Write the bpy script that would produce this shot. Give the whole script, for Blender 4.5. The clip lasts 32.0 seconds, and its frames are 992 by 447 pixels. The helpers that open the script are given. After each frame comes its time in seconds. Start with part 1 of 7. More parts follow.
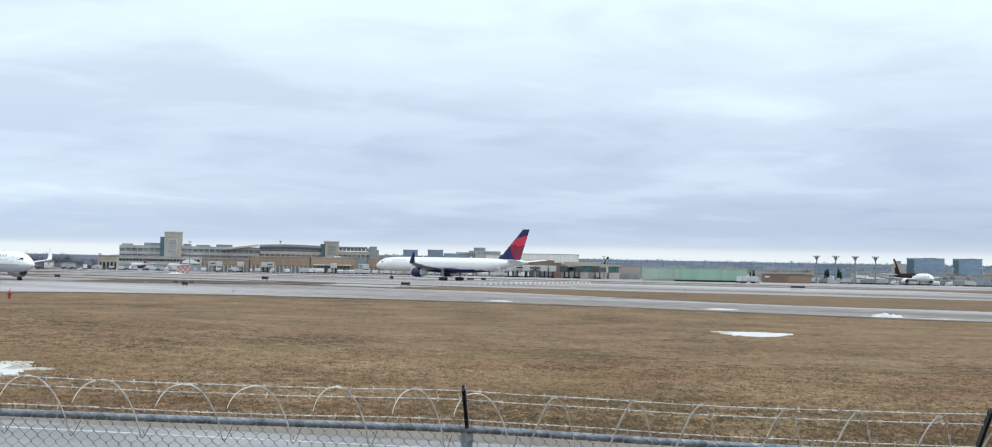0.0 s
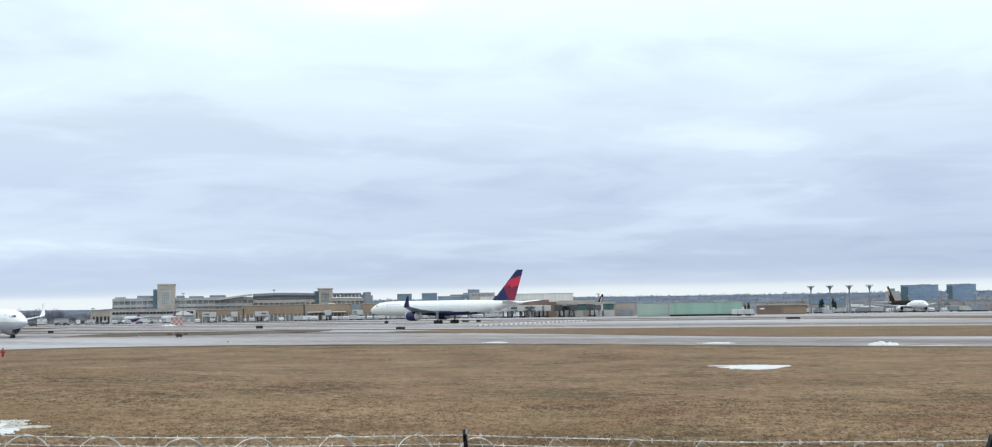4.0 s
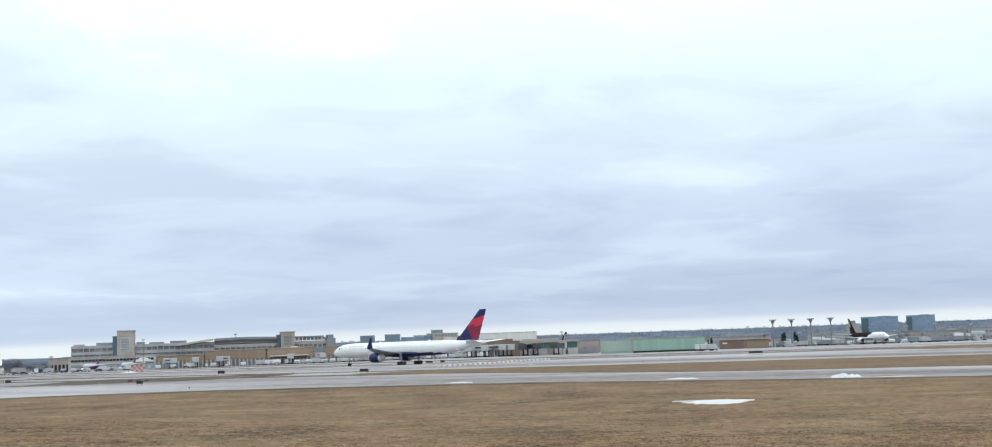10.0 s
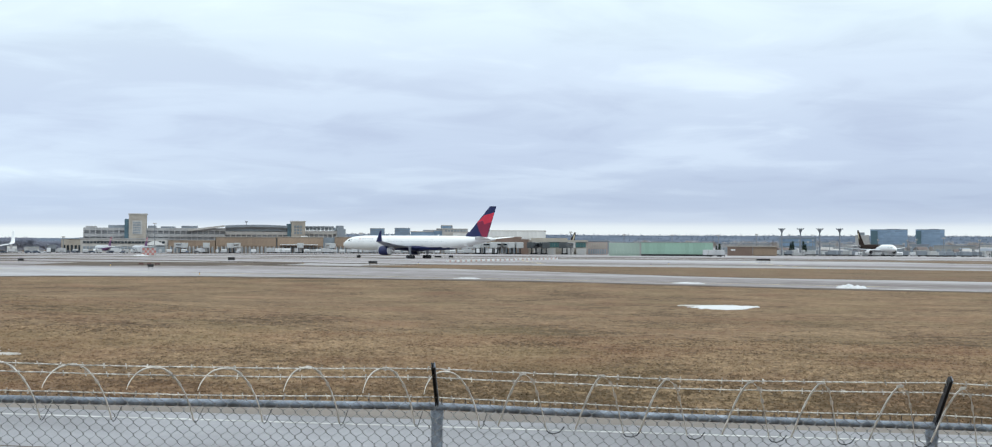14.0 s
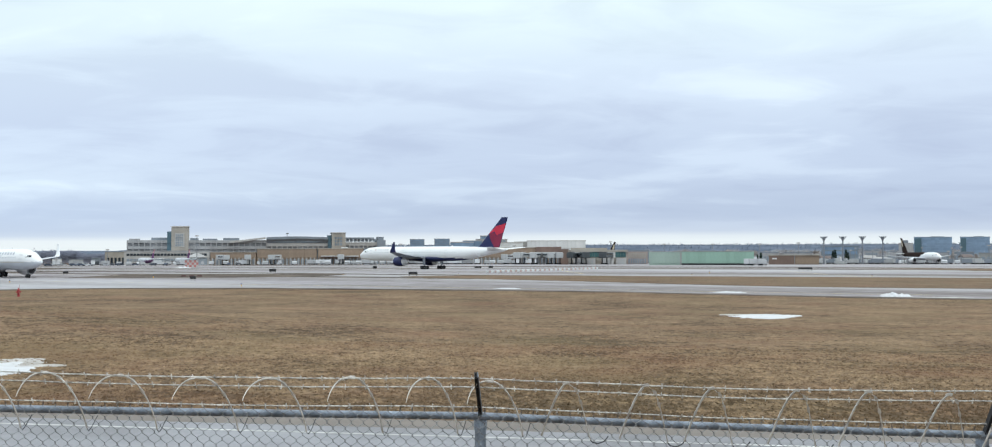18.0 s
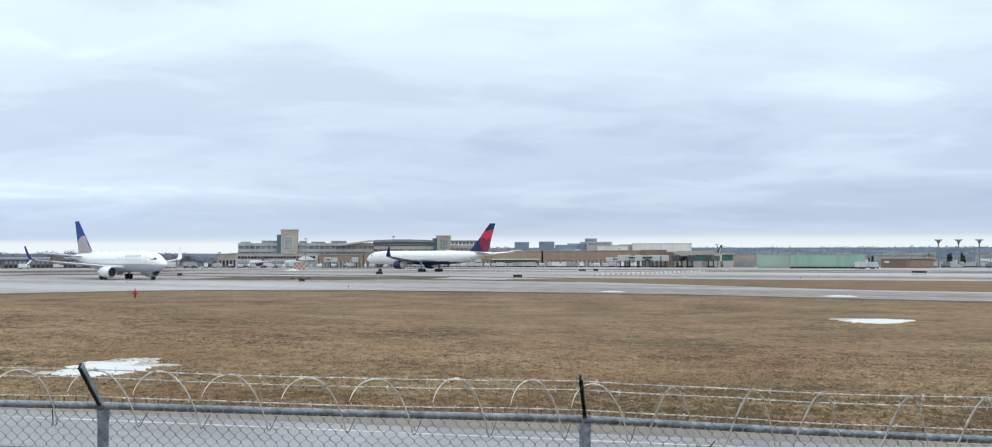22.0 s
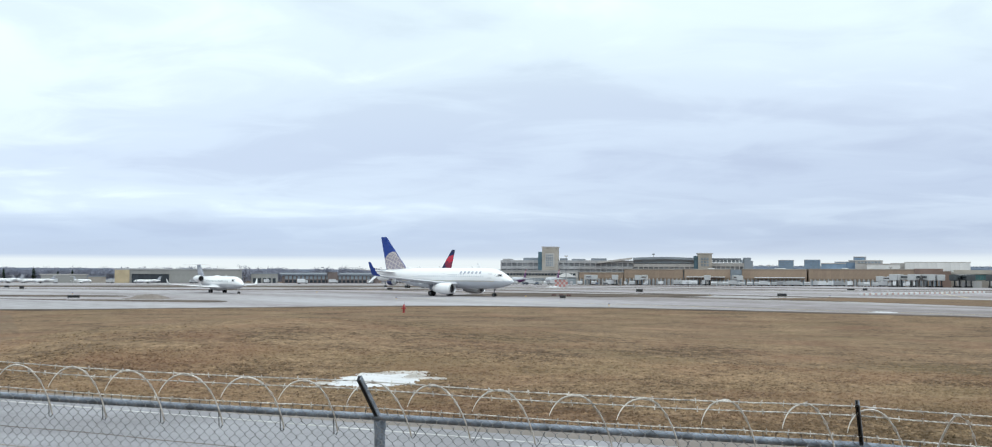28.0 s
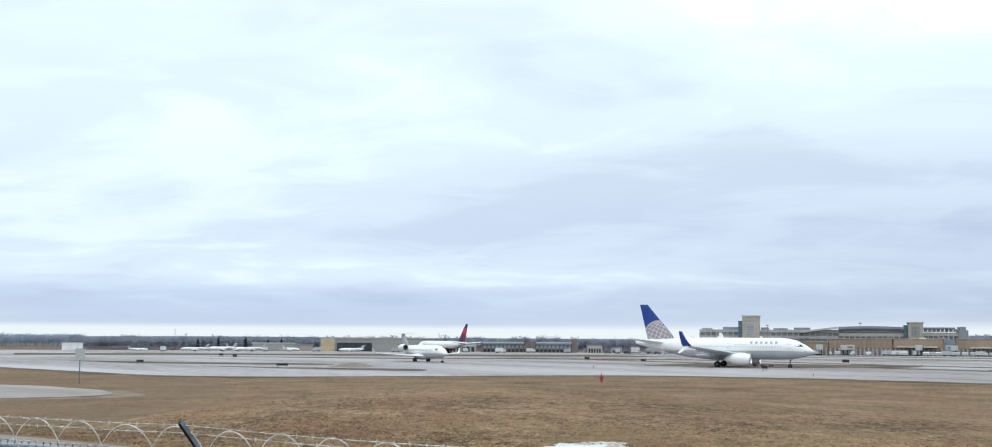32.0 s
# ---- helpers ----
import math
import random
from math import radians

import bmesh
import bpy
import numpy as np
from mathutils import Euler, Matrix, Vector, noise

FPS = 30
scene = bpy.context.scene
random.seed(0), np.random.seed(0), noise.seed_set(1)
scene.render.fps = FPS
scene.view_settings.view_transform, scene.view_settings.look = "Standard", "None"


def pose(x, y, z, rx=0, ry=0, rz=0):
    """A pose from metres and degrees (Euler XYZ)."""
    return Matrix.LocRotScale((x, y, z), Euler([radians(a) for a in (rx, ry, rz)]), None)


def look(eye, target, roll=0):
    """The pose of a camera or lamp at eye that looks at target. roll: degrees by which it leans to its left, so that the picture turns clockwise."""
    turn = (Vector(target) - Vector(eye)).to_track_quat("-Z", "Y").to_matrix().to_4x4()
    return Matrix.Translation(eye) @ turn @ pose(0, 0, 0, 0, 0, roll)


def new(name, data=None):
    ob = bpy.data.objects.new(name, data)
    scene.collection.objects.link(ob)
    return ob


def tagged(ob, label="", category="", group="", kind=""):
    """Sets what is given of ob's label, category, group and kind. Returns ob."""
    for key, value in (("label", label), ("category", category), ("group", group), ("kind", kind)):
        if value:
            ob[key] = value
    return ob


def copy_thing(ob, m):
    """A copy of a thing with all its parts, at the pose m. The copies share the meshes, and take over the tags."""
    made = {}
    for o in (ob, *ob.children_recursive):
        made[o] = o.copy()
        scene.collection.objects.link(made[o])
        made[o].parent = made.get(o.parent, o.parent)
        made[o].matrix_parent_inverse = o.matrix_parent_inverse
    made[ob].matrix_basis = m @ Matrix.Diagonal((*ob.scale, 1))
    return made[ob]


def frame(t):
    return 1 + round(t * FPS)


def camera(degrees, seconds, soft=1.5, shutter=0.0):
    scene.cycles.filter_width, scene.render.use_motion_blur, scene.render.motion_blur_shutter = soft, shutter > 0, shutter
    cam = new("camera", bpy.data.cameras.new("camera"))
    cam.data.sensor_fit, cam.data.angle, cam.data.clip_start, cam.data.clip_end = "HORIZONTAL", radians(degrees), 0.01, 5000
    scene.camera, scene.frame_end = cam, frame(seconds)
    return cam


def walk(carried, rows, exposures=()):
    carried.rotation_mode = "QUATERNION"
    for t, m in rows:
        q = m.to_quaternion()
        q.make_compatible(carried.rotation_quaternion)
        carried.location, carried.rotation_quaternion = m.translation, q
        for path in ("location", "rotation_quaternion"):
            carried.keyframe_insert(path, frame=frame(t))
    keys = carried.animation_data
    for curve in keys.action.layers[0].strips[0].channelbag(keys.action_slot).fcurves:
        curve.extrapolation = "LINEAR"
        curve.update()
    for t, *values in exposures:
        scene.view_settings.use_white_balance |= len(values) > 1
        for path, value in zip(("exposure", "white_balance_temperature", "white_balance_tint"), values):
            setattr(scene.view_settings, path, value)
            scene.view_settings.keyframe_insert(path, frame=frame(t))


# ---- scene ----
EXPOSURES = [(0.0, 0.0), (32.0, 0.0)]
# camera: seconds, eye, heading to the left of +y, tilt up, lean
PATH = [
    (0, 0.029, 0.051, 4.996, -5.436, 1.830, 1.078),
    (0.5, 0.028, 0.052, 4.997, -5.380, 1.967, 1.078),
    (1, 0.032, 0.052, 5.003, -5.142, 1.441, 1.395),
    (1.5, 0.031, 0.051, 5.007, -5.292, 1.340, 0.686),
    (2, 0.030, 0.033, 5.014, -5.807, 1.913, 0.298),
    (2.5, 0.024, 0.030, 5.011, -6.614, 2.846, 0.561),
    (3, 0.020, 0.034, 5.009, -6.492, 3.235, -0.495),
    (3.5, 0.018, 0.033, 5.008, -5.670, 3.478, -0.921),
    (5.5, 0.002, -0.015, 5.002, -6.398, 4.393, -0.657),
    (6, 0.002, -0.019, 5.001, -5.342, 4.649, -0.822),
    (6.5, 0.001, -0.024, 5.001, -5.314, 5.137, -0.825),
    (7, 0.000, -0.029, 5.001, -5.573, 5.143, -0.868),
    (7.5, 0.000, -0.033, 5.001, -5.761, 5.304, -0.782),
    (8, 0.000, -0.038, 5.001, -5.996, 5.671, -0.869),
    (8.5, 0.000, -0.041, 5.001, -7.067, 5.948, -1.018),
    (9, 0.000, -0.040, 5.001, -7.589, 5.850, -1.022),
    (9.5, 0.001, -0.036, 5.001, -7.477, 5.838, -0.939),
    (10, 0.002, -0.034, 5.001, -7.602, 5.513, -2.033),
    (10.5, 0.002, -0.034, 5.001, -6.993, 5.609, -2.752),
    (11, 0.003, -0.035, 5.001, -7.326, 6.034, -3.041),
    (11.5, 0.005, -0.033, 5.002, -7.483, 6.648, -3.409),
    (12, 0.007, -0.030, 5.002, -8.565, 6.919, -3.596),
    (12.5, 0.010, -0.021, 5.002, -9.201, 6.880, -3.608),
    (13, 0.014, -0.015, 5.003, -8.286, 4.574, -1.975),
    (13.5, 0.020, -0.010, 5.004, -7.322, 1.511, -0.312),
    (14, 0.022, -0.010, 5.005, -6.986, 0.783, 0.232),
    (14.5, 0.029, -0.017, 5.001, -6.679, 0.724, 0.631),
    (16.5, 0.036, -0.010, 5.006, -6.029, 0.794, 0.122),
    (17, 0.035, 0.001, 5.005, -5.878, 0.810, -0.009),
    (17.5, 0.020, 0.002, 5.001, -5.408, 1.018, -0.013),
    (18, 0.007, 0.003, 4.998, -5.157, 1.257, -0.125),
    (18.5, 0.001, -0.001, 4.998, -5.157, 1.570, -0.126),
    (19, -0.005, -0.006, 4.999, -4.637, 1.483, -0.131),
    (19.5, -0.001, -0.013, 4.999, -3.958, 1.487, -0.174),
    (20, 0.010, -0.002, 4.996, -3.389, 1.453, -0.128),
    (20.5, 0.010, 0.002, 4.993, -2.843, 1.470, -0.199),
    (21, 0.008, 0.009, 4.995, -1.852, 1.411, -0.186),
    (21.5, 0.005, 0.002, 4.994, -1.283, 1.429, -0.125),
    (22, 0.009, 0.001, 4.996, -0.310, 1.401, -0.088),
    (22.5, 0.004, -0.011, 4.998, 0.601, 1.532, -0.061),
    (23, -0.002, -0.012, 4.996, 1.438, 1.530, -0.094),
    (23.5, -0.006, -0.002, 4.996, 2.519, 1.493, -0.029),
    (24, -0.015, 0.005, 4.994, 3.900, 1.447, -0.023),
    (24.5, -0.027, 0.003, 4.995, 4.776, 1.490, -0.001),
    (25, -0.035, -0.001, 4.996, 5.371, 1.436, -0.000),
    (25.5, -0.040, 0.008, 4.996, 6.464, 1.366, 0.063),
    (27.5, -0.016, 0.011, 5.003, 10.456, 2.229, 0.191),
    (28, -0.034, 0.007, 5.002, 11.702, 2.195, 0.234),
    (28.5, -0.046, -0.001, 5.001, 12.412, 2.183, 0.277),
    (29, -0.047, -0.001, 5.002, 12.811, 2.200, 0.316),
    (29.5, -0.049, -0.005, 4.998, 13.858, 2.203, 0.356),
    (30, -0.057, 0.017, 4.995, 14.403, 2.069, 0.473),
    (30.5, -0.062, 0.019, 4.995, 15.077, 2.033, 0.708),
    (30.7, -0.057, 0.017, 4.996, 15.200, 2.300, 0.600),
    (30.8, -0.054, 0.015, 4.996, 17.600, 2.700, 0.400),
    (30.9, -0.051, 0.014, 4.996, 20.100, 3.300, 0.100),
    (31, -0.049, 0.013, 4.996, 20.969, 4.281, -0.002),
    (31.5, -0.041, 0.011, 5.013, 20.856, 5.442, 0.095),
    (32, -0.038, 0.011, 5.013, 20.826, 5.346, 0.333),
]


def aim(x, y, z, yaw, tilt, lean):
    a, b = radians(yaw), radians(tilt)
    way = Vector((-math.sin(a) * math.cos(b), math.cos(a) * math.cos(b), math.sin(b)))
    return look((x, y, z), Vector((x, y, z)) + 50 * way, lean)


cam = camera(43.74, 32.0, soft=1.12)
walk(cam, [(t, aim(*r)) for t, *r in PATH], exposures=EXPOSURES)

# ---- world and light ----
world = bpy.data.worlds.new("overcast_sky")
scene.world = world
world.use_nodes = True
wn, wl = world.node_tree.nodes, world.node_tree.links
wn.clear()


def wnode(kind, **values):
    n = wn.new(kind)
    for k, v in values.items():
        n.inputs[k].default_value = v
    return n


def wmath(op, a, b=None):
    n = wn.new("ShaderNodeMath")
    n.operation = op
    for i, v in enumerate((a, b)):
        if v is None:
            continue
        if isinstance(v, (int, float)):
            n.inputs[i].default_value = v
        else:
            wl.new(v, n.inputs[i])
    return n.outputs[0]


def wmix(fac, a, b):
    n = wn.new("ShaderNodeMix")
    n.data_type = "RGBA"
    for i, v in ((0, fac), (6, a), (7, b)):
        if isinstance(v, (int, float)):
            n.inputs[i].default_value = v
        elif isinstance(v, tuple):
            n.inputs[i].default_value = (*v, 1)
        else:
            wl.new(v, n.inputs[i])
    return n.outputs[2]


sky = wn.new("ShaderNodeTexSky")
sky.sky_type, sky.sun_disc = "NISHITA", False
sky.sun_elevation, sky.sun_rotation = radians(57), radians(160)
coord = wn.new("ShaderNodeTexCoord")
split = wn.new("ShaderNodeSeparateXYZ")
wl.new(coord.outputs["Generated"], split.inputs[0])
up = wmath("MAXIMUM", split.outputs[2], 0.0)
# the cloud deck as a flat layer: x / h and y / h, drawn out sideways
h = wmath("ADD", up, 0.13)
deck = wn.new("ShaderNodeCombineXYZ")
wl.new(wmath("DIVIDE", split.outputs[0], h), deck.inputs[0])
wl.new(wmath("MULTIPLY", wmath("DIVIDE", split.outputs[1], h), 1.15), deck.inputs[1])


def cloud(scale, detail, rough, distort, shift):
    m = wn.new("ShaderNodeMapping")
    m.inputs["Location"].default_value = shift
    wl.new(deck.outputs[0], m.inputs[0])
    n = wnode("ShaderNodeTexNoise", Scale=scale, Detail=detail, Roughness=rough, Distortion=distort)
    wl.new(m.outputs[0], n.inputs["Vector"])
    return n.outputs["Fac"]


def wramp(fac, *stops):
    n = wn.new("ShaderNodeValToRGB")
    n.color_ramp.interpolation = "EASE"
    while len(n.color_ramp.elements) < len(stops):
        n.color_ramp.elements.new(0.5)
    for e, (p, c) in zip(n.color_ramp.elements, stops):
        e.position, e.color = p, (*c, 1)
    wl.new(fac, n.inputs[0])
    return n.outputs[0]


# brightness by height: a thin bright strip on the horizon, grey above it, brighter towards the zenith
base = wramp(up, (0.0, (0.9, 0.98, 1.0)), (0.009, (0.88, 0.96, 1.0)), (0.0175, (0.6, 0.7, 0.86)), (0.03, (0.535, 0.64, 0.82)), (0.075, (0.61, 0.725, 0.915)),
             (0.13, (0.73, 0.86, 1.03)), (0.20, (0.9, 1.07, 1.14)), (0.28, (1.05, 1.22, 1.24)), (1.0, (1.5, 1.62, 1.66)))
west = wramp(up, (0.0, (0.9, 0.98, 1.0)), (0.007, (0.9, 0.98, 1.02)), (0.0125, (0.6, 0.72, 0.9)), (0.03, (0.6, 0.73, 0.93)), (0.052, (0.79, 0.94, 1.1)),
             (0.085, (0.75, 0.89, 1.07)), (0.20, (0.84, 1.0, 1.1)), (0.28, (0.96, 1.13, 1.19)), (1.0, (1.5, 1.62, 1.66)))
side_ = wn.new("ShaderNodeMapRange")
side_.interpolation_type = "SMOOTHSTEP"
side_.inputs[1].default_value, side_.inputs[2].default_value = 0.2, -0.5
wl.new(split.outputs[0], side_.inputs[0])
base = wmix(side_.outputs[0], base, west)
soft = cloud(0.55, 3.0, 0.5, 0.8, (5.3, 1.9, 0.0))
fine = cloud(2.0, 5.0, 0.55, 0.6, (0.3, 2.2, 1.0))
shape = wmath("ADD", wmath("MULTIPLY", soft, 0.62), wmath("MULTIPLY", fine, 0.38))
tone = wramp(shape, (0.36, (0.88, 0.88, 0.91)), (0.5, (1.0, 1.0, 1.0)), (0.63, (1.17, 1.16, 1.11)))
fade = wramp(up, (0.0, (0.0, 0.0, 0.0)), (0.05, (1.0, 1.0, 1.0)))
tone = wmix(fade, (1.0, 1.0, 1.0), tone)
mul = wn.new("ShaderNodeMix")
mul.data_type, mul.blend_type = "RGBA", "MULTIPLY"
mul.inputs[0].default_value = 1.0
wl.new(base, mul.inputs[6])
wl.new(tone, mul.inputs[7])
clear = wnode("ShaderNodeBackground", Strength=0.05)
wl.new(sky.outputs[0], clear.inputs[0])
clouds = wnode("ShaderNodeBackground", Strength=0.97)
wl.new(mul.outputs[2], clouds.inputs[0])
both, wout = wn.new("ShaderNodeMixShader"), wn.new("ShaderNodeOutputWorld")
both.inputs[0].default_value = 0.97
wl.new(clear.outputs[0], both.inputs[1])
wl.new(clouds.outputs[0], both.inputs[2])
wl.new(both.outputs[0], wout.inputs[0])

sun = new("sun", bpy.data.lights.new("sun", "SUN"))
sun.data.energy, sun.data.angle, sun.data.color = 0.6, radians(30), (0.95, 0.98, 1.0)
sun.matrix_world = look((40, -90, 150), (0, 0, 0))

# ---- materials ----
MATS = {}


def mat(name, color, rough=0.7, metal=0.0, vary=0.12, scale=1.0, bump=0.0, bump_scale=20.0, second=None, space="Object", random_part=0.0, spec=0.5, coat=0.0, stretch=(1, 1, 1)):
    """Base colour broken up by noise at two scales, roughness varied with it, fine relief."""
    m = bpy.data.materials.new(name)
    m.use_nodes = True
    nt = m.node_tree
    b = nt.nodes["Principled BSDF"]
    b.inputs["Roughness"].default_value, b.inputs["Metallic"].default_value = rough, metal
    b.inputs["Specular IOR Level"].default_value = spec
    b.inputs["Coat Weight"].default_value = coat
    tc = nt.nodes.new("ShaderNodeTexCoord")
    src = tc.outputs["Object"]
    if space == "World":
        src = nt.nodes.new("ShaderNodeNewGeometry").outputs["Position"]
    mp = nt.nodes.new("ShaderNodeMapping")
    mp.inputs["Scale"].default_value = stretch
    nt.links.new(src, mp.inputs[0])
    src = mp.outputs[0]

    def noise_(sc, detail):
        n = nt.nodes.new("ShaderNodeTexNoise")
        n.inputs["Scale"].default_value, n.inputs["Detail"].default_value = sc, detail
        nt.links.new(src, n.inputs["Vector"])
        return n.outputs["Fac"]

    dark = tuple(c * (1 - vary) for c in color)
    lite = second or tuple(min(1, c * (1 + vary)) for c in color)
    r1 = nt.nodes.new("ShaderNodeValToRGB")
    r1.color_ramp.elements[0].position, r1.color_ramp.elements[1].position = 0.33, 0.67
    r1.color_ramp.elements[0].color, r1.color_ramp.elements[1].color = (*dark, 1), (*lite, 1)
    nt.links.new(noise_(scale, 5), r1.inputs[0])
    mx = nt.nodes.new("ShaderNodeMix")
    mx.data_type, mx.blend_type = "RGBA", "MULTIPLY"
    mx.inputs[0].default_value = 1.0
    r2 = nt.nodes.new("ShaderNodeValToRGB")
    r2.color_ramp.elements[0].position, r2.color_ramp.elements[1].position = 0.3, 0.7
    v = 1 - vary * 0.8
    r2.color_ramp.elements[0].color, r2.color_ramp.elements[1].color = (v, v, v, 1), (1, 1, 1, 1)
    nt.links.new(noise_(scale * 9, 4), r2.inputs[0])
    nt.links.new(r1.outputs[0], mx.inputs[6])
    nt.links.new(r2.outputs[0], mx.inputs[7])
    out = mx.outputs[2]
    if random_part:
        oi, hs = nt.nodes.new("ShaderNodeObjectInfo"), nt.nodes.new("ShaderNodeHueSaturation")
        mr = nt.nodes.new("ShaderNodeMapRange")
        mr.inputs[3].default_value, mr.inputs[4].default_value = 1 - random_part, 1 + random_part
        nt.links.new(oi.outputs["Random"], mr.inputs[0])
        nt.links.new(mr.outputs[0], hs.inputs["Value"])
        nt.links.new(out, hs.inputs["Color"])
        out = hs.outputs[0]
    nt.links.new(out, b.inputs["Base Color"])
    if bump:
        bp = nt.nodes.new("ShaderNodeBump")
        bp.inputs["Strength"].default_value, bp.inputs["Distance"].default_value = bump, 0.05
        nt.links.new(noise_(bump_scale, 6), bp.inputs["Height"])
        nt.links.new(bp.outputs[0], b.inputs["Normal"])
    MATS[name] = m
    return m


mat("fuselage_white", (0.82, 0.83, 0.84), 0.28, vary=0.03, scale=0.3, coat=0.3)
mat("door_white", (0.7, 0.71, 0.73), 0.3, vary=0.04, scale=0.3)
mat("belly_grey", (0.52, 0.55, 0.6), 0.35, vary=0.05, scale=0.4)
mat("navy_paint", (0.006, 0.014, 0.085), 0.5, vary=0.1, scale=0.5)
mat("royal_blue_paint", (0.008, 0.042, 0.25), 0.5, vary=0.08, scale=0.5)
mat("red_paint", (0.58, 0.022, 0.06), 0.5, vary=0.08, scale=0.5)
mat("dark_red_paint", (0.22, 0.011, 0.047), 0.5, vary=0.08, scale=0.5)
mat("globe_cream", (0.3, 0.27, 0.33), 0.4, vary=0.08, scale=0.6)
mat("globe_line", (0.66, 0.6, 0.55), 0.4, vary=0.1, scale=0.6)
mat("bare_metal", (0.62, 0.63, 0.65), 0.3, metal=0.9, vary=0.08, scale=1.0)
mat("wing_grey", (0.22, 0.24, 0.28), 0.45, vary=0.08, scale=0.4)
mat("gear_metal", (0.15, 0.16, 0.175), 0.45, metal=0.4, vary=0.15, scale=3.0)
mat("tyre_rubber", (0.012, 0.012, 0.013), 0.8, vary=0.2, scale=6.0)
mat("dark_hole", (0.015, 0.015, 0.018), 0.7, vary=0.2, scale=2.0)
mat("window_grey", (0.58, 0.61, 0.65), 0.2, vary=0.1, scale=2.0)
mat("nozzle_silver", (0.7, 0.7, 0.7), 0.35, vary=0.06, scale=2.0)
mat("cabin_glass", (0.03, 0.035, 0.045), 0.1, vary=0.1, scale=2.0)
mat("title_blue", (0.36, 0.39, 0.46), 0.4, vary=0.1, scale=2.0)
mat("title_pale", (0.56, 0.58, 0.62), 0.4, vary=0.1, scale=2.0)
mat("title_pink", (0.62, 0.45, 0.45), 0.4, vary=0.1, scale=2.0)
mat("title_grey", (0.45, 0.47, 0.52), 0.4, vary=0.1, scale=2.0)
mat("gold_stripe", (0.52, 0.45, 0.33), 0.4, vary=0.1, scale=2.0)
mat("brown_tail_paint", (0.032, 0.022, 0.019), 0.9, spec=0.05, vary=0.1, scale=0.5)
mat("yellow_paint", (0.75, 0.45, 0.03), 0.5, vary=0.1, scale=1.0)


def grass_mat(name, island, tones=((0.053, 0.0345, 0.021), (0.169, 0.114, 0.0695), (0.31, 0.216, 0.133))):
    """Dry winter turf: straw and brown mixed at four sizes, from wide drifts down to blades."""
    m = bpy.data.materials.new(name)
    m.use_nodes = True
    nt = m.node_tree
    b = nt.nodes["Principled BSDF"]
    b.inputs["Roughness"].default_value, b.inputs["Specular IOR Level"].default_value = 0.95, 0.1
    g = nt.nodes.new("ShaderNodeNewGeometry")
    fac = None
    for sc, w, st in ((0.035, 0.2, (1, 1, 1)), (0.16, 0.34, (1, 0.8, 1)), (0.8, 0.24, (0.7, 1, 1)), (2.2, 0.42, (0.9, 0.6, 1)), (7.0, 0.44, (1, 0.6, 1))):
        mp, n = nt.nodes.new("ShaderNodeMapping"), nt.nodes.new("ShaderNodeTexNoise")
        mp.inputs["Scale"].default_value = st
        n.inputs["Scale"].default_value, n.inputs["Detail"].default_value = sc, 3
        nt.links.new(g.outputs["Position"], mp.inputs[0])
        nt.links.new(mp.outputs[0], n.inputs["Vector"])
        k = nt.nodes.new("ShaderNodeMath")
        k.operation = "MULTIPLY_ADD"
        k.inputs[1].default_value = w
        nt.links.new(n.outputs["Fac"], k.inputs[0])
        if fac is None:
            k.inputs[2].default_value = 0.0
        else:
            nt.links.new(fac, k.inputs[2])
        fac = k.outputs[0]
    if island:
        k = nt.nodes.new("ShaderNodeMath")
        k.operation = "MULTIPLY_ADD"
        k.inputs[1].default_value = 0.2
        nt.links.new(g.outputs["Random Per Island"], k.inputs[0])
        nt.links.new(fac, k.inputs[2])
        sub = nt.nodes.new("ShaderNodeMath")
        sub.operation = "SUBTRACT"
        sub.inputs[1].default_value = 0.1
        nt.links.new(k.outputs[0], sub.inputs[0])
        fac = sub.outputs[0]
    r = nt.nodes.new("ShaderNodeValToRGB")
    els = r.color_ramp.elements
    els[0].position, els[1].position = 0.665, 1.0
    els[0].color, els[1].color = (*tones[0], 1), (*tones[2], 1)
    e = els.new(0.815)
    e.color = (*tones[1], 1)
    nt.links.new(fac, r.inputs[0])
    # russet and olive drifts in the turf
    col = r.outputs[0]
    for sc, tone, lo in ((0.16, (0.2, 0.105, 0.066, 1), 0.56), (0.11, (0.145, 0.11, 0.058, 1), 0.6)):
        n = nt.nodes.new("ShaderNodeTexNoise")
        n.inputs["Scale"].default_value, n.inputs["Detail"].default_value = sc, 6
        ofs = nt.nodes.new("ShaderNodeMapping")
        ofs.inputs["Location"].default_value = (sc * 900, 0, 0)
        nt.links.new(g.outputs["Position"], ofs.inputs[0])
        nt.links.new(ofs.outputs[0], n.inputs["Vector"])
        rg = nt.nodes.new("ShaderNodeMapRange")
        rg.inputs["From Min"].default_value, rg.inputs["From Max"].default_value, rg.inputs["To Max"].default_value = lo - 0.1, lo + 0.12, 0.42
        nt.links.new(n.outputs["Fac"], rg.inputs["Value"])
        mx = nt.nodes.new("ShaderNodeMix")
        mx.data_type = "RGBA"
        nt.links.new(rg.outputs[0], mx.inputs["Factor"])
        nt.links.new(col, mx.inputs[6])
        mx.inputs[7].default_value = tone
        col = mx.outputs[2]
    # darker olive-brown verge along the far side of the road, strongest to the right
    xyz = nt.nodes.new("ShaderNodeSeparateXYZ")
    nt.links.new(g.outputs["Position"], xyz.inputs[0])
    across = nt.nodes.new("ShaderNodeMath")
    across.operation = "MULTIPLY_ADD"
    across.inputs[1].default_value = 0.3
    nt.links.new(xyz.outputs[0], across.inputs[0])
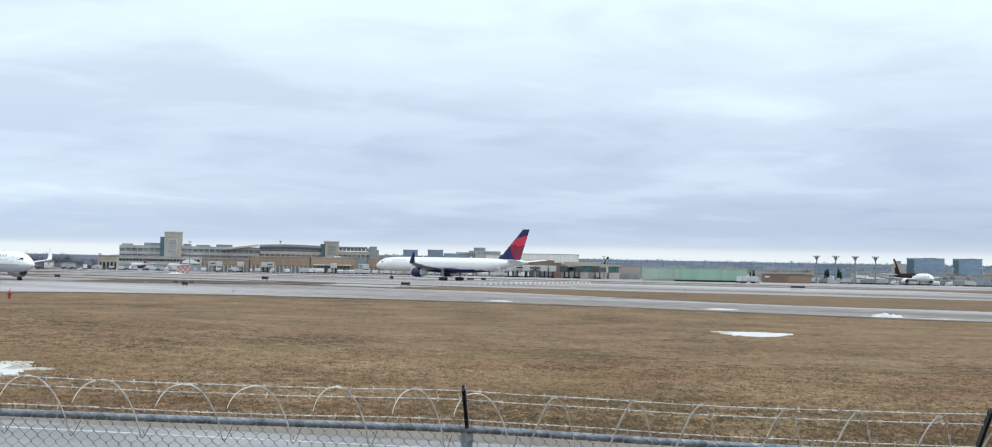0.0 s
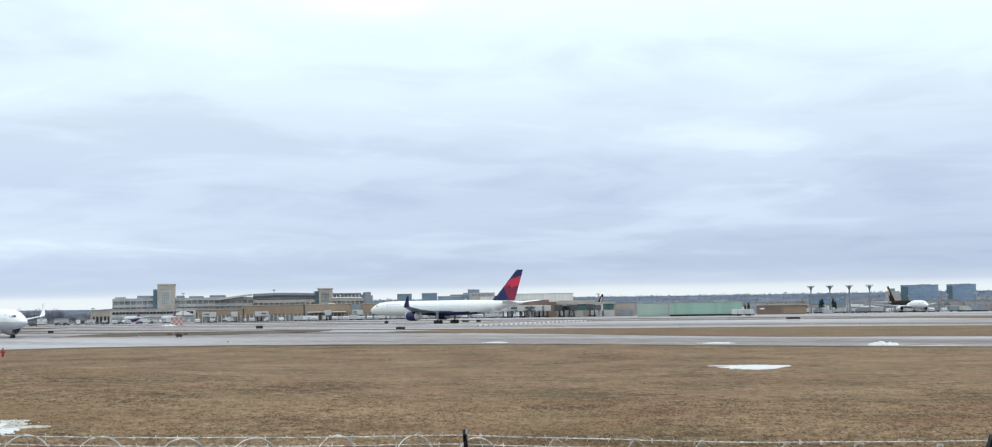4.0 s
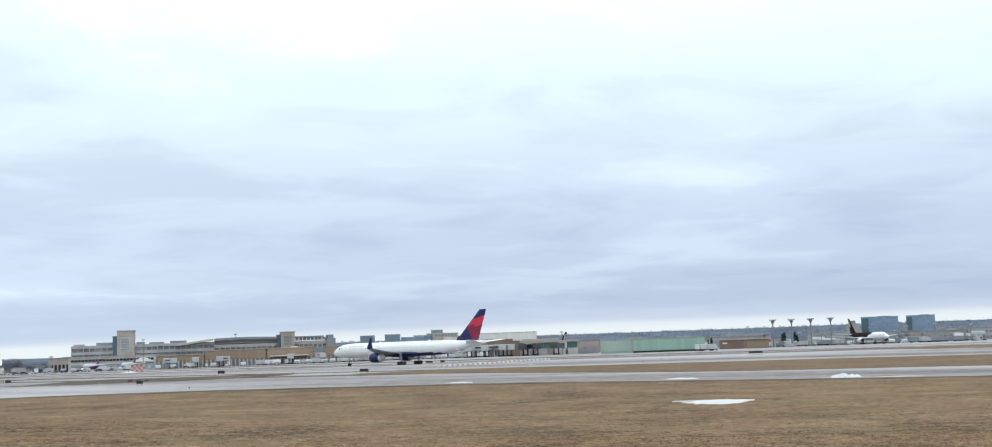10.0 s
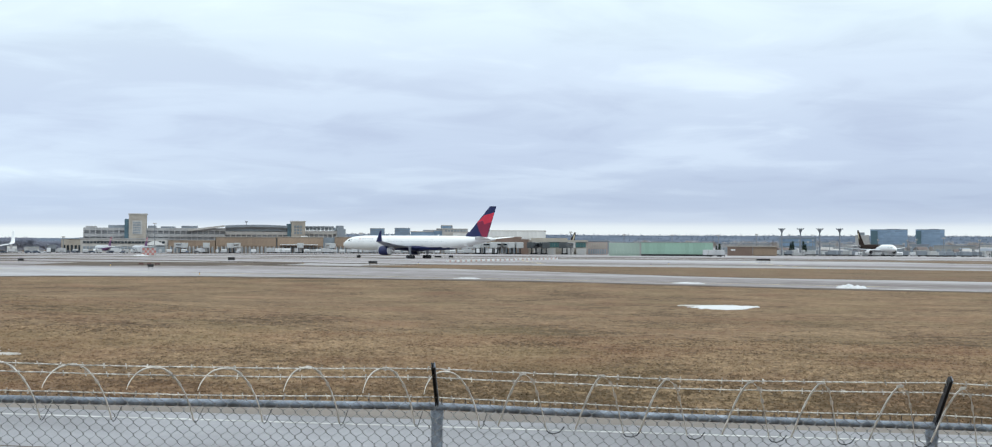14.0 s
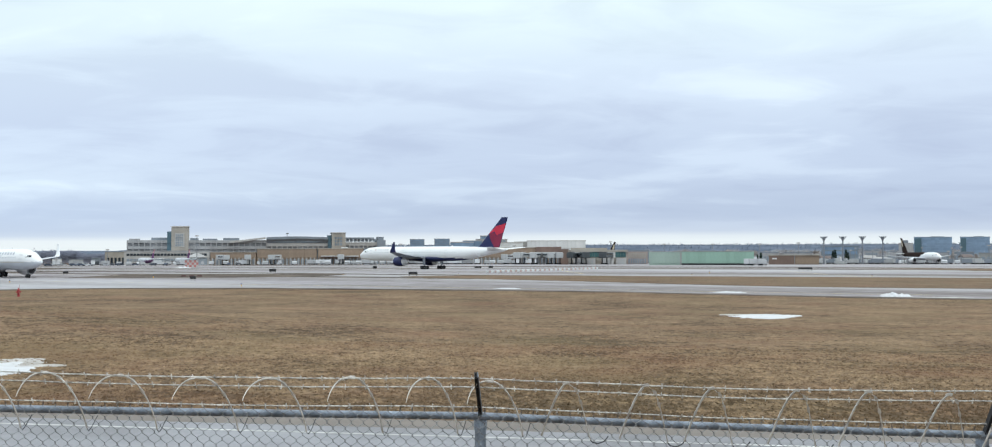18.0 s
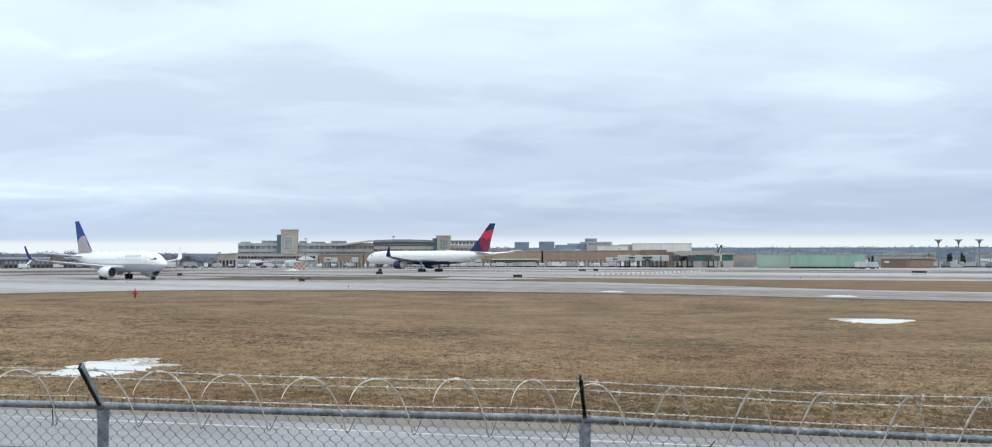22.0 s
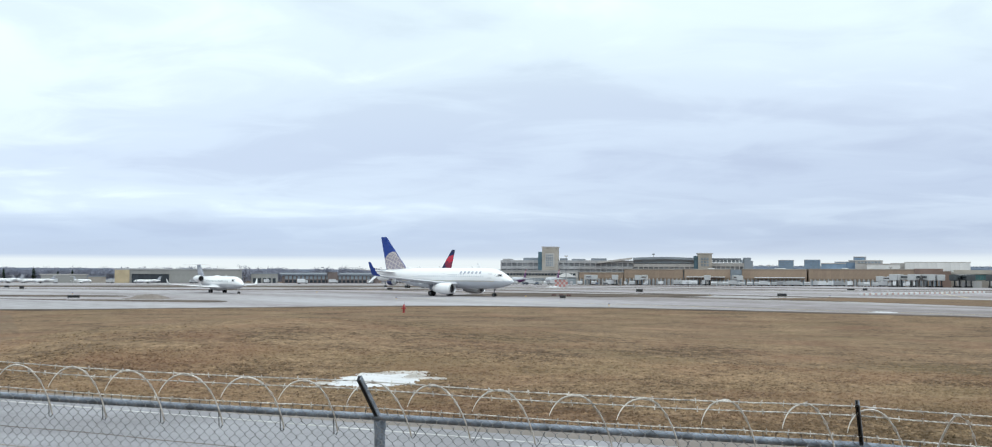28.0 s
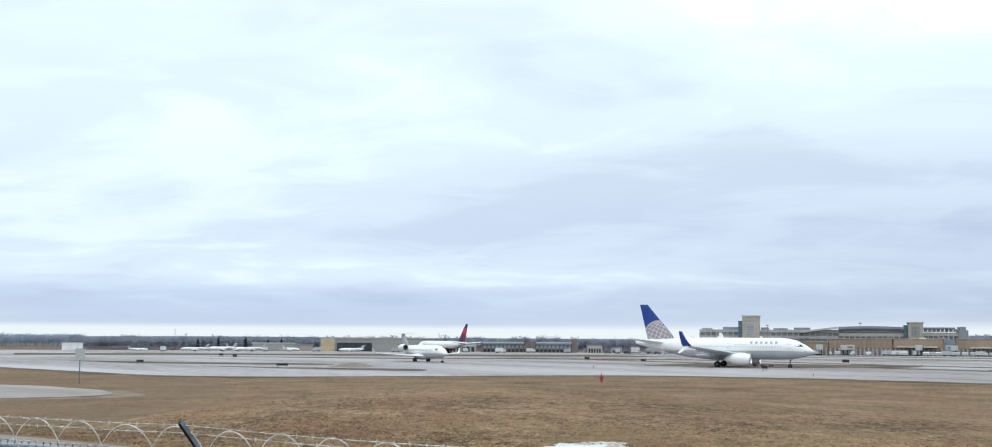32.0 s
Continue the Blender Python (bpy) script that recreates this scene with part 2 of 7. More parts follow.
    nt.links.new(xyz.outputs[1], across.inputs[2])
    mottled = None
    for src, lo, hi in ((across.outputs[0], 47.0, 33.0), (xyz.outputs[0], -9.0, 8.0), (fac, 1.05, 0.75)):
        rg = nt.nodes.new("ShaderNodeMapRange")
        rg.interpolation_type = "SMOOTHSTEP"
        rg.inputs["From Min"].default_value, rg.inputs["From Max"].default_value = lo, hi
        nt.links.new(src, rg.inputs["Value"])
        if mottled is None:
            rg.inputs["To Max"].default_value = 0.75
            mottled = rg.outputs[0]
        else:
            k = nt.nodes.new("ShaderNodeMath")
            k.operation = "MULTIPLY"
            nt.links.new(mottled, k.inputs[0])
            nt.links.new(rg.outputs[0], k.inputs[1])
            mottled = k.outputs[0]
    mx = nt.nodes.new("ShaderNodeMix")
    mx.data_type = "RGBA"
    nt.links.new(mottled, mx.inputs["Factor"])
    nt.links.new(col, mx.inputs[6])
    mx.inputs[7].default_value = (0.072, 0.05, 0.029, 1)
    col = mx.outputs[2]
    nt.links.new(col, b.inputs["Base Color"])
    bp = nt.nodes.new("ShaderNodeBump")
    bp.inputs["Strength"].default_value, bp.inputs["Distance"].default_value = 0.5, 0.05
    nt.links.new(fac, bp.inputs["Height"])
    nt.links.new(bp.outputs[0], b.inputs["Normal"])
    MATS[name] = m


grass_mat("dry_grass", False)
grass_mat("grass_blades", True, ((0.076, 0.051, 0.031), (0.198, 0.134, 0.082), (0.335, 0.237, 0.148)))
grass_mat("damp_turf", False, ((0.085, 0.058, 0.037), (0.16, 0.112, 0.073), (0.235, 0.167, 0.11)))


def pavement_mat(name, turn, dark, mid, lite):
    """Old concrete: long traffic and rubber streaks, blotches, joints' dirt, and damp patches that shine."""
    m = bpy.data.materials.new(name)
    m.use_nodes = True
    nt = m.node_tree
    b = nt.nodes["Principled BSDF"]
    g = nt.nodes.new("ShaderNodeNewGeometry")

    def layer(scale, stretch, detail=4, shift=0.0):
        mp, n = nt.nodes.new("ShaderNodeMapping"), nt.nodes.new("ShaderNodeTexNoise")
        mp.vector_type = "TEXTURE"
        mp.inputs["Rotation"].default_value = (0, 0, turn)
        mp.inputs["Location"].default_value = (shift, 0, 0)
        mp.inputs["Scale"].default_value = (stretch, 1, 1)
        n.inputs["Scale"].default_value, n.inputs["Detail"].default_value = scale, detail
        nt.links.new(g.outputs["Position"], mp.inputs[0])
        nt.links.new(mp.outputs[0], n.inputs["Vector"])
        return n.outputs["Fac"]

    def mix(a, b_, w):
        k = nt.nodes.new("ShaderNodeMix")
        k.inputs[0].default_value = w
        nt.links.new(a, k.inputs[2])
        nt.links.new(b_, k.inputs[3])
        return k.outputs[0]

    fac = mix(mix(layer(0.05, 9.0), layer(0.02, 2.5), 0.4), layer(0.6, 2.0), 0.3)
    r = nt.nodes.new("ShaderNodeValToRGB")
    els = r.color_ramp.elements
    els[0].position, els[1].position = 0.42, 0.58
    els[0].color, els[1].color = (*dark, 1), (*lite, 1)
    els.new(0.5).color = (*mid, 1)
    nt.links.new(fac, r.inputs[0])
    nt.links.new(r.outputs[0], b.inputs["Base Color"])
    mottled = nt.nodes.new("ShaderNodeMapRange")
    mottled.inputs[1].default_value, mottled.inputs[2].default_value = 0.44, 0.58
    mottled.inputs[3].default_value, mottled.inputs[4].default_value = 0.8, 0.42
    nt.links.new(layer(0.03, 5.0, 3, 70.0), mottled.inputs[0])
    nt.links.new(mottled.outputs[0], b.inputs["Roughness"])
    bp = nt.nodes.new("ShaderNodeBump")
    bp.inputs["Strength"].default_value, bp.inputs["Distance"].default_value = 0.25, 0.02
    nt.links.new(layer(5.0, 1.0), bp.inputs["Height"])
    nt.links.new(bp.outputs[0], b.inputs["Normal"])
    MATS[name] = m


pavement_mat("concrete_pavement", radians(145), (0.135, 0.11, 0.106), (0.244, 0.22, 0.228), (0.34, 0.326, 0.346))
pavement_mat("stub_concrete", radians(160), (0.175, 0.146, 0.131), (0.242, 0.208, 0.197), (0.298, 0.263, 0.256))
mat("asphalt_shoulder", (0.21, 0.18, 0.16), 0.85, vary=0.25, scale=0.08, bump=0.4, bump_scale=8.0, space="World")
mat("dirt_strip", (0.1, 0.08, 0.066), 0.95, vary=0.3, scale=0.12, second=(0.175, 0.14, 0.115), bump=0.8, bump_scale=5.0, space="World", spec=0.1)
mat("sandy_earth", (0.215, 0.168, 0.128), 0.95, vary=0.25, scale=0.35, second=(0.29, 0.235, 0.19), bump=0.8, bump_scale=5.0, space="World", spec=0.1)
mat("road_asphalt", (0.236, 0.232, 0.248), 0.8, vary=0.14, scale=0.25, second=(0.312, 0.312, 0.335), bump=0.4, bump_scale=25.0, space="World")
mat("road_paint", (0.54, 0.54, 0.53), 0.7, vary=0.3, scale=1.2, space="World")
mat("snow", (0.76, 0.78, 0.81), 0.7, vary=0.12, scale=1.6, second=(0.56, 0.56, 0.57), bump=0.6, bump_scale=3.0, space="World")
mat("dirty_snow", (0.42, 0.38, 0.34), 0.8, vary=0.25, scale=0.9, second=(0.62, 0.6, 0.58), bump=0.6, bump_scale=3.0, space="World")
mat("galvanised_pipe", (0.24, 0.28, 0.34), 0.42, metal=0.42, vary=0.45, scale=9.0, bump=0.15, bump_scale=60.0)
mat("galvanised_wire", (0.31, 0.315, 0.325), 0.5, metal=0.4, vary=0.3, scale=12.0)
mat("rusty_wire", (0.12, 0.085, 0.065), 0.8, vary=0.35, scale=14.0)
mat("razor_wire", (0.68, 0.65, 0.62), 0.45, metal=0.5, vary=0.22, scale=9.0)
mat("barbed_steel", (0.62, 0.6, 0.57), 0.5, metal=0.3, vary=0.45, scale=22.0)
mat("black_steel", (0.02, 0.024, 0.03), 0.5, metal=0.2, vary=0.3, scale=9.0)
mat("hydrant_red", (0.34, 0.025, 0.03), 0.5, vary=0.2, scale=4.0)
mat("sign_black", (0.015, 0.015, 0.017), 0.6, vary=0.2, scale=3.0)
mat("sign_grey", (0.42, 0.45, 0.46), 0.5, vary=0.1, scale=3.0)


# ---- helpers ----
def mesh_of(name, bm, material):
    me = bpy.data.meshes.new(name)
    bm.normal_update()
    bm.to_mesh(me)
    bm.free()
    for m in material if isinstance(material, (list, tuple)) else [material]:
        me.materials.append(MATS[m])
    return me


def smooth(me, angle=40):
    me.polygons.foreach_set("use_smooth", [True] * len(me.polygons))
    me.set_sharp_from_angle(angle=radians(angle))
    return me


def part(name, bm, material, parent=None, label="", soft=False):
    me = mesh_of(name, bm, material)
    if soft:
        smooth(me)
    ob = new(name, me)
    if parent is not None:
        ob.parent = parent
    if label:
        ob["label"] = label
    return ob


def share(name, me, m, parent):
    ob = new(name, me)
    ob.parent = parent
    ob.matrix_basis = m
    return ob


def thing(name, label, category, group="", m=None, kind=""):
    ob = new(name)
    ob.empty_display_size = 0.5
    if m is not None:
        ob.matrix_world = m
    return tagged(ob, label, category, group, kind)


def box(bm, x0, x1, y0, y1, z0, z1, slot=0):
    v = [bm.verts.new((x, y, z)) for z in (z0, z1) for x, y in ((x0, y0), (x1, y0), (x1, y1), (x0, y1))]
    for f in ((0, 3, 2, 1), (4, 5, 6, 7), (0, 1, 5, 4), (1, 2, 6, 5), (2, 3, 7, 6), (3, 0, 4, 7)):
        bm.faces.new([v[i] for i in f]).material_index = slot
    return v


def bevel(bm, w, seg=1):
    bmesh.ops.bevel(bm, geom=bm.edges[:], offset=w, segments=seg, affect="EDGES", profile=0.7)
    return bm


def bbox(x0, x1, y0, y1, z0, z1, w=0.0):
    bm = bmesh.new()
    box(bm, x0, x1, y0, y1, z0, z1)
    return bevel(bm, w) if w else bm


def loft(bm, rings, cap=True, slot=None, closed=True):
    rows = [[bm.verts.new(p) for p in r] for r in rings]
    n = len(rows[0])
    for a, b in zip(rows, rows[1:]):
        for i in range(n if closed else n - 1):
            j = (i + 1) % n
            f = bm.faces.new((a[i], a[j], b[j], b[i]))
            if slot:
                f.material_index = slot(f.calc_center_median())
    if cap:
        bm.faces.new(rows[0][::-1])
        bm.faces.new(rows[-1])
    return rows


def turned(bm, profile, axis, origin=(0, 0, 0), n=16):
    """A body of revolution: profile of (along, radius) on the axis 'x', 'y' or 'z'."""
    rings = []
    for a, r in profile:
        ring = []
        for k in range(n):
            t = 2 * math.pi * k / n
            c, s = r * math.cos(t), r * math.sin(t)
            p = {"x": (a, c, s), "y": (c, a, s), "z": (c, s, a)}[axis]
            ring.append(tuple(p[i] + origin[i] for i in range(3)))
        rings.append(ring)
    loft(bm, rings)
    bmesh.ops.recalc_face_normals(bm, faces=bm.faces[:])
    return bm


def tube(bm, pts, r, n=6, cap=True):
    rings, pts = [], [Vector(p) for p in pts]
    for i, p in enumerate(pts):
        d = (pts[min(i + 1, len(pts) - 1)] - pts[max(i - 1, 0)]).normalized()
        u = d.cross(Vector((0, 0, 1)) if abs(d.z) < 0.9 else Vector((1, 0, 0))).normalized()
        v = d.cross(u)
        rr = r[i] if isinstance(r, (list, tuple)) else r
        rings.append([p + rr * (math.cos(2 * math.pi * k / n) * u + math.sin(2 * math.pi * k / n) * v) for k in range(n)])
    loft(bm, rings, cap)
    bmesh.ops.recalc_face_normals(bm, faces=bm.faces[:])
    return bm


def lerp(x, table):
    return float(np.interp(x, [a for a, _ in table], [b for _, b in table]))


def ground_z(x, y):
    """Height of the land: a low bank under the fence, the flat field, and a gentle fall beyond it."""
    r = math.hypot(x, y)
    v = y + 0.3 * x
    near = lerp(v, ((-40, 3.6), (0, 3.4), (4.5, 2.3), (7.7, 1.93), (10, 1.7), (16.0, 1.02), (29.5, 1.0), (60, 0.55), (110, 0.0), (1e5, 0.0)))
    if x < -45 and v > 31:
        near *= 1 - min(1.0, (-45 - x) / 18) * min(1.0, (v - 31) / 9)
    near -= 0.028 * max(-8, min(8, x)) * max(0.0, 1 - abs(v - 8) / 9)
    if v > 30 and r < 170:
        near += 0.1 * noise.noise((x * 0.03, y * 0.03, 0.0)) * min(1, (v - 30) / 15) * min(1, (170 - r) / 40)
    bump = math.exp(-((x + 29) ** 2 + (y - 70) ** 2) / (2 * 16.5 ** 2))
    near += 1.55 * bump * min(1.0, max(0.0, (v - 33) / 14))
    az = math.degrees(math.atan2(x, y))
    if -70 < az < -18 and 36 < r < 112 and v > 31:
        # grassy knoll with a dip behind it
        top = lerp(az, ((-70, 0.5), (-45, 0.8), (-37.7, 1.19), (-34.6, 1.45), (-31.8, 1.65), (-28.4, 1.9), (-25, 2.0), (-18, 2.0)))
        shape = lerp(r * 61 / lerp(az, ((-45, 56), (-37.7, 60), (-28, 72), (-22.5, 78))), ((36, near), (50, 0.35 * near + 0.65 * top), (57, top - 0.12), (61, top), (64.5, top - 0.22), (70, 0.42 * top), (76, 0.1 * top), (84, 0.0), (98, 0.0), (112, near)))
        w = min(1.0, max(0.0, (-19 - az) / 6.5)) * min(1.0, (v - 31) / 8) * min(1.0, (112 - r) / 12)
        near += (shape - near) * w * w * (3 - 2 * w)
    far = lerp(r, ((0, 0), (330, 0), (510, -2.1), (700, -2.9), (850, -4.4), (1400, -9), (2500, -11), (5000, -12)))
    return near + far


def at(az, d):
    """The place at a compass angle (degrees, clockwise from +y) and distance."""
    a = radians(az)
    return d * math.sin(a), d * math.cos(a)


# ---- ground, road, taxiways ----
LAND_RINGS = [0.5, 2, 4, 5.5, 7, 8.5, 10, 12, 14, 16.5, 19, 22, 26, 30, 34, 39, 45, 52, 57, 61, 64, 67, 71, 76, 82, 92, 105, 120, 140, 165, 195, 230, 270, 320,
             360, 400, 450, 510, 580, 660, 750, 850, 1000, 1200, 1400, 1800, 2500, 3500, 4900]


def land():
    bm = bmesh.new()
    rings, n = LAND_RINGS, 240
    rows = []
    for r in rings:
        row = []
        for k in range(n):
            x, y = at(360 * k / n, r)
            row.append(bm.verts.new((x, y, ground_z(x, y))))
        rows.append(row)
    for a, b in zip(rows, rows[1:]):
        for i in range(n):
            j = (i + 1) % n
            bm.faces.new((a[i], b[i], b[j], a[j]))
    bm.faces.new(rows[0])
    bmesh.ops.recalc_face_normals(bm, faces=bm.faces[:])
    ob = part("ground", bm, "dry_grass", soft=True)
    tagged(ob, "dry tan winter grass over a wide airfield", "grass", kind="structure")


land()


def patch(name, pts, lift, material, label, category, step=24.0, thick=0.25):
    """A flat sheet with an edge, laid on the land: its outline as a few corners."""
    bm = bmesh.new()
    f = bm.faces.new([bm.verts.new((x, y, 0)) for x, y in pts])
    xs, ys = [p[0] for p in pts], [p[1] for p in pts]
    for axis, lo, hi in ((0, min(xs), max(xs)), (1, min(ys), max(ys))):
        c = math.floor(lo / step) * step + step
        while c < hi:
            co, no = [0, 0, 0], [0, 0, 0]
            co[axis], no[axis] = c, 1
            bmesh.ops.bisect_plane(bm, geom=bm.verts[:] + bm.edges[:] + bm.faces[:], plane_co=co, plane_no=no)
            c += step
    for v in bm.verts:
        v.co.z = ground_z(v.co.x, v.co.y) + lift
    bmesh.ops.triangulate(bm, faces=bm.faces[:])
    bmesh.ops.recalc_face_normals(bm, faces=bm.faces[:])
    if sum(fc.normal.z for fc in bm.faces) < 0:
        bmesh.ops.reverse_faces(bm, faces=bm.faces[:])
    top = bm.faces[:]
    rim = [e for e in bm.edges if e.is_boundary]
    ex = bmesh.ops.extrude_edge_only(bm, edges=rim)["geom"]
    for v in ex:
        if isinstance(v, bmesh.types.BMVert):
            v.co.z -= thick
    ob = part(name, bm, material)
    return tagged(ob, label, category, kind="structure")


def curve(pts, n=6):
    """A smooth line through a few corners."""
    out = []
    p = [Vector((*q, 0)) for q in pts]
    for i in range(len(p) - 1):
        a, b, c, d = p[max(i - 1, 0)], p[i], p[i + 1], p[min(i + 2, len(p) - 1)]
        for k in range(n):
            t = k / n
            q = 0.5 * (2 * b + (c - a) * t + (2 * a - 5 * b + 4 * c - d) * t * t + (3 * b - a - 3 * c + d) * t ** 3)
            out.append((q.x, q.y))
    return out + [pts[-1]]


EDGE = [(420, -128), (200, 24), (62, 120), (24, 150), (0, 163), (-22, 171), (-44, 171), (-66, 155), (-85, 140), (-100, 138), (-118, 146), (-150, 162), (-260, 215), (-420, 300)]
patch("taxiway_pavement", curve(EDGE) + [(-1150, 780), (-860, 1035), (-640, 1140), (-420, 1080), (-300, 1000), (0, 1000), (500, 1400), (1300, 1000)], 0.03, "concrete_pavement",
      "wide pale grey weathered concrete taxiway and runway pavement", "pavement", 30.0)
RIM = curve(EDGE)
patch("dirt_edge", RIM + [(x, y - 4.2 - 2.2 * noise.noise((x * 0.09, 0, 5))) for x, y in RIM[::-1]], 0.03, "dirt_strip", "dark bare earth edge between grass and pavement", "earth", 30.0, 0.1)
ISLAND = curve([(300, -12), (140, 103), (77, 149), (52, 166), (31, 197), (12, 224), (3, 237), (12, 243), (32, 244), (48, 234), (70, 224), (105, 205), (200, 138), (300, 66)], 5)
patch("grass_island", ISLAND, 0.07, "damp_turf", "strip of dry brown grass between two taxiways", "grass")
patch("grass_island", curve([(124, 338), (134, 292), (150, 262), (230, 200), (300, 160), (420, 250), (330, 330), (215, 372), (160, 362), (124, 338)], 4)[:-1], 0.07, "damp_turf", "strip of dry brown grass beside the runway", "grass")
patch("dirt_strip", curve([(-60, 240), (-34, 236), (-14, 245), (-9, 268), (-30, 272), (-52, 275), (-60, 240)], 4)[:-1], 0.06, "dirt_strip", "strip of bare brown earth between two taxiways", "earth")
patch("dirt_strip", curve([(-178, 214), (-150, 200), (-122, 202), (-112, 208), (-122, 216), (-150, 212), (-178, 214)], 4)[:-1], 0.06, "dirt_strip", "thin strip of bare brown earth by the taxiway", "earth")
patch("dirt_strip", curve([(-126, 186), (-104, 178), (-90, 176), (-80, 176), (-84, 186), (-100, 186), (-126, 186)], 4)[:-1], 0.06, "dirt_strip", "wet dark earth patch at the taxiway's edge", "earth")
patch("asphalt_strip", curve([(-190, 284), (-150, 279), (-92, 300), (-70, 320), (-96, 314), (-150, 289), (-190, 292)], 4), 0.06, "dirt_strip", "thin brown strip of earth beside the runway", "earth")
patch("asphalt_strip", curve([at(a, 342) for a in (-13, -7, 0, 4)] + [at(a, 366) for a in (4, 0, -7, -13)], 3), 0.055, "asphalt_shoulder", "dark rubber-stained asphalt strip across the runway", "asphalt")
patch("asphalt_strip", curve([at(a, 345) for a in (7, 11, 15)] + [at(a, 372) for a in (15, 11, 7)], 3), 0.055, "asphalt_shoulder", "dark asphalt shoulder beside the runway", "asphalt")
patch("asphalt_strip", curve([at(a, 420) for a in (-30, -15, 0, 15, 24)] + [at(a, 452) for a in (24, 15, 0, -15, -30)], 3), 0.055, "asphalt_shoulder", "brown-grey asphalt shoulder along the apron", "asphalt")
patch("asphalt_strip", curve([at(a, 520) for a in (-42, -30, -15)] + [at(a, 600) for a in (-15, -30, -42)], 3), 0.055, "dirt_strip", "strip of brown infield earth", "earth")
# long thin strips of earth and shoulder along the runway
def along(name, n0, n1, s0, s1, material, label, category, lift=0.05):
    q = lambda n, s: (0.609 * n - 0.793 * s, 0.793 * n + 0.609 * s)
    m = 14
    lo = [(n0 + 1.5 * noise.noise((k * 0.7, n0, 1)), s0 + (s1 - s0) * k / m) for k in range(m + 1)]
    hi = [(n1 + 1.5 * noise.noise((k * 0.7, n1, 2)), s0 + (s1 - s0) * k / m) for k in range(m + 1)]
    patch(name, [q(*p) for p in lo] + [q(*p) for p in hi[::-1]], lift, material, label, category, 30.0, 0.1)


along("asphalt_strip", 243, 247, -60, 250, "asphalt_shoulder", "brown-grey asphalt edge of the runway", "asphalt")
along("asphalt_strip", 313, 319, -330, 420, "asphalt_shoulder", "brown-grey asphalt edge of the runway", "asphalt", 0.06)
along("dirt_strip", 352, 366, -380, 500, "dirt_strip", "long strip of brown infield earth", "earth", 0.05)
along("dirt_strip", 402, 418, -300, 560, "dirt_strip", "long strip of brown infield earth", "earth", 0.05)
along("dirt_strip", 470, 500, -200, 640, "dirt_strip", "long strip of brown infield earth", "earth", 0.05)
along("dirt_strip", 205, 212, 120, 330, "dirt_strip", "thin strip of brown earth by the taxiway", "earth", 0.05)
along("dirt_strip", 181, 186, 120, 300, "dirt_strip", "thin strip of brown earth by the taxiway", "earth", 0.05)
# paved stub at the foot of the bank
STUB = curve([(-144, 92), (-95, 101), (-81, 98), (-74, 94), (-68.5, 87.5), (-69, 82), (-76, 76), (-93, 70), (-144, 57)], 4)
patch("dirt_edge", curve([(-144, 87), (-93, 97), (-79.5, 98.5), (-72, 95), (-65.2, 88), (-65.5, 81.5), (-74, 74), (-91, 66), (-144, 52)], 4), 0.05, "sandy_earth",
      "pale sandy worn earth round the end of a service road", "earth", 12.0, 0.1)
patch("paved_stub", STUB, 0.12, "stub_concrete",
      "pale concrete end of a service road in the grass", "pavement")

DIP = curve([at(a, r) for a, r in ((-58, 84), (-47, 71), (-41, 68), (-37, 69), (-34.4, 74), (-33.2, 82), (-32.7, 92), (-32.8, 106), (-33, 125), (-33.1, 145), (-33.6, 155), (-36, 161), (-40, 176), (-46, 205), (-58, 230), (-58, 84))], 4)[:-1]
patch("damp_grass_dip", DIP, 0.045, "damp_turf", "hollow of dull brown grass behind a knoll", "grass", 5.0, 0.2)


def road():
    rt = lambda v, u: (u, v - 0.3 * u)
    xs = [k * 6.0 for k in range(-11, 12)]
    patch("road", [rt(17.2, u) for u in xs] + [rt(27.9, u) for u in xs[::-1]], 0.04, "road_asphalt", "grey asphalt perimeter road behind the fence", "road", 6.0)
    patch("road_shoulder", [rt(27.9, u) for u in xs] + [rt(29.5, u) for u in xs[::-1]], 0.02, "asphalt_shoulder", "narrow gravelly shoulder along the road", "gravel", 6.0)
    for v0, v1 in ((26.75, 26.9),):
        patch("road_line", [rt(v0, u) for u in xs] + [rt(v1, u) for u in xs[::-1]], 0.046, "road_paint", "worn white edge line on the road", "road marking", 6.0, 0.004)

    for k, (v0, v1, lab) in enumerate(((22.6, 22.68, "thin sandy crack along the road"), (20.1, 20.2, "thin dark tar seam along the road"))):
        side = lambda v, off: [rt(v + 0.18 * noise.noise((u * 0.35, k, 4)) + off * noise.noise((u * 2.0, k, 9)), u) for u in [q * 1.5 for q in range(-40, 41)]]
        patch("road_seam", side(v0, 0.02) + side(v1, 0.04)[::-1], 0.045, "dirt_strip" if k == 0 else "asphalt_shoulder", lab, "road seam", 6.0, 0.004)


road()


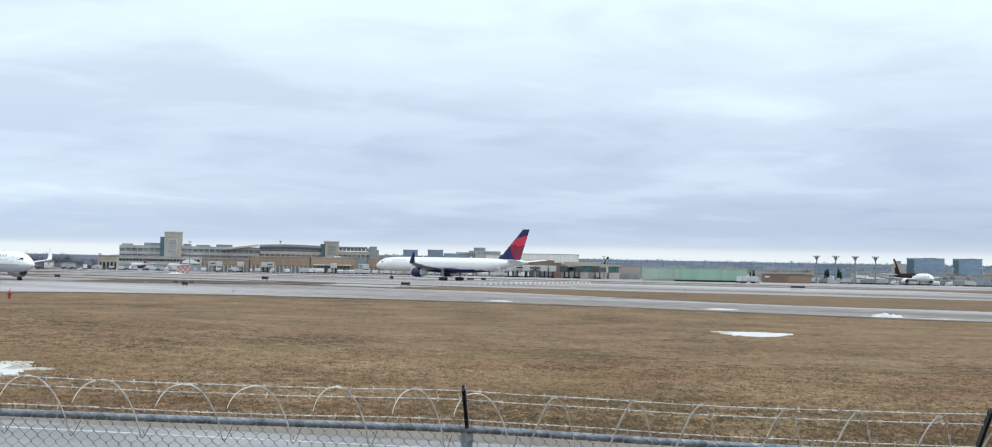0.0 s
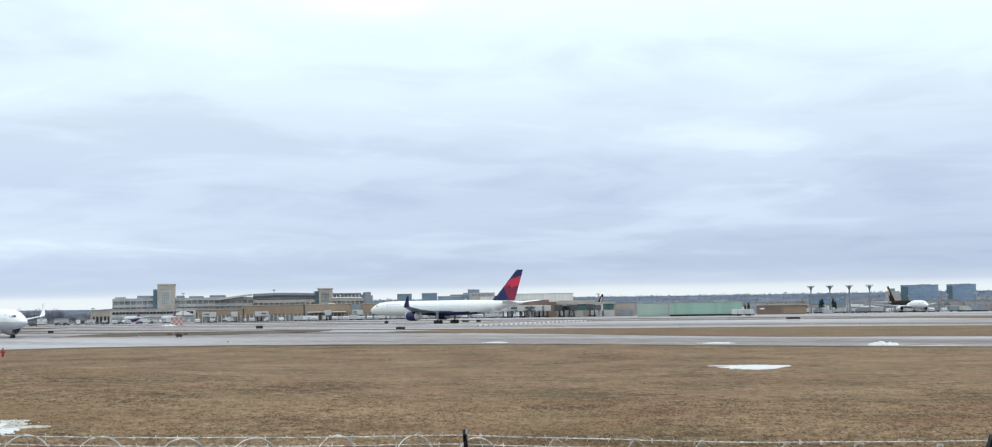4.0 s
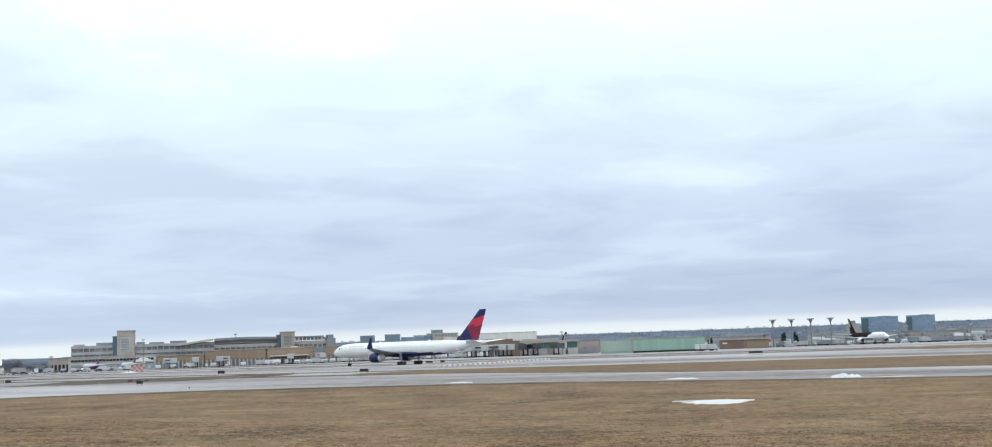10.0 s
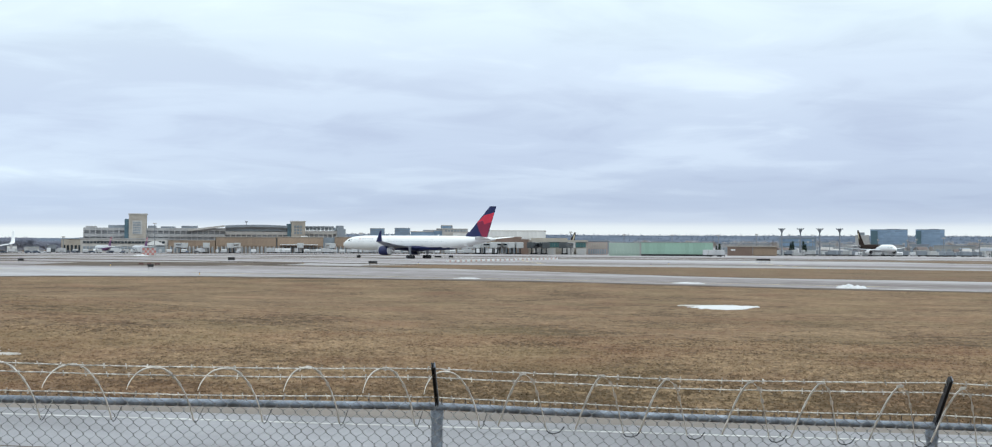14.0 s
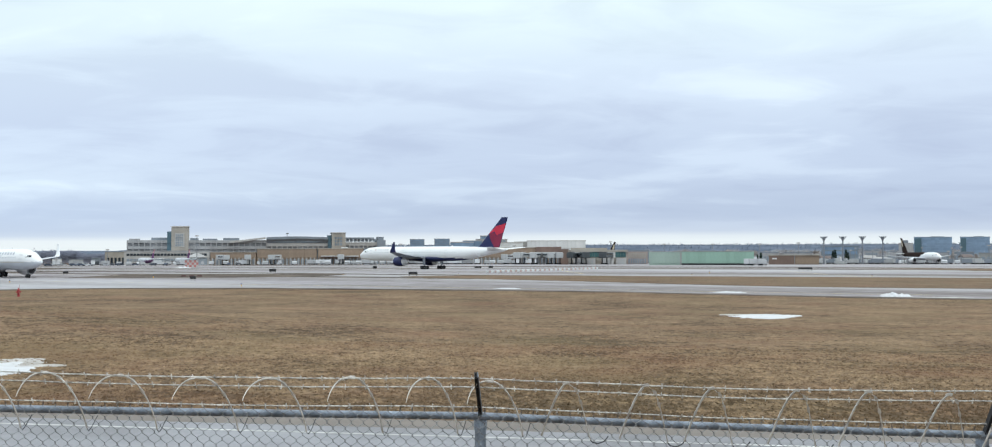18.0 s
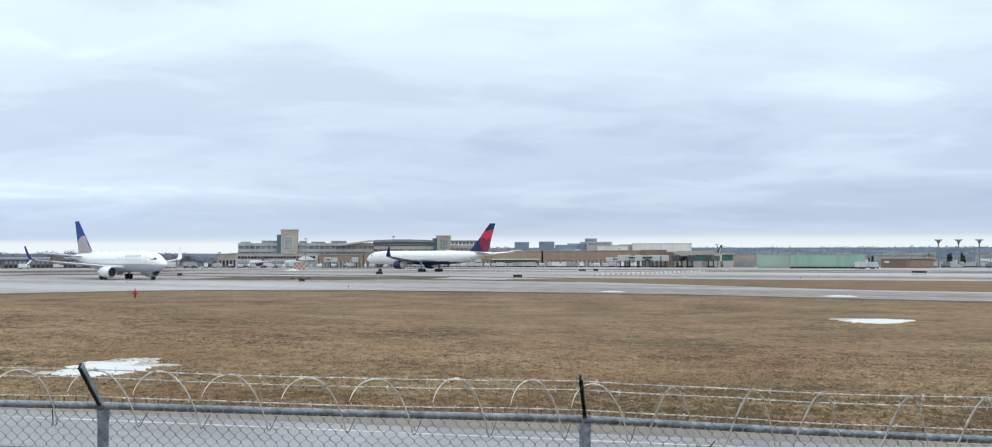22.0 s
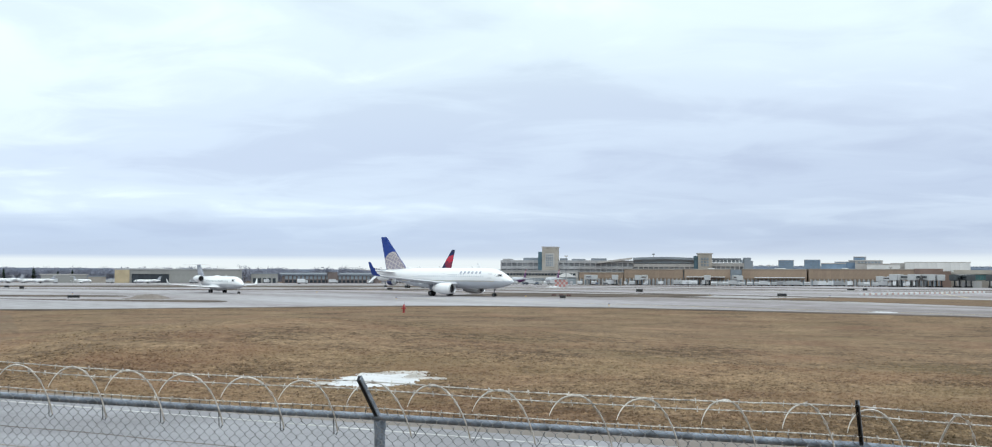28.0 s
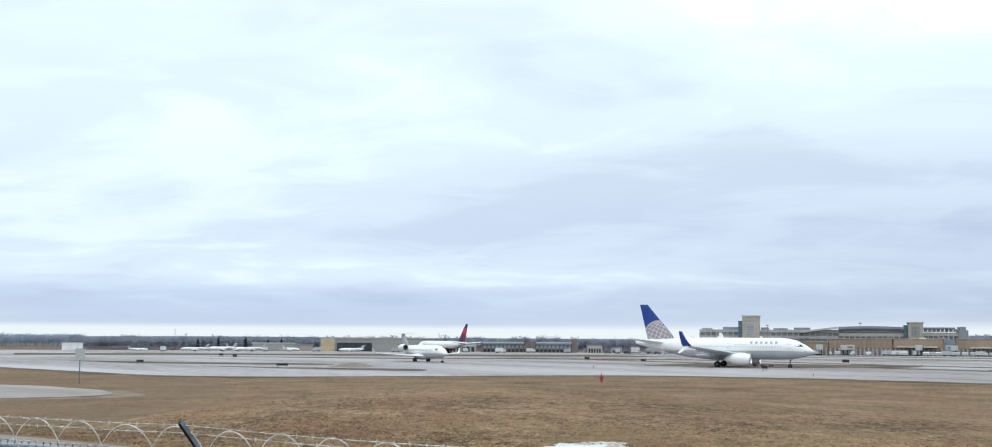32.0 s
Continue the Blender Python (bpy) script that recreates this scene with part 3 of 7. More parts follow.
# ---- snow ----
def snow(name, cx, cy, lx, ly, hgt, turn, seed, label, material="snow", frayed=0.34):
    """A melting patch or pile: a lumpy sheet that sinks into the grass along a ragged rim, with bare holes."""
    bm = bmesh.new()
    n = 64
    c, d = math.cos(turn), math.sin(turn)
    grain = 2.4 / max(0.6, min(lx, ly))
    grid = []
    for j in range(n + 1):
        row = []
        for i in range(n + 1):
            x, y = (i / n * 2 - 1) * 1.45, (j / n * 2 - 1) * 1.45
            X, Y = cx + c * x * lx - d * y * ly, cy + d * x * lx + c * y * ly
            f = 1 - math.hypot(x, y) ** 1.6
            f += 0.5 * noise.noise((x * 1.6 + seed, y * 1.6, seed)) + 0.42 * noise.noise((X * grain, Y * grain * 0.7, seed + 4)) + frayed * noise.noise((X * 4, Y * 2.2, seed + 9))
            z = hgt * (min(1.0, f) * (0.8 + 0.4 * noise.noise((X * 1.1, Y * 1.1, seed)))) + 0.03 if f > 0 else max(-0.05, f * 0.25)
            row.append((bm.verts.new((X, Y, ground_z(X, Y) + min(z, 0.03 + f * 0.6))), f))
        grid.append(row)
    for j in range(n):
        for i in range(n):
            q = (grid[j][i], grid[j][i + 1], grid[j + 1][i + 1], grid[j + 1][i])
            if max(f for _, f in q) > -0.12:
                bm.faces.new([v for v, _ in q])
    bmesh.ops.delete(bm, geom=[v for v in bm.verts if not v.link_faces], context="VERTS")
    bmesh.ops.recalc_face_normals(bm, faces=bm.faces[:])
    if sum(fc.normal.z for fc in bm.faces) < 0:
        bmesh.ops.reverse_faces(bm, faces=bm.faces[:])
    tagged(part(name, bm, material, soft=True), label, "snow")


snow("snow_patch", 27.5, 87.6, 2.25, 3.7, 0.04, -0.35, 3, "thin melting white snow patch on dry grass", "snow", 0.7)
snow("snow_patch", 26.2, 90.2, 1.2, 1.3, 0.02, -0.5, 17, "thin grey end of a melting snow patch", "dirty_snow", 0.5)
snow("snow_patch", 27.2, 90.6, 2.0, 0.7, 0.02, -0.3, 19, "thin grey fringe of a melting snow patch", "dirty_snow", 0.5)
snow("snow_patch", -13.5, 43.2, 1.5, 2.3, 0.07, 0.1, 8, "ragged melting white snow patch on dry grass")
snow("snow_patch", -13.0, 45.5, 1.15, 1.2, 0.03, 0.2, 11, "thin grey slush remains beside a snow patch", "dirty_snow", 0.2)
snow("snow_patch", -13.0, 42.0, 0.9, 0.35, 0.03, 0.3, 21, "thin ragged strip of slush on dry grass", "dirty_snow")
snow("snow_patch", -12.0, 44.4, 0.9, 0.4, 0.03, 0.1, 23, "thin ragged strip of slush on dry grass", "dirty_snow")
snow("snow_patch", -14.9, 41.9, 0.5, 0.4, 0.03, 0.0, 25, "thin ragged strip of slush on dry grass", "dirty_snow")
snow("snow_bank", 54.6, 128.4, 1.5, 1.6, 0.48, 0.5, 5, "ploughed white snow heap at the taxiway edge")
snow("snow_bank", 58.8, 124.2, 2.6, 0.4, 0.08, -0.62, 6, "low ploughed ridge of grey snow at the taxiway edge", "dirty_snow")
snow("snow_bank", 40.3, 142.3, 2.2, 1.0, 0.18, -0.5, 7, "low white snow heap on the taxiway edge")
snow("snow_bank", 16, 160, 1.8, 0.8, 0.15, -0.5, 9, "small white snow heap on the taxiway edge")
snow("snow_bank", -86, 541, 3.2, 2.4, 1.3, 0.5, 15, "white snow heap beside the apron")
snow("earth_mound", -101, 195, 4.2, 4.5, 1.25, 0.5, 13, "low pale mound of gravel and earth by the taxiway", "asphalt_shoulder")


def tufts():
    """Loose dry grass tufts over the near field."""
    rng = np.random.default_rng(3)
    n = 150000
    az = np.radians(rng.uniform(-47, 34, n))
    d = np.where(rng.random(n) < 0.33, rng.uniform(29, 56, n), 30 * (190 / 30) ** (rng.random(n) ** 0.8))
    x, y = d * np.sin(az), d * np.cos(az)
    keep = y + 0.3 * x > 30.2
    line = curve(EDGE)[::-1]
    edge = np.interp(x, [p[0] for p in line], [p[1] for p in line])
    keep &= y < edge - 0.5
    stub = np.array(STUB)
    inside = np.zeros(n, bool)
    for (ax, ay), (bx, by) in zip(stub, np.roll(stub, -1, 0)):
        inside ^= ((ay > y) != (by > y)) & (x < (bx - ax) * (y - ay) / (by - ay + 1e-9) + ax)
    keep &= ~inside
    x, y, d = x[keep], y[keep], d[keep]
    n = len(x)
    near_rings = [r for r in LAND_RINGS if 20 < r < 240]
    sheet = np.array([[ground_z(*at(1.5 * k, r)) for k in range(-36, 27)] for r in near_rings])
    ri = np.clip(np.searchsorted(near_rings, d) - 1, 0, len(near_rings) - 2)
    r0, r1 = np.array(near_rings)[ri], np.array(near_rings)[ri + 1]
    tr = (d - r0) / (r1 - r0)
    ai = np.degrees(np.arctan2(x, y)) / 1.5 + 36
    a0 = np.floor(ai).astype(int)
    ta = ai - a0
    z = (sheet[ri, a0] * (1 - ta) + sheet[ri, a0 + 1] * ta) * (1 - tr) + (sheet[ri + 1, a0] * (1 - ta) + sheet[ri + 1, a0 + 1] * ta) * tr
    w = rng.uniform(0.05, 0.16, n) * (0.45 + d / 110)
    knoll = np.clip((-18 - np.degrees(np.arctan2(x, y))) / 10, 0, 1) * np.clip((d - 38) / 10, 0, 1) * np.clip((84 - d) / 10, 0, 1)
    hgt = rng.uniform(0.015, 0.05, n) * np.clip(1.5 - d / 75, 0.3, 1.1) * (1 + 0.5 * knoll)
    turn = rng.uniform(0, 2 * math.pi, n)
    ring_ = [np.stack([x + w * np.cos(turn + 1.5708 * j) * rng.uniform(0.6, 1.3, n), y + w * np.sin(turn + 1.5708 * j) * rng.uniform(0.6, 1.3, n), z - 0.012], 1) for j in range(4)]
    tip = np.stack([x + rng.normal(0, 0.3, n) * w, y + rng.normal(0, 0.3, n) * w, z + hgt], 1)
    v = np.stack(ring_ + [tip], 1).reshape(-1, 3)
    base_ = np.arange(n)[:, None] * 5
    f = np.concatenate([base_ + np.array([[j, (j + 1) % 4, 4]]) for j in range(4)])
    me = bpy.data.meshes.new("grass_tufts")
    me.from_pydata(v.tolist(), [], f.tolist())
    me.materials.append(MATS["grass_blades"])
    tagged(new("grass_tufts", me), "short dry tan grass tufts on the field", "grass", kind="stuff")


tufts()


# ---- fence ----
FN = radians(3)
FOOT = Vector((7.7 * math.sin(FN), 7.7 * math.cos(FN), 0))
ALONG = Vector((math.cos(FN), -math.sin(FN), 0))
NEAR = Vector((-math.sin(FN), -math.cos(FN), 0))
POSTS = [-12.0, -8.9, -5.8, -2.852, 0.198, 3.38, 6.45, 9.5]
LEAN = [0.0, 0.01, -0.01, -0.02, -0.035, -0.03, -0.02, 0.0]


def rail_z(u):
    return 3.985 - 0.0265 * u + lerp(u, ((-12, -0.12), (-8.9, -0.075), (-5.8, -0.038), (-2.852, -0.019), (0.198, -0.008), (1.4, -0.036), (3.38, -0.066), (6.45, -0.12), (9.5, -0.17)))


def rise(u):
    """How far the arms stand over the rail."""
    return lerp(u, ((-12, 0.32), (-5.8, 0.308), (-2.852, 0.288), (0.198, 0.295), (3.38, 0.342), (9.5, 0.36)))


def fp(u, out=0.0, dz=0.0):
    """A place on the fence: u metres along it, out towards the viewer, dz over the rail."""
    p = FOOT + u * ALONG + out * NEAR
    return Vector((p.x, p.y, rail_z(u) + dz))


def chain_fence():
    fence = thing("chain_link_fence", "galvanised chain-link perimeter fence topped with barbed and razor wire", "fence")
    rnd = random.Random(4)
    u0, u1 = POSTS[0], POSTS[-1]
    for a, b in zip(POSTS, POSTS[1:]):
        bm = tube(bmesh.new(), [fp(a + (b - a) * k / 6, 0, -0.004 * math.sin(math.pi * k / 6)) for k in range(7)], 0.0235, 10)
        part("top_rail", bm, "galvanised_pipe", fence, soft=True)
    for u, lean in zip(POSTS, LEAN):
        p = fp(u, -0.045)
        bm = tube(bmesh.new(), [(p.x, p.y, ground_z(p.x, p.y) - 0.1), (p.x, p.y, p.z - 0.03)], 0.036, 12)
        post = part("post", bm, "galvanised_pipe", fence, soft=True)
        bm = tube(bmesh.new(), [(p.x, p.y, p.z - 0.09), (p.x, p.y, p.z - 0.03), (p.x, p.y, p.z + 0.015)], [0.041, 0.041, 0.03], 12)
        part("post_cap", bm, "galvanised_pipe", post, "cast grey metal post cap", soft=True)
        # barbed-wire arm, an angle iron leaning out
        bm = bmesh.new()
        a, b = fp(u, -0.03, 0.0), fp(u + lean, 0.285, rise(u))
        d = (b - a).normalized()
        side = ALONG
        nrm = d.cross(side).normalized()
        for w, t in ((0.0095, 0.004),):
            loft(bm, [[p + side * s * w + nrm * q for s, q in ((-1, -t), (1, -t), (1, t), (-1, t))] for p in (a, b)])
            loft(bm, [[p + side * s + nrm * q for s, q in ((-w, -t), (-w + 0.006, -t), (-w + 0.006, -0.036), (-w, -0.036))] for p in (a, b)])
            loft(bm, [[p + side * s + nrm * q for s, q in ((w - 0.006, -t), (w, -t), (w, -0.036), (w - 0.006, -0.036))] for p in (a, b)])
        bmesh.ops.recalc_face_normals(bm, faces=bm.faces[:])
        arm = part("barb_arm", bm, "black_steel", fence, "dark steel barbed-wire arm leaning outwards")
        bm = turned(bmesh.new(), [(-0.004, 0.009), (0.004, 0.009)], "y", b - d * 0.03 + nrm * 0.004, 8)
        part("arm_bolt", bm, "razor_wire", arm, "small bright bolt")
        bm = bmesh.new()
        loft(bm, [[p + side * 0.0098 + nrm * q + side * s for s, q in ((0, -0.03), (0.005, -0.03), (0.005, 0.006), (0, 0.006))] for p in (a, b)])
        part("arm_flange", bm, "galvanised_pipe", arm, "pale galvanised flange edge")
    # three barbed wires, each a twisted pair with barbs
    for frac in (0.88, 0.68, 0.22):
        bm = bmesh.new()
        m = int((u1 - u0) / 0.016)
        slack = 0.009 + 0.01 * frac

        def wire_at(u):
            k = max(i for i in range(len(POSTS)) if POSTS[i] <= u + 1e-6 and i < len(POSTS) - 1)
            t = (u - POSTS[k]) / (POSTS[k + 1] - POSTS[k])
            dip = slack * math.sin(math.pi * t) + 0.006 * noise.noise((u * 1.3, frac, 0)) + 0.002 * noise.noise((u * 9, frac, 3))
            tilt = LEAN[k] * (1 - t) + LEAN[k + 1] * t
            return fp(u + tilt * frac, 0.285 * frac, rise(u) * frac - dip)

        mid_ = [wire_at(u0 + (u1 - u0) * k / m) for k in range(m + 1)]
        for ph in (0, math.pi):
            tube(bm, [p + NEAR * 0.0026 * math.cos(1.25 * k + ph) + Vector((0, 0, 0.0026 * math.sin(1.25 * k + ph))) for k, p in enumerate(mid_)], 0.0026, 3)
        for k in range(0, m - 8, 8):
            c = mid_[k]
            for s in (-1, 1):
                w = Vector((rnd.uniform(-0.6, 0.6), rnd.uniform(-0.8, 0.8), s)).normalized() * 0.017
                tube(bm, [c - w, c + w], 0.002, 3, False)
        part("barbed_wire", bm, "barbed_steel", fence)
    # loops of razor coil hung over arm and rail
    tops = [-5.42, -4.98, -4.56, -4.13, -3.68, -3.27, -2.8, -2.4, -1.96, -1.48, -1.06, -0.58, -0.12, 0.25, 0.71, 1.19, 1.59, 2.11, 2.55, 3.05]
    while tops[0] > u0 + 0.5:
        tops.insert(0, tops[0] - 0.437 + rnd.uniform(-0.04, 0.04))
    while tops[-1] < u1 - 0.6:
        tops.append(tops[-1] + 0.45 + rnd.uniform(-0.05, 0.05))
    for u in tops:
        bm = bmesh.new()
        wl_, wr_, hi = 0.155 + rnd.uniform(-0.025, 0.015), 0.2 + rnd.uniform(-0.02, 0.025), 0.235 * rise(u) / 0.283 + rnd.uniform(-0.012, 0.008)
        pts = []
        if u < 0.4:
            for k in range(11):
                t = math.pi / 2 * (0.14 + 0.86 * k / 10)
                pts.append(fp(u - wl_ * math.cos(t) ** 0.85, 0.31 - 0.09 * math.sin(t), 0.07 + (hi - 0.07) * math.sin(t)))
            for k in range(1, 14):
                t = math.pi / 2 * k / 13
                pts.append(fp(u + wr_ * math.sin(t) ** 0.8 * ((0.9 + 0.06 * k / 13) if u < -3.2 else (0.74 + 0.24 * k / 13)), 0.22 - 0.13 * k / 13, hi - (hi + 0.1) * (1 - math.cos(t)) ** 0.86))
        else:
            # steeper turns of the same coil, tied lower down
            for k in range(11):
                t = k / 10
                pts.append(fp(u - 0.14 * (1 - t) ** 1.05, 0.1 + 0.15 * t, -0.09 + (hi + 0.09) * (0.35 * t + 0.65 * math.sin(math.pi / 2 * t))))
            for k in range(1, 14):
                t = k / 13
                pts.append(fp(u + 0.035 * min(1, 4 * t) + 0.125 * t, 0.25 - 0.15 * t, hi - (hi + 0.105) * (0.62 * t + 0.38 * t * t) * (1 - 0.55 * (1 - t) ** 3)))
        tube(bm, pts, [(0.0014 + 0.0042 * min(1, k / 6) if k < 12 else 0.0052) if u < 0.4 else 0.0066 if k < 11 else 0.0014 if k < 15 else 0.0036 for k in range(len(pts))], 5)
        for k in (10, 13, 16):
            c, d = pts[k], (pts[k + 1] - pts[k - 1]).normalized()
            n_ = d.cross(NEAR).normalized()
            shape_ = ((-0.026, 0), (-0.012, 0.009), (0.012, 0.009), (0.026, 0), (0.012, -0.009), (-0.012, -0.009))
            loft(bm, [[c + d * a + n_ * b_ + NEAR * q for a, b_ in shape_] for q in (0.001, -0.001)])
        bmesh.ops.recalc_face_normals(bm, faces=bm.faces[:])
        loop = part("razor_loop", bm, "razor_wire", fence, "pale razor-wire arc", soft=True)
        bm = bmesh.new()
        e = pts[-1]
        if -3.2 < u < 0.4:
            tube(bm, [e, e + ALONG * 0.01 + Vector((0, 0, -0.016)), e + ALONG * 0.024, e + ALONG * 0.05 - NEAR * 0.05 + Vector((0, 0, 0.07))], 0.0026, 4)
        elif u < 0.4:
            tube(bm, [e, e - ALONG * 0.01 + Vector((0, 0, -0.02)), e - ALONG * 0.026 + Vector((0, 0, -0.012)), e - ALONG * 0.03 + Vector((0, 0, 0.085))], 0.003, 4)
        else:
            tube(bm, [e, e + ALONG * 0.016 + Vector((0, 0, -0.016)), e + ALONG * 0.05 + Vector((0, 0, -0.022)), e + ALONG * 0.085 + Vector((0, 0, -0.01)), e + ALONG * 0.112 + Vector((0, 0, 0.022))], 0.0034, 4)
        part("tie_wire", bm, "black_steel", loop, "dark twisted tie wire")
    # chain link: each wire zigzags between two columns of knuckles and hooks into its neighbours
    half, drop = 0.0375, 0.0385
    verts, faces, tips_v, tips_f = [], [], [], []

    def rod(vs, fs, p, q, r):
        d = (q - p).normalized()
        w, z = d.cross(NEAR).normalized() * r, NEAR * r
        b = len(vs)
        vs += [p + w, p - w * 0.5 + z, p - w * 0.5 - z, q + w, q - w * 0.5 + z, q - w * 0.5 - z]
        fs += [(b, b + 1, b + 4, b + 3), (b + 1, b + 2, b + 5, b + 4), (b + 2, b, b + 3, b + 5)]

    for i in range(int((u1 - u0) / half)):
        c = u0 + half * i
        q = fp(c)
        rows_ = int((0.03 - (ground_z(q.x, q.y) + 0.05 - rail_z(c))) / drop)
        path = []
        for k in range(rows_ + 1):
            far = (i + k) % 2
            uu = c + half * far + (0.0028 if far else -0.0028)
            uu += 0.004 * noise.noise((uu * 1.7, k * 0.21, 7))
            z = 0.03 - k * drop + 0.003 * noise.noise((uu * 2.1, k * 0.3, 2))
            out = 0.03 + (0.003 if far else -0.003)
            if k < 20:
                path += [fp(uu, out, z + 0.0058), fp(uu, out, z - 0.0058)]
            else:
                path.append(fp(uu, out, z))
        for p, q2 in zip(path, path[1:]):
            rod(verts, faces, p, q2, 0.0022)
        if i % 2:
            p = fp(c + half, 0.03, 0.03)
            for s in (-1, 1):
                rod(tips_v, tips_f, p + ALONG * s * 0.002, p + ALONG * (rnd.uniform(-0.006, 0.006) + s * 0.003) + NEAR * rnd.uniform(-0.008, 0.008) + Vector((0, 0, rnd.uniform(0.024, 0.036))), 0.0025)
    me = bpy.data.meshes.new("selvage")
    me.from_pydata([tuple(v) for v in tips_v], [], tips_f)
    me.materials.append(MATS["rusty_wire"])
    ob = new("selvage", me)
    ob.parent = fence
    tagged(ob, "rust-brown twisted wire ends along the rail", kind="stuff")
    me = bpy.data.meshes.new("chain_link_mesh")
    me.from_pydata([tuple(v) for v in verts], [], faces)
    me.materials.append(MATS["galvanised_wire"])
    ob = new("chain_link_mesh", me)
    ob.parent = fence
    tagged(ob, "grey diamond wire mesh", kind="stuff")


chain_fence()


# ---- aircraft ----
# in an aircraft's own space: x ahead, y to its left, z up, origin on the ground between the main wheels
def ring(x, w, hgt, zc, n=24):
    return [(x, w * math.cos(2 * math.pi * k / n), zc + hgt * math.sin(2 * math.pi * k / n)) for k in range(n)]


AIRFOIL = [(0.0, 0.0), (0.03, 0.32), (0.12, 0.46), (0.35, 0.5), (0.65, 0.3), (1.0, 0.03), (1.0, -0.03), (0.65, -0.28), (0.35, -0.45), (0.12, -0.4), (0.03, -0.25)]


def wing_ring(y, xle, chord, z, thick):
    return [(xle - chord * a, y, z + chord * thick * b) for a, b in AIRFOIL]


def fin_ring(z, xle, chord, thick):
    return [(xle - chord * a, chord * thick * b, z) for a, b in AIRFOIL]


def clip(poly, quad):
    """A flat outline cut to a convex one, both as (x, z)."""
    area = sum(a[0] * b[1] - b[0] * a[1] for a, b in zip(quad, quad[1:] + quad[:1]))
    sign = 1 if area > 0 else -1
    for a, b in zip(quad, quad[1:] + quad[:1]):
        side = lambda p: sign * ((b[0] - a[0]) * (p[1] - a[1]) - (b[1] - a[1]) * (p[0] - a[0]))
        out = []
        for p, q in zip(poly, poly[1:] + poly[:1]):
            sp, sq = side(p), side(q)
            if sp >= 0:
                out.append(p)
            if sp * sq < 0:
                t = sp / (sp - sq)
                out.append((p[0] + t * (q[0] - p[0]), p[1] + t * (q[1] - p[1])))
        poly = out
        if not poly:
            return []
    return poly


def decal(name, polys, at_y, material, parent, label=""):
    """Thin plates on both sides of a fin; at_y gives the fin's half thickness at (x, z)."""
    bm = bmesh.new()
    for poly in polys:
        if len(poly) < 3:
            continue
        x0, x1, z0, z1 = min(p[0] for p in poly), max(p[0] for p in poly), min(p[1] for p in poly), max(p[1] for p in poly)
        nx, nz = max(1, int((x1 - x0) / 0.45)), max(1, int((z1 - z0) / 0.6))
        for i in range(nx):
            for j in range(nz):
                a, b, c, d = x0 + (x1 - x0) * i / nx, x0 + (x1 - x0) * (i + 1) / nx, z0 + (z1 - z0) * j / nz, z0 + (z1 - z0) * (j + 1) / nz
                cell = clip(poly, [(a, c), (b, c), (b, d), (a, d)])
                if len(cell) > 2:
                    for s in (1, -1):
                        bm.faces.new([bm.verts.new((x, s * at_y(x, z), z)) for x, z in cell])
    bmesh.ops.remove_doubles(bm, verts=bm.verts[:], dist=0.002)
    return part(name, bm, material, parent, label)


def wheel(name, r, w, origin, parent):
    bm = turned(bmesh.new(), [(-w / 2, r * 0.6), (-w / 2, r * 0.88), (-w * 0.36, r * 0.97), (0, r), (w * 0.36, r * 0.97), (w / 2, r * 0.88), (w / 2, r * 0.6)], "y", origin, 18)
    wh = part(name, bm, "tyre_rubber", parent, "black rubber tyre", soft=True)
    bm = turned(bmesh.new(), [(-w / 2 - 0.01, r * 0.2), (-w / 2 + 0.02, r * 0.55), (w / 2 - 0.02, r * 0.55), (w / 2 + 0.01, r * 0.2)], "y", origin, 14)
    part("rim", bm, "gear_metal", wh, "grey metal rim", soft=True)
    return wh


def gear(name, x, y, top, r, w, gauge, parent, axles=(0.0,), door=True):
    bm = bmesh.new()
    tube(bm, [(x, y, top), (x, y, r)], 0.13 * r / 0.5, 8)
    tube(bm, [(x + 0.9, y, top), (x, y, r + 0.7)], 0.06, 6)
    for a in axles:
        tube(bm, [(x + a, y - gauge / 2, r), (x + a, y + gauge / 2, r)], 0.08, 8)
    if len(axles) > 1:
        tube(bm, [(x + axles[0], y, r), (x + axles[-1], y, r)], 0.1, 8)
    g = part(name, bm, "gear_metal", parent, "grey metal landing-gear leg", soft=True)
    for a in axles:
        for s in (-1, 1):
            wheel("wheel", r, w, (x + a, y + s * gauge / 2, r), g)
    if door:
        bm = bbox(x - 0.42, x + 0.42, y + 0.28 * (1 if y >= 0 else -1), y + 0.32 * (1 if y >= 0 else -1), r + 0.7, top, 0.0)
        part("gear_door", bm, "wing_grey", g, "grey landing-gear door")
    return g


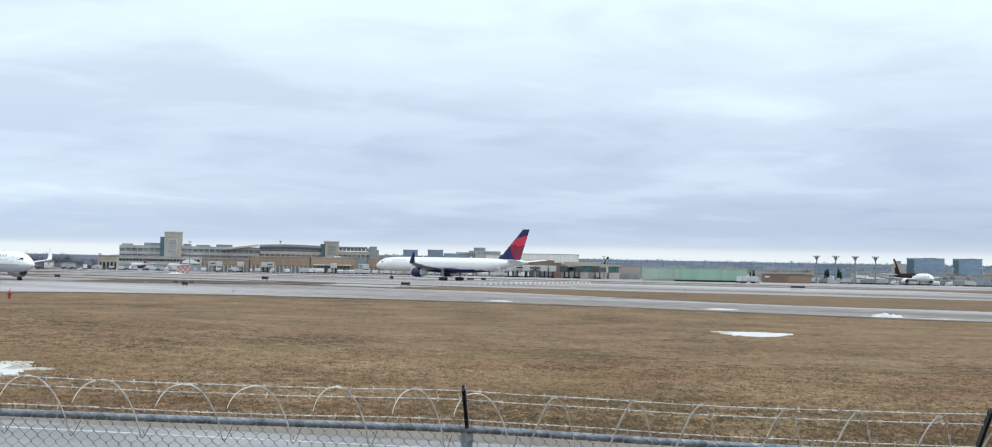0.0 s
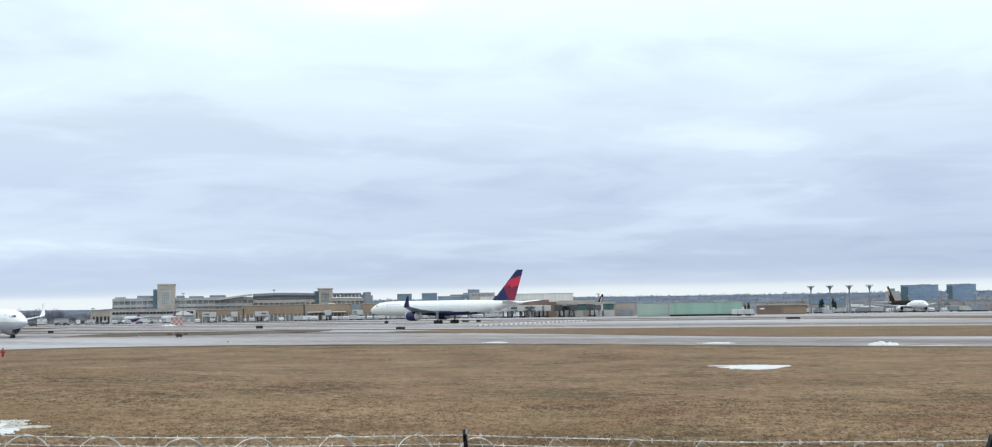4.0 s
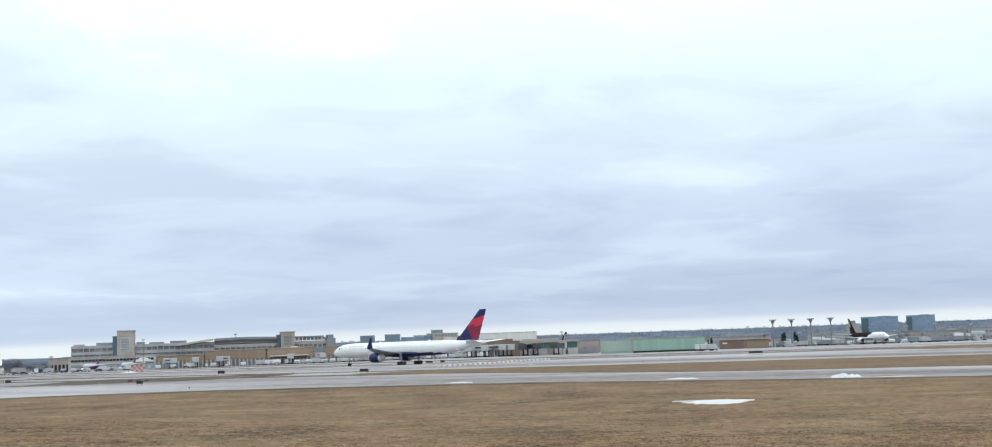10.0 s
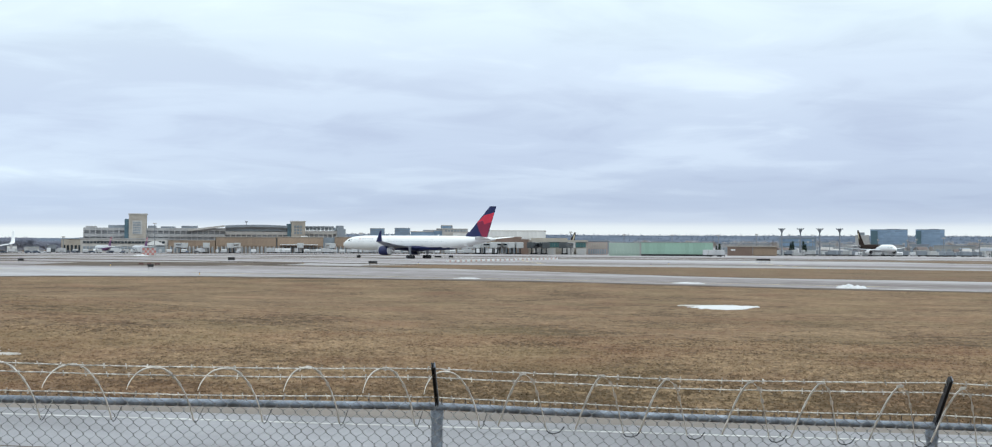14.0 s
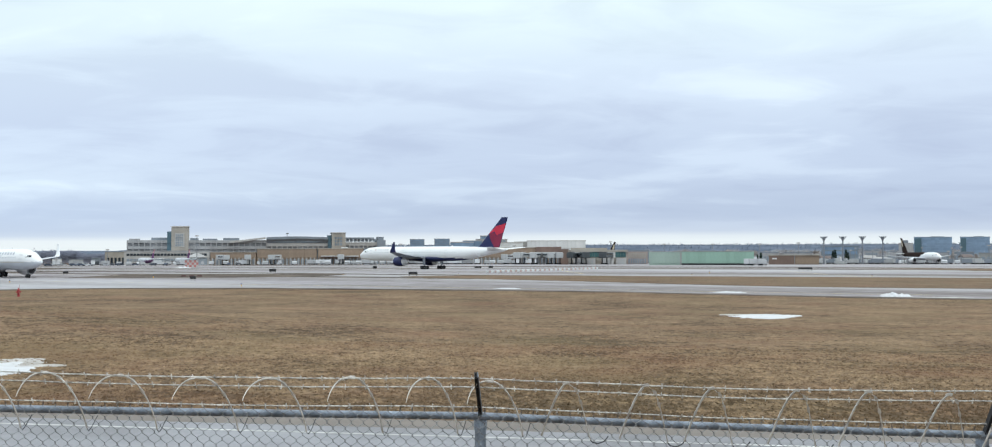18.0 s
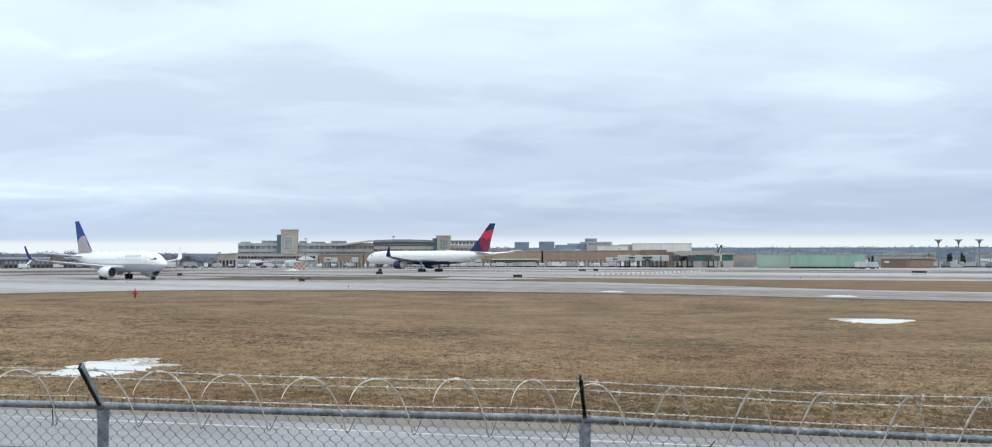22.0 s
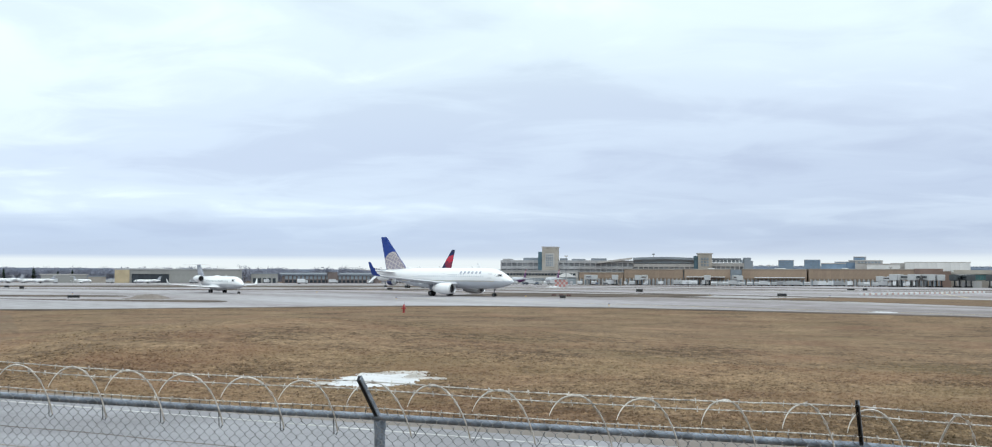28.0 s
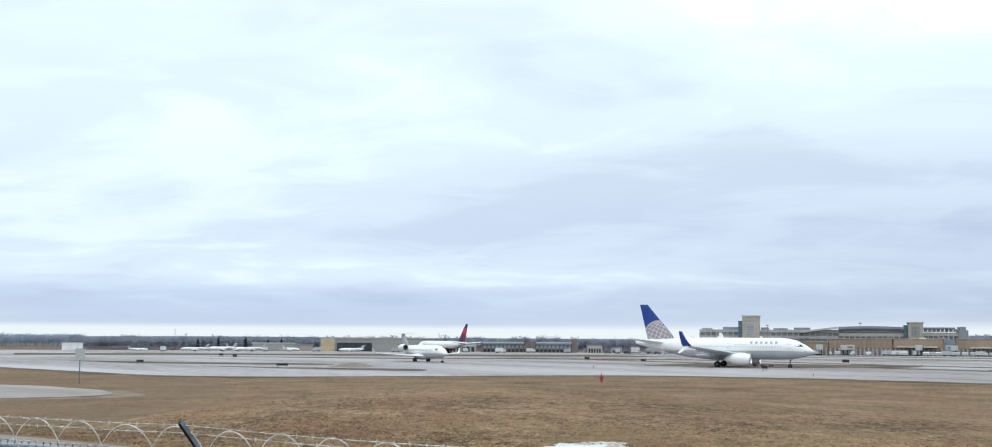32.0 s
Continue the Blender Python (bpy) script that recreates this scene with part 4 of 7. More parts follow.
def nacelle(x, y, z, length, r, parent, paint, lip="bare_metal", cowl=0.8):
    """Intake at x, running aft."""
    bm = bmesh.new()
    loft(bm, [[(a, y + q * math.cos(2 * math.pi * k / 24), z + q * math.sin(2 * math.pi * k / 24)) for k in range(24)]
              for a, q in ((x - 0.25, r * 0.93), (x - length * 0.22, r * 1.03), (x - length * cowl * 0.7, r * 1.02), (x - length * cowl, r * (0.82 if cowl > 0.7 else 0.97)), (x - length * cowl, r * 0.5))], False)
    bmesh.ops.recalc_face_normals(bm, faces=bm.faces[:])
    e = part("engine", bm, paint, parent, soft=True)
    prof = [(x - 0.26, r * 0.935), (x - 0.08, r * 0.93), (x, r * 0.86), (x - 0.1, r * 0.79), (x - 0.45, r * 0.77)]
    bm = bmesh.new()
    rows = []
    for a, q in prof:
        rows.append([(a, y + q * math.cos(2 * math.pi * k / 24), z + q * math.sin(2 * math.pi * k / 24)) for k in range(24)])
    loft(bm, rows, False)
    bmesh.ops.recalc_face_normals(bm, faces=bm.faces[:])
    part("intake_lip", bm, lip, e, "bright metal intake lip", soft=True)
    bm = turned(bmesh.new(), [(x - 0.47, r * 0.775), (x - 0.46, r * 0.3), (x - 0.2, 0.02)], "x", (0, y, z), 20)
    part("fan", bm, "dark_hole", e, "dark engine fan", soft=True)
    if cowl < 0.7:
        prof = [(x - length * (cowl - 0.01), r * 0.96), (x - length * 0.8, r * 0.86), (x - length * 0.805, r * 0.66), (x - length * 0.93, r * 0.5), (x - length * 0.935, r * 0.3), (x - length * 1.02, r * 0.06)]
    else:
        prof = [(x - length * 0.78, r * 0.74), (x - length * 0.97, r * 0.6), (x - length * 0.98, r * 0.35), (x - length * 1.1, r * 0.08)]
    bm = turned(bmesh.new(), prof, "x", (0, y, z), 20)
    part("exhaust", bm, "nozzle_silver", e, "metal exhaust cone", soft=True)
    return e


def on_fuse(table, x, zrel):
    """Half width of the fuselage at x and a height over its axis."""
    w = lerp(-x, [(-a, b) for a, b, *_ in table])
    hh = lerp(-x, [(-a, c) for a, b, c, d in table])
    return w * math.sqrt(max(0.0, 1 - (zrel / max(hh, 0.01)) ** 2))


def side_plates(name, quads, table, zc, material, parent, label="", lift=0.012, sides=(1, -1)):
    """Small plates that lie on the fuselage's sides: (x0, x1, z0, z1) over its axis."""
    bm = bmesh.new()
    for x0, x1, z0, z1 in quads:
        m = max(1, int(abs(x1 - x0) / 0.8))
        for s in sides:
            grid = []
            for z in (z0, (z0 + z1) / 2, z1):
                grid.append([bm.verts.new((x0 + (x1 - x0) * k / m, s * (on_fuse(table, x0 + (x1 - x0) * k / m, z) + lift), zc + z)) for k in range(m + 1)])
            for a, b in zip(grid, grid[1:]):
                for k in range(m):
                    bm.faces.new((a[k], a[k + 1], b[k + 1], b[k]))
    return part(name, bm, material, parent, label)


def airliner(S):
    t = thing(S["name"], S["label"], "airplane", m=S.get("pose"))
    nose, zc = S["nose"], S["zc"]
    table = [(nose - d, w, hh, dz) for d, w, hh, dz in S["fuse"]]
    belly = S.get("belly")
    bm = bmesh.new()
    fine = []
    for (a, b) in zip(table, table[1:]):
        m = max(1, int(abs(a[0] - b[0]) / 0.8))
        fine += [tuple(a[i] + (b[i] - a[i]) * k / m for i in range(4)) for k in range(m)]
    fine.append(table[-1])
    loft(bm, [ring(x, w, hh, zc + dz, 32) for x, w, hh, dz in fine], True, slot=(lambda c: 1 if belly(c.x, c.z - zc) else 0) if belly else None)
    bmesh.ops.recalc_face_normals(bm, faces=bm.faces[:])
    me = smooth(mesh_of("fuselage", bm, [S["paint"], S.get("belly_paint", "belly_grey")]), 60)
    fuse = new("fuselage", me)
    fuse.parent = t
    flat = [(a, b, c, d) for a, b, c, d in fine]
    # cockpit glass
    cx, cz = S["cockpit"]
    for i in range(3):
        for s in (1, -1):
            bm = bmesh.new()
            pts = []
            for du, dv in ((0, 0), (0, 1), (1, 1), (1, 0)):
                ang = radians((22, 50, 75)[i] + (24, 22, 18)[i] * du)
                x = cx - (0.0, 0.35, 0.9)[i] - ((0.35, 0.5, 0.7)[i]) * du - 0.25 * dv
                hw = lerp(-x, [(-q[0], q[1]) for q in flat])
                dzz = lerp(-x, [(-q[0], q[3]) for q in flat])
                zz = cz + S.get("glass_h", 0.42) * dv
                hh = lerp(-x, [(-q[0], q[2]) for q in flat])
                y = hw * math.sqrt(max(0.02, 1 - ((zz - dzz) / hh) ** 2)) + 0.015
                y *= (0.35 + 0.65 * du) if i == 0 else 1.0
                pts.append(bm.verts.new((x, s * y, zc + zz)))
            bm.faces.new(pts)
            part("cockpit_window", bm, "cabin_glass", fuse, "dark cockpit window")
    # cabin windows and doors
    x0, x1, step, zw = S["windows"]
    q, x = [], x0
    while x > x1:
        q.append((x, x - 0.22, zw, zw + 0.3))
        x -= step
    if S.get("each_window"):
        for one in q:
            for side in (1, -1):
                side_plates("cabin_window", [one], flat, zc, S.get("glass", "cabin_glass"), fuse, "", 0.012, (side,))
    else:
        tagged(side_plates("window_row", q, flat, zc, S.get("glass", "cabin_glass"), fuse, "row of small cabin windows"), kind="stuff")
    for d, wd in S["doors"]:
        for side in (1, -1):
            side_plates("door", [(d, d - wd, zw - 1.0, zw + 0.75)], flat, zc, "door_white", fuse, "cabin door with a faint grey edge", 0.02, (side,))
    for nm, quads, m_, lb in S.get("plates", ()):
        for q_ in quads:
            for side in (1, -1):
                side_plates(nm, [q_], flat, zc, m_, fuse, lb, 0.016, (side,))
    # wings
    for s in (1, -1):
        bm = bmesh.new()
        loft(bm, [wing_ring(s * y, xl, c, z, th) for y, xl, c, z, th in S["wing"]])
        bmesh.ops.recalc_face_normals(bm, faces=bm.faces[:])
        w = part("wing", bm, S.get("wing_paint", "wing_grey"), t, "light grey swept wing", soft=True)
        y, xl, c, z, th = S["wing"][-1]
        if S.get("winglet"):
            hh, out, back, tipc = S["winglet"]
            bm = bmesh.new()
            secs = []
            for f_ in (0, 0.25, 0.6, 1.0):
                cc = c + (tipc - c) * f_
                sec = []
                for a, b in AIRFOIL:
                    off = cc * 0.09 * b
                    sec.append((xl - back * f_ - cc * a, s * (y + out * (f_ ** 0.6) - off * min(1, 3 * f_)), z + hh * f_ ** 1.3 + off * (1 - min(1, 3 * f_))))
                secs.append(sec)
            loft(bm, secs)
            bmesh.ops.recalc_face_normals(bm, faces=bm.faces[:])
            bm.normal_update()
            for f_ in bm.faces:
                f_.material_index = 1 if f_.normal.y * s < 0 else 0
            part("winglet", bm, [S["winglet_paint"], S.get("winglet_inner", S["winglet_paint"])], w, S.get("winglet_label", ""), soft=True)
        if S.get("scimitar"):
            bm = bmesh.new()
            loft(bm, [[(xl - 0.5 - 1.5 * f_ - (c * 0.6) * (1 - 0.6 * f_) * a, s * (y + 0.75 * f_ + 0.05 * b), z - 1.25 * f_ + 0.05 * b) for a, b in AIRFOIL] for f_ in (0, 0.5, 1)])
            bmesh.ops.recalc_face_normals(bm, faces=bm.faces[:])
            part("lower_winglet", bm, "fuselage_white", w, "small white lower winglet", soft=True)
        # flap-track fairings
        for yy in S.get("fairings", ()):
            k = [(a[0], a) for a in S["wing"]]
            xl_ = lerp(yy, [(a[0], a[1]) for a in S["wing"]])
            ch = lerp(yy, [(a[0], a[2]) for a in S["wing"]])
            zz = lerp(yy, [(a[0], a[3]) for a in S["wing"]])
            bm = turned(bmesh.new(), [(xl_ - ch * 0.5, 0.03), (xl_ - ch * 0.7, 0.2), (xl_ - ch * 0.95, 0.2), (xl_ - ch * 1.18, 0.03)], "x", (0, s * yy, zz - 0.22), 8)
            part("flap_fairing", bm, S.get("wing_paint", "wing_grey"), w, soft=True)
        # tailplane
        bm = bmesh.new()
        loft(bm, [wing_ring(s * y, xl, c, z, th) for y, xl, c, z, th in S["tail"]])
        bmesh.ops.recalc_face_normals(bm, faces=bm.faces[:])
        part("tailplane", bm, S.get("tail_paint", "fuselage_white"), t, "swept horizontal tailplane", soft=True)
        # engine
        ex, ey, ez, el, er = S["engine"]
        e = nacelle(ex, s * ey, ez, el, er, t, S["engine_paint"], S.get("lip", "bare_metal"), S.get("cowl", 0.8))
        bm = bmesh.new()
        if S.get("rear_engines"):
            loft(bm, [wing_ring(s * yy, ex - el * 0.3, el * 0.45, ez - 0.1, 0.18) for yy in (0.8, ey - er * 0.6)])
        else:
            yy, wz = ey, lerp(ey, [(a[0], a[3]) for a in S["wing"]])
            xl_ = lerp(ey, [(a[0], a[1]) for a in S["wing"]])
            loft(bm, [[(ex - el * 0.22, s * (yy - 0.14), ez + er * 0.8), (ex - el * 0.22, s * (yy + 0.14), ez + er * 0.8), (xl_ - 2.4, s * (yy + 0.14), wz - 0.35), (xl_ - 2.4, s * (yy - 0.14), wz - 0.35)],
                      [(ex - el * 0.3, s * (yy - 0.12), ez + er * 1.1), (ex - el * 0.3, s * (yy + 0.12), ez + er * 1.1), (xl_ - 1.2, s * (yy + 0.12), wz + 0.1), (xl_ - 1.2, s * (yy - 0.12), wz + 0.1)]])
        bmesh.ops.recalc_face_normals(bm, faces=bm.faces[:])
        part("pylon", bm, S.get("pylon_paint", "belly_grey"), e, "engine pylon")
    # belly fairing
    bx0, bx1 = S["fairing"]
    rw, rh = S["fuse_r"]
    bm = bmesh.new()
    m = 8
    loft(bm, [ring(bx0 + (bx1 - bx0) * k / m, rw * (0.55 + 0.5 * math.sin(math.pi * k / m) ** 0.6), 0.25 + 0.75 * math.sin(math.pi * k / m) ** 0.6, zc - rh * 0.62, 16) for k in range(m + 1)])
    bmesh.ops.recalc_face_normals(bm, faces=bm.faces[:])
    part("belly_fairing", bm, S.get("fairing_paint", "belly_grey"), fuse, soft=True)
    # fin with its paint
    bm = bmesh.new()
    loft(bm, [fin_ring(z, xl, c, th) for z, xl, c, th in S["fin"]])
    bmesh.ops.recalc_face_normals(bm, faces=bm.faces[:])
    fin = part("fin", bm, S["fin_paint"], t, S.get("fin_label", ""), soft=True)
    if S.get("dorsal"):
        long_, tall_ = S["dorsal"]
        z_, x_, c_, th_ = S["fin"][0]
        bm = bmesh.new()
        loft(bm, [fin_ring(z_ - 0.7, x_ + long_, long_ + c_ * 0.5, 0.06), fin_ring(z_ + 0.35, x_ + long_ * 0.45, long_ * 0.45 + c_ * 0.5, 0.045), fin_ring(z_ + tall_, x_ - tall_ * 0.75, c_ * 0.4, 0.06)])
        bmesh.ops.recalc_face_normals(bm, faces=bm.faces[:])
        part("dorsal_fillet", bm, S["paint"], fin, "white fillet ahead of the fin", soft=True)
    for o in S.get("fin_art", lambda f: ())(fin):
        pass
    # landing gear
    gear("nose_gear", S["ngear"], 0.0, zc - rh * 0.6, S["wheel_n"][0], S["wheel_n"][1], S["wheel_n"][2], t, (0.0,), False)
    for s in (1, -1):
        gear("main_gear", 0.0, s * S["track"] / 2, S["wing"][0][3] + 0.1, S["wheel_m"][0], S["wheel_m"][1], S["wheel_m"][2], t, S["axles"])
    for nm, x_, z_ in S.get("antennas", ()):
        bm = bmesh.new()
        loft(bm, [[(x_ - a * 0.45 - k * 0.25, b * 0.06, zc + z_ + k * 0.35) for a, b in AIRFOIL] for k in (0, 1)])
        part(nm, bm, "fuselage_white", fuse, "small white blade antenna")
    return t


def fin_half(fin):
    def f(x, z):
        c = lerp(z, [(a[0], a[2]) for a in fin])
        xl = lerp(z, [(a[0], a[1]) for a in fin])
        th = lerp(z, [(a[0], a[3]) for a in fin])
        u = min(1, max(0, (xl - x) / c))
        return c * th * lerp(u, AIRFOIL[:6]) + 0.02
    return f


def quad_of(fin):
    a, b = fin[0], fin[-1]
    return [(a[1] - a[2] * 0.02, a[0]), (b[1] - b[2] * 0.02, b[0] - 0.03), (b[1] - b[2] * 0.98, b[0] - 0.03), (a[1] - a[2] * 0.98, a[0])]


# the twin-jet on the runway: white, navy and red tail
FIN_A = [(6.0, -14.9, 6.7, 0.095), (14.05, -22.3, 1.95, 0.1)]


def art_a(fin):
    h_, q = fin_half(FIN_A), quad_of(FIN_A)
    spot = lambda u, v: (-14.9 - 7.4 * v - u * (6.7 - 4.75 * v), 6 + 8.05 * v)
    up_ = clip([spot(*p) for p in ((0.02, 0.46), (0.16, 0.7), (1.02, 0.8), (1.02, 0.5), (0.6, 0.4), (0.36, 0.52))], q)
    lo_ = clip([spot(*p) for p in ((0.06, 0.45), (0.36, 0.5), (0.6, 0.385), (1.02, 0.485), (1.02, 0.0), (0.78, 0.0), (0.46, 0.22))], q)
    yield decal("tail_emblem", [up_], h_, "red_paint", fin, "bright red upper panel of the tail emblem")
    yield decal("tail_emblem", [lo_], h_, "dark_red_paint", fin, "darker red lower panel of the tail emblem")


jet_navy = airliner(dict(
    each_window=True, name="airliner", label="white twin-engine airliner with navy engines and a red and navy tail", nose=25.7, zc=4.3, paint="fuselage_white", belly_paint="navy_paint",
    belly=lambda x, z: z < -1.02 - 0.5 * min(1, abs(x + 1) / 14) ** 2 and -13.5 < x < 9,
    fuse=[(0, 0.1, 0.1, -0.6), (0.3, 0.58, 0.6, -0.56), (1.0, 1.0, 1.04, -0.44), (2.0, 1.34, 1.44, -0.28), (3.5, 1.64, 1.78, -0.1), (5.5, 1.78, 1.92, -0.02), (7.5, 1.88, 2.02, 0),
          (32.5, 1.88, 2.02, 0), (36.5, 1.8, 1.85, 0.13), (40.5, 1.5, 1.45, 0.42), (44.5, 1.02, 1.0, 0.75), (48, 0.55, 0.58, 1.02), (49.6, 0.2, 0.28, 1.15)],
    fuse_r=(1.88, 2.02), glass="window_grey", cockpit=(23.5, 0.42), glass_h=0.45, windows=(19.0, -14.0, 0.56, 0.28), doors=((21.0, 0.9), (9.6, 0.8), (-5.0, 0.8), (-15.4, 0.9)),
    plates=[("title_bar", [(17.9 - 0.8 * i, 17.45 - 0.8 * i, 0.95, 1.3) for i in range(5)], "title_pale", "small pale grey lettering bars"), ("emblem", [(19.0, 18.5, 0.95, 1.3)], "title_pink", "small faded red emblem")],
    wing=[(1.2, 9.4, 8.8, 3.2, 0.12), (6.6, 6.4, 6.0, 3.55, 0.11), (12, 3.3, 4.0, 4.0, 0.1), (18.6, -0.4, 2.0, 4.7, 0.09)], winglet=(2.8, 0.95, 1.9, 0.5), winglet_paint="navy_paint",
    winglet_label="tall navy blended winglet", fairings=(4.4, 8.5, 12.5), tail=[(0.5, -18.0, 4.9, 5.35, 0.09), (7.6, -23.0, 1.9, 6.0, 0.08)],
    engine=(7.9, 6.55, 2.2, 5.0, 1.25), cowl=0.66, engine_paint="navy_paint", pylon_paint="belly_grey", fairing=(9.5, -6.5), fairing_paint="navy_paint",
    fin=FIN_A, fin_paint="navy_paint", fin_label="navy tail fin with a red emblem", fin_art=art_a, ngear=20.4, wheel_n=(0.4, 0.28, 0.62), wheel_m=(0.52, 0.38, 1.0), axles=(-0.57, 0.57), track=7.32,
    antennas=(("antenna", 10.0, 2.0), ("antenna", -6.0, 2.0))))


def lengthen(jet, k):
    """A longer version of the same jet: the body grows along x, wheels and engines keep their shape and move along."""
    for ob in jet.children_recursive:
        kind = ob.name.split(".")[0]
        xs = [v.co.x for v in ob.data.vertices]
        mid = (min(xs) + max(xs)) / 2
        whole = kind in ("wheel", "rim", "main_gear", "nose_gear", "gear_door", "engine", "exhaust", "fan", "intake_lip", "pylon", "cabin_window", "door")
        hub = 5.9 if kind in ("engine", "exhaust", "fan", "intake_lip", "pylon") else 20.4 if mid > 18 else 0.0 if kind in ("wheel", "rim", "main_gear", "gear_door") else mid
        for v in ob.data.vertices:
            v.co.x = v.co.x + (k - 1) * hub if whole else v.co.x * k


lengthen(jet_navy, 1.06)

# the smaller twin-jet on the taxiway: white, grey belly, blue tail with a globe
FIN_B = [(5.2, -8.6, 5.5, 0.09), (11.8, -14.1, 1.5, 0.09)]


def art_b(fin):
    h_, q = fin_half(FIN_B), quad_of(FIN_B)
    cx, cz, r = -11.9, 5.7, 3.1
    disc = [(cx + r * math.cos(a), cz + r * math.sin(a)) for a in [2 * math.pi * k / 40 for k in range(40)]]
    yield decal("globe_emblem", [clip(disc, q)], h_, "globe_cream", fin, "pale globe on the tail")
    lines = []
    tilt = radians(-24)
    spin = lambda p: (cx + (p[0] - cx) * math.cos(tilt) - (p[1] - cz) * math.sin(tilt), cz + (p[0] - cx) * math.sin(tilt) + (p[1] - cz) * math.cos(tilt))
    for f_ in (-0.9, -0.7, -0.47, -0.2, 0.08, 0.35, 0.6, 0.8, 0.94):
        pts = [(cx + r * f_ * math.cos(a), cz + r * math.sin(a)) for a in [math.pi * (k / 12 - 0.5) for k in range(13)]]
        for p, p2 in zip(pts, pts[1:]):
            lines.append(clip([spin(r_) for r_ in ((p[0] - 0.06, p[1]), (p[0] + 0.06, p[1]), (p2[0] + 0.06, p2[1]), (p2[0] - 0.06, p2[1]))], q))
    for f_ in (-0.35, -0.1, 0.15, 0.38, 0.58, 0.75, 0.9):
        w = r * math.sqrt(1 - f_ * f_)
        for k in range(8):
            a, b = cx - w + 2 * w * k / 8, cx - w + 2 * w * (k + 1) / 8
            bow = lambda x: cz + r * f_ + 0.25 * (1 - ((x - cx) / r) ** 2)
            lines.append(clip([spin(r_) for r_ in ((a, bow(a) - 0.05), (b, bow(b) - 0.05), (b, bow(b) + 0.05), (a, bow(a) + 0.05))], q))
    lines = [clip(p, disc) for p in lines if len(p) > 2]
    h2 = lambda x, z: h_(x, z) + 0.012
    yield decal("globe_grid", [p for p in lines if len(p) > 2], h2, "globe_line", fin, "thin blue grid lines of the globe")


jet_blue = airliner(dict(
    each_window=True, name="airliner", label="white and grey twin-engine airliner with a blue globe tail", nose=17.4, zc=3.5, paint="fuselage_white", belly_paint="belly_grey", belly=lambda x, z: z < -0.4,
    fuse=[(0, 0.05, 0.05, -0.62), (0.3, 0.4, 0.36, -0.58), (0.9, 0.78, 0.72, -0.48), (1.8, 1.15, 1.15, -0.32), (3.2, 1.55, 1.65, -0.1), (4.8, 1.8, 1.92, -0.02), (6.2, 1.88, 2.0, 0),
          (20.4, 1.88, 2.0, 0), (23.9, 1.78, 1.8, 0.15), (27.4, 1.4, 1.35, 0.45), (30.4, 0.9, 0.9, 0.75), (32.6, 0.45, 0.5, 0.95), (33.9, 0.18, 0.26, 1.05)],
    fuse_r=(1.88, 2.0), glass="window_grey", cockpit=(15.8, 0.42), glass_h=0.38, windows=(11.6, -9.4, 0.52, 0.22), doors=((13.4, 0.86), (-10.6, 0.76), (2.2, 0.6)),
    plates=[("title_bar", [(10.9 - 0.92 * i, 10.45 - 0.92 * i, 0.9, 1.35) for i in range(6)], "title_blue", "block of grey-blue lettering bars"),
            ("stripe", [(15.5, -14.5, -0.56, -0.46)], "gold_stripe", "thin gold stripe along the belly line"),
            ("small_letter", [(7.0 - 0.42 * i, 6.74 - 0.42 * i, 0.66, 0.76) for i in range(10)], "title_grey", "fine grey lettering bars")],
    wing=[(1.2, 5.6, 7.2, 2.35, 0.12), (5.2, 3.2, 4.6, 2.75, 0.11), (11, 0.7, 3.0, 3.35, 0.1), (16.4, -1.7, 1.7, 3.95, 0.09)], wing_paint="title_pale", winglet=(2.6, 0.95, 1.6, 0.6), winglet_paint="royal_blue_paint",
    winglet_inner="fuselage_white", winglet_label="blue split winglet, white inside", scimitar=True, fairings=(3.8, 7.4, 11.0), tail=[(0.4, -10.2, 4.3, 4.5, 0.09), (7.1, -15.0, 1.6, 5.25, 0.08)],
    engine=(6.6, 4.83, 1.55, 4.6, 1.08), engine_paint="fuselage_white", fairing=(6.5, -5.5), fairing_paint="belly_grey",
    fin=FIN_B, fin_paint="royal_blue_paint", fin_label="royal blue tail fin with a globe", dorsal=(2.6, 0.5), fin_art=art_b, ngear=12.9, wheel_n=(0.36, 0.24, 0.5), wheel_m=(0.56, 0.4, 0.86), axles=(0.0,), track=5.72,
    antennas=(("antenna", 8.0, 1.98), ("antenna", 0.0, 1.98), ("antenna", -5.0, 1.98))))

# the regional jet: white, rear engines, high tail
FIN_C = [(3.0, -7.4, 3.6, 0.1), (6.15, -10.2, 2.1, 0.1)]


def art_c(fin):
    h_, q = fin_half(FIN_C), quad_of(FIN_C)
    yield decal("tail_band", [clip([(-7.0, 4.6), (-12.5, 4.0), (-12.8, 5.2), (-8.0, 5.9)], q)], h_, "title_grey", fin, "pale grey band on the tail")


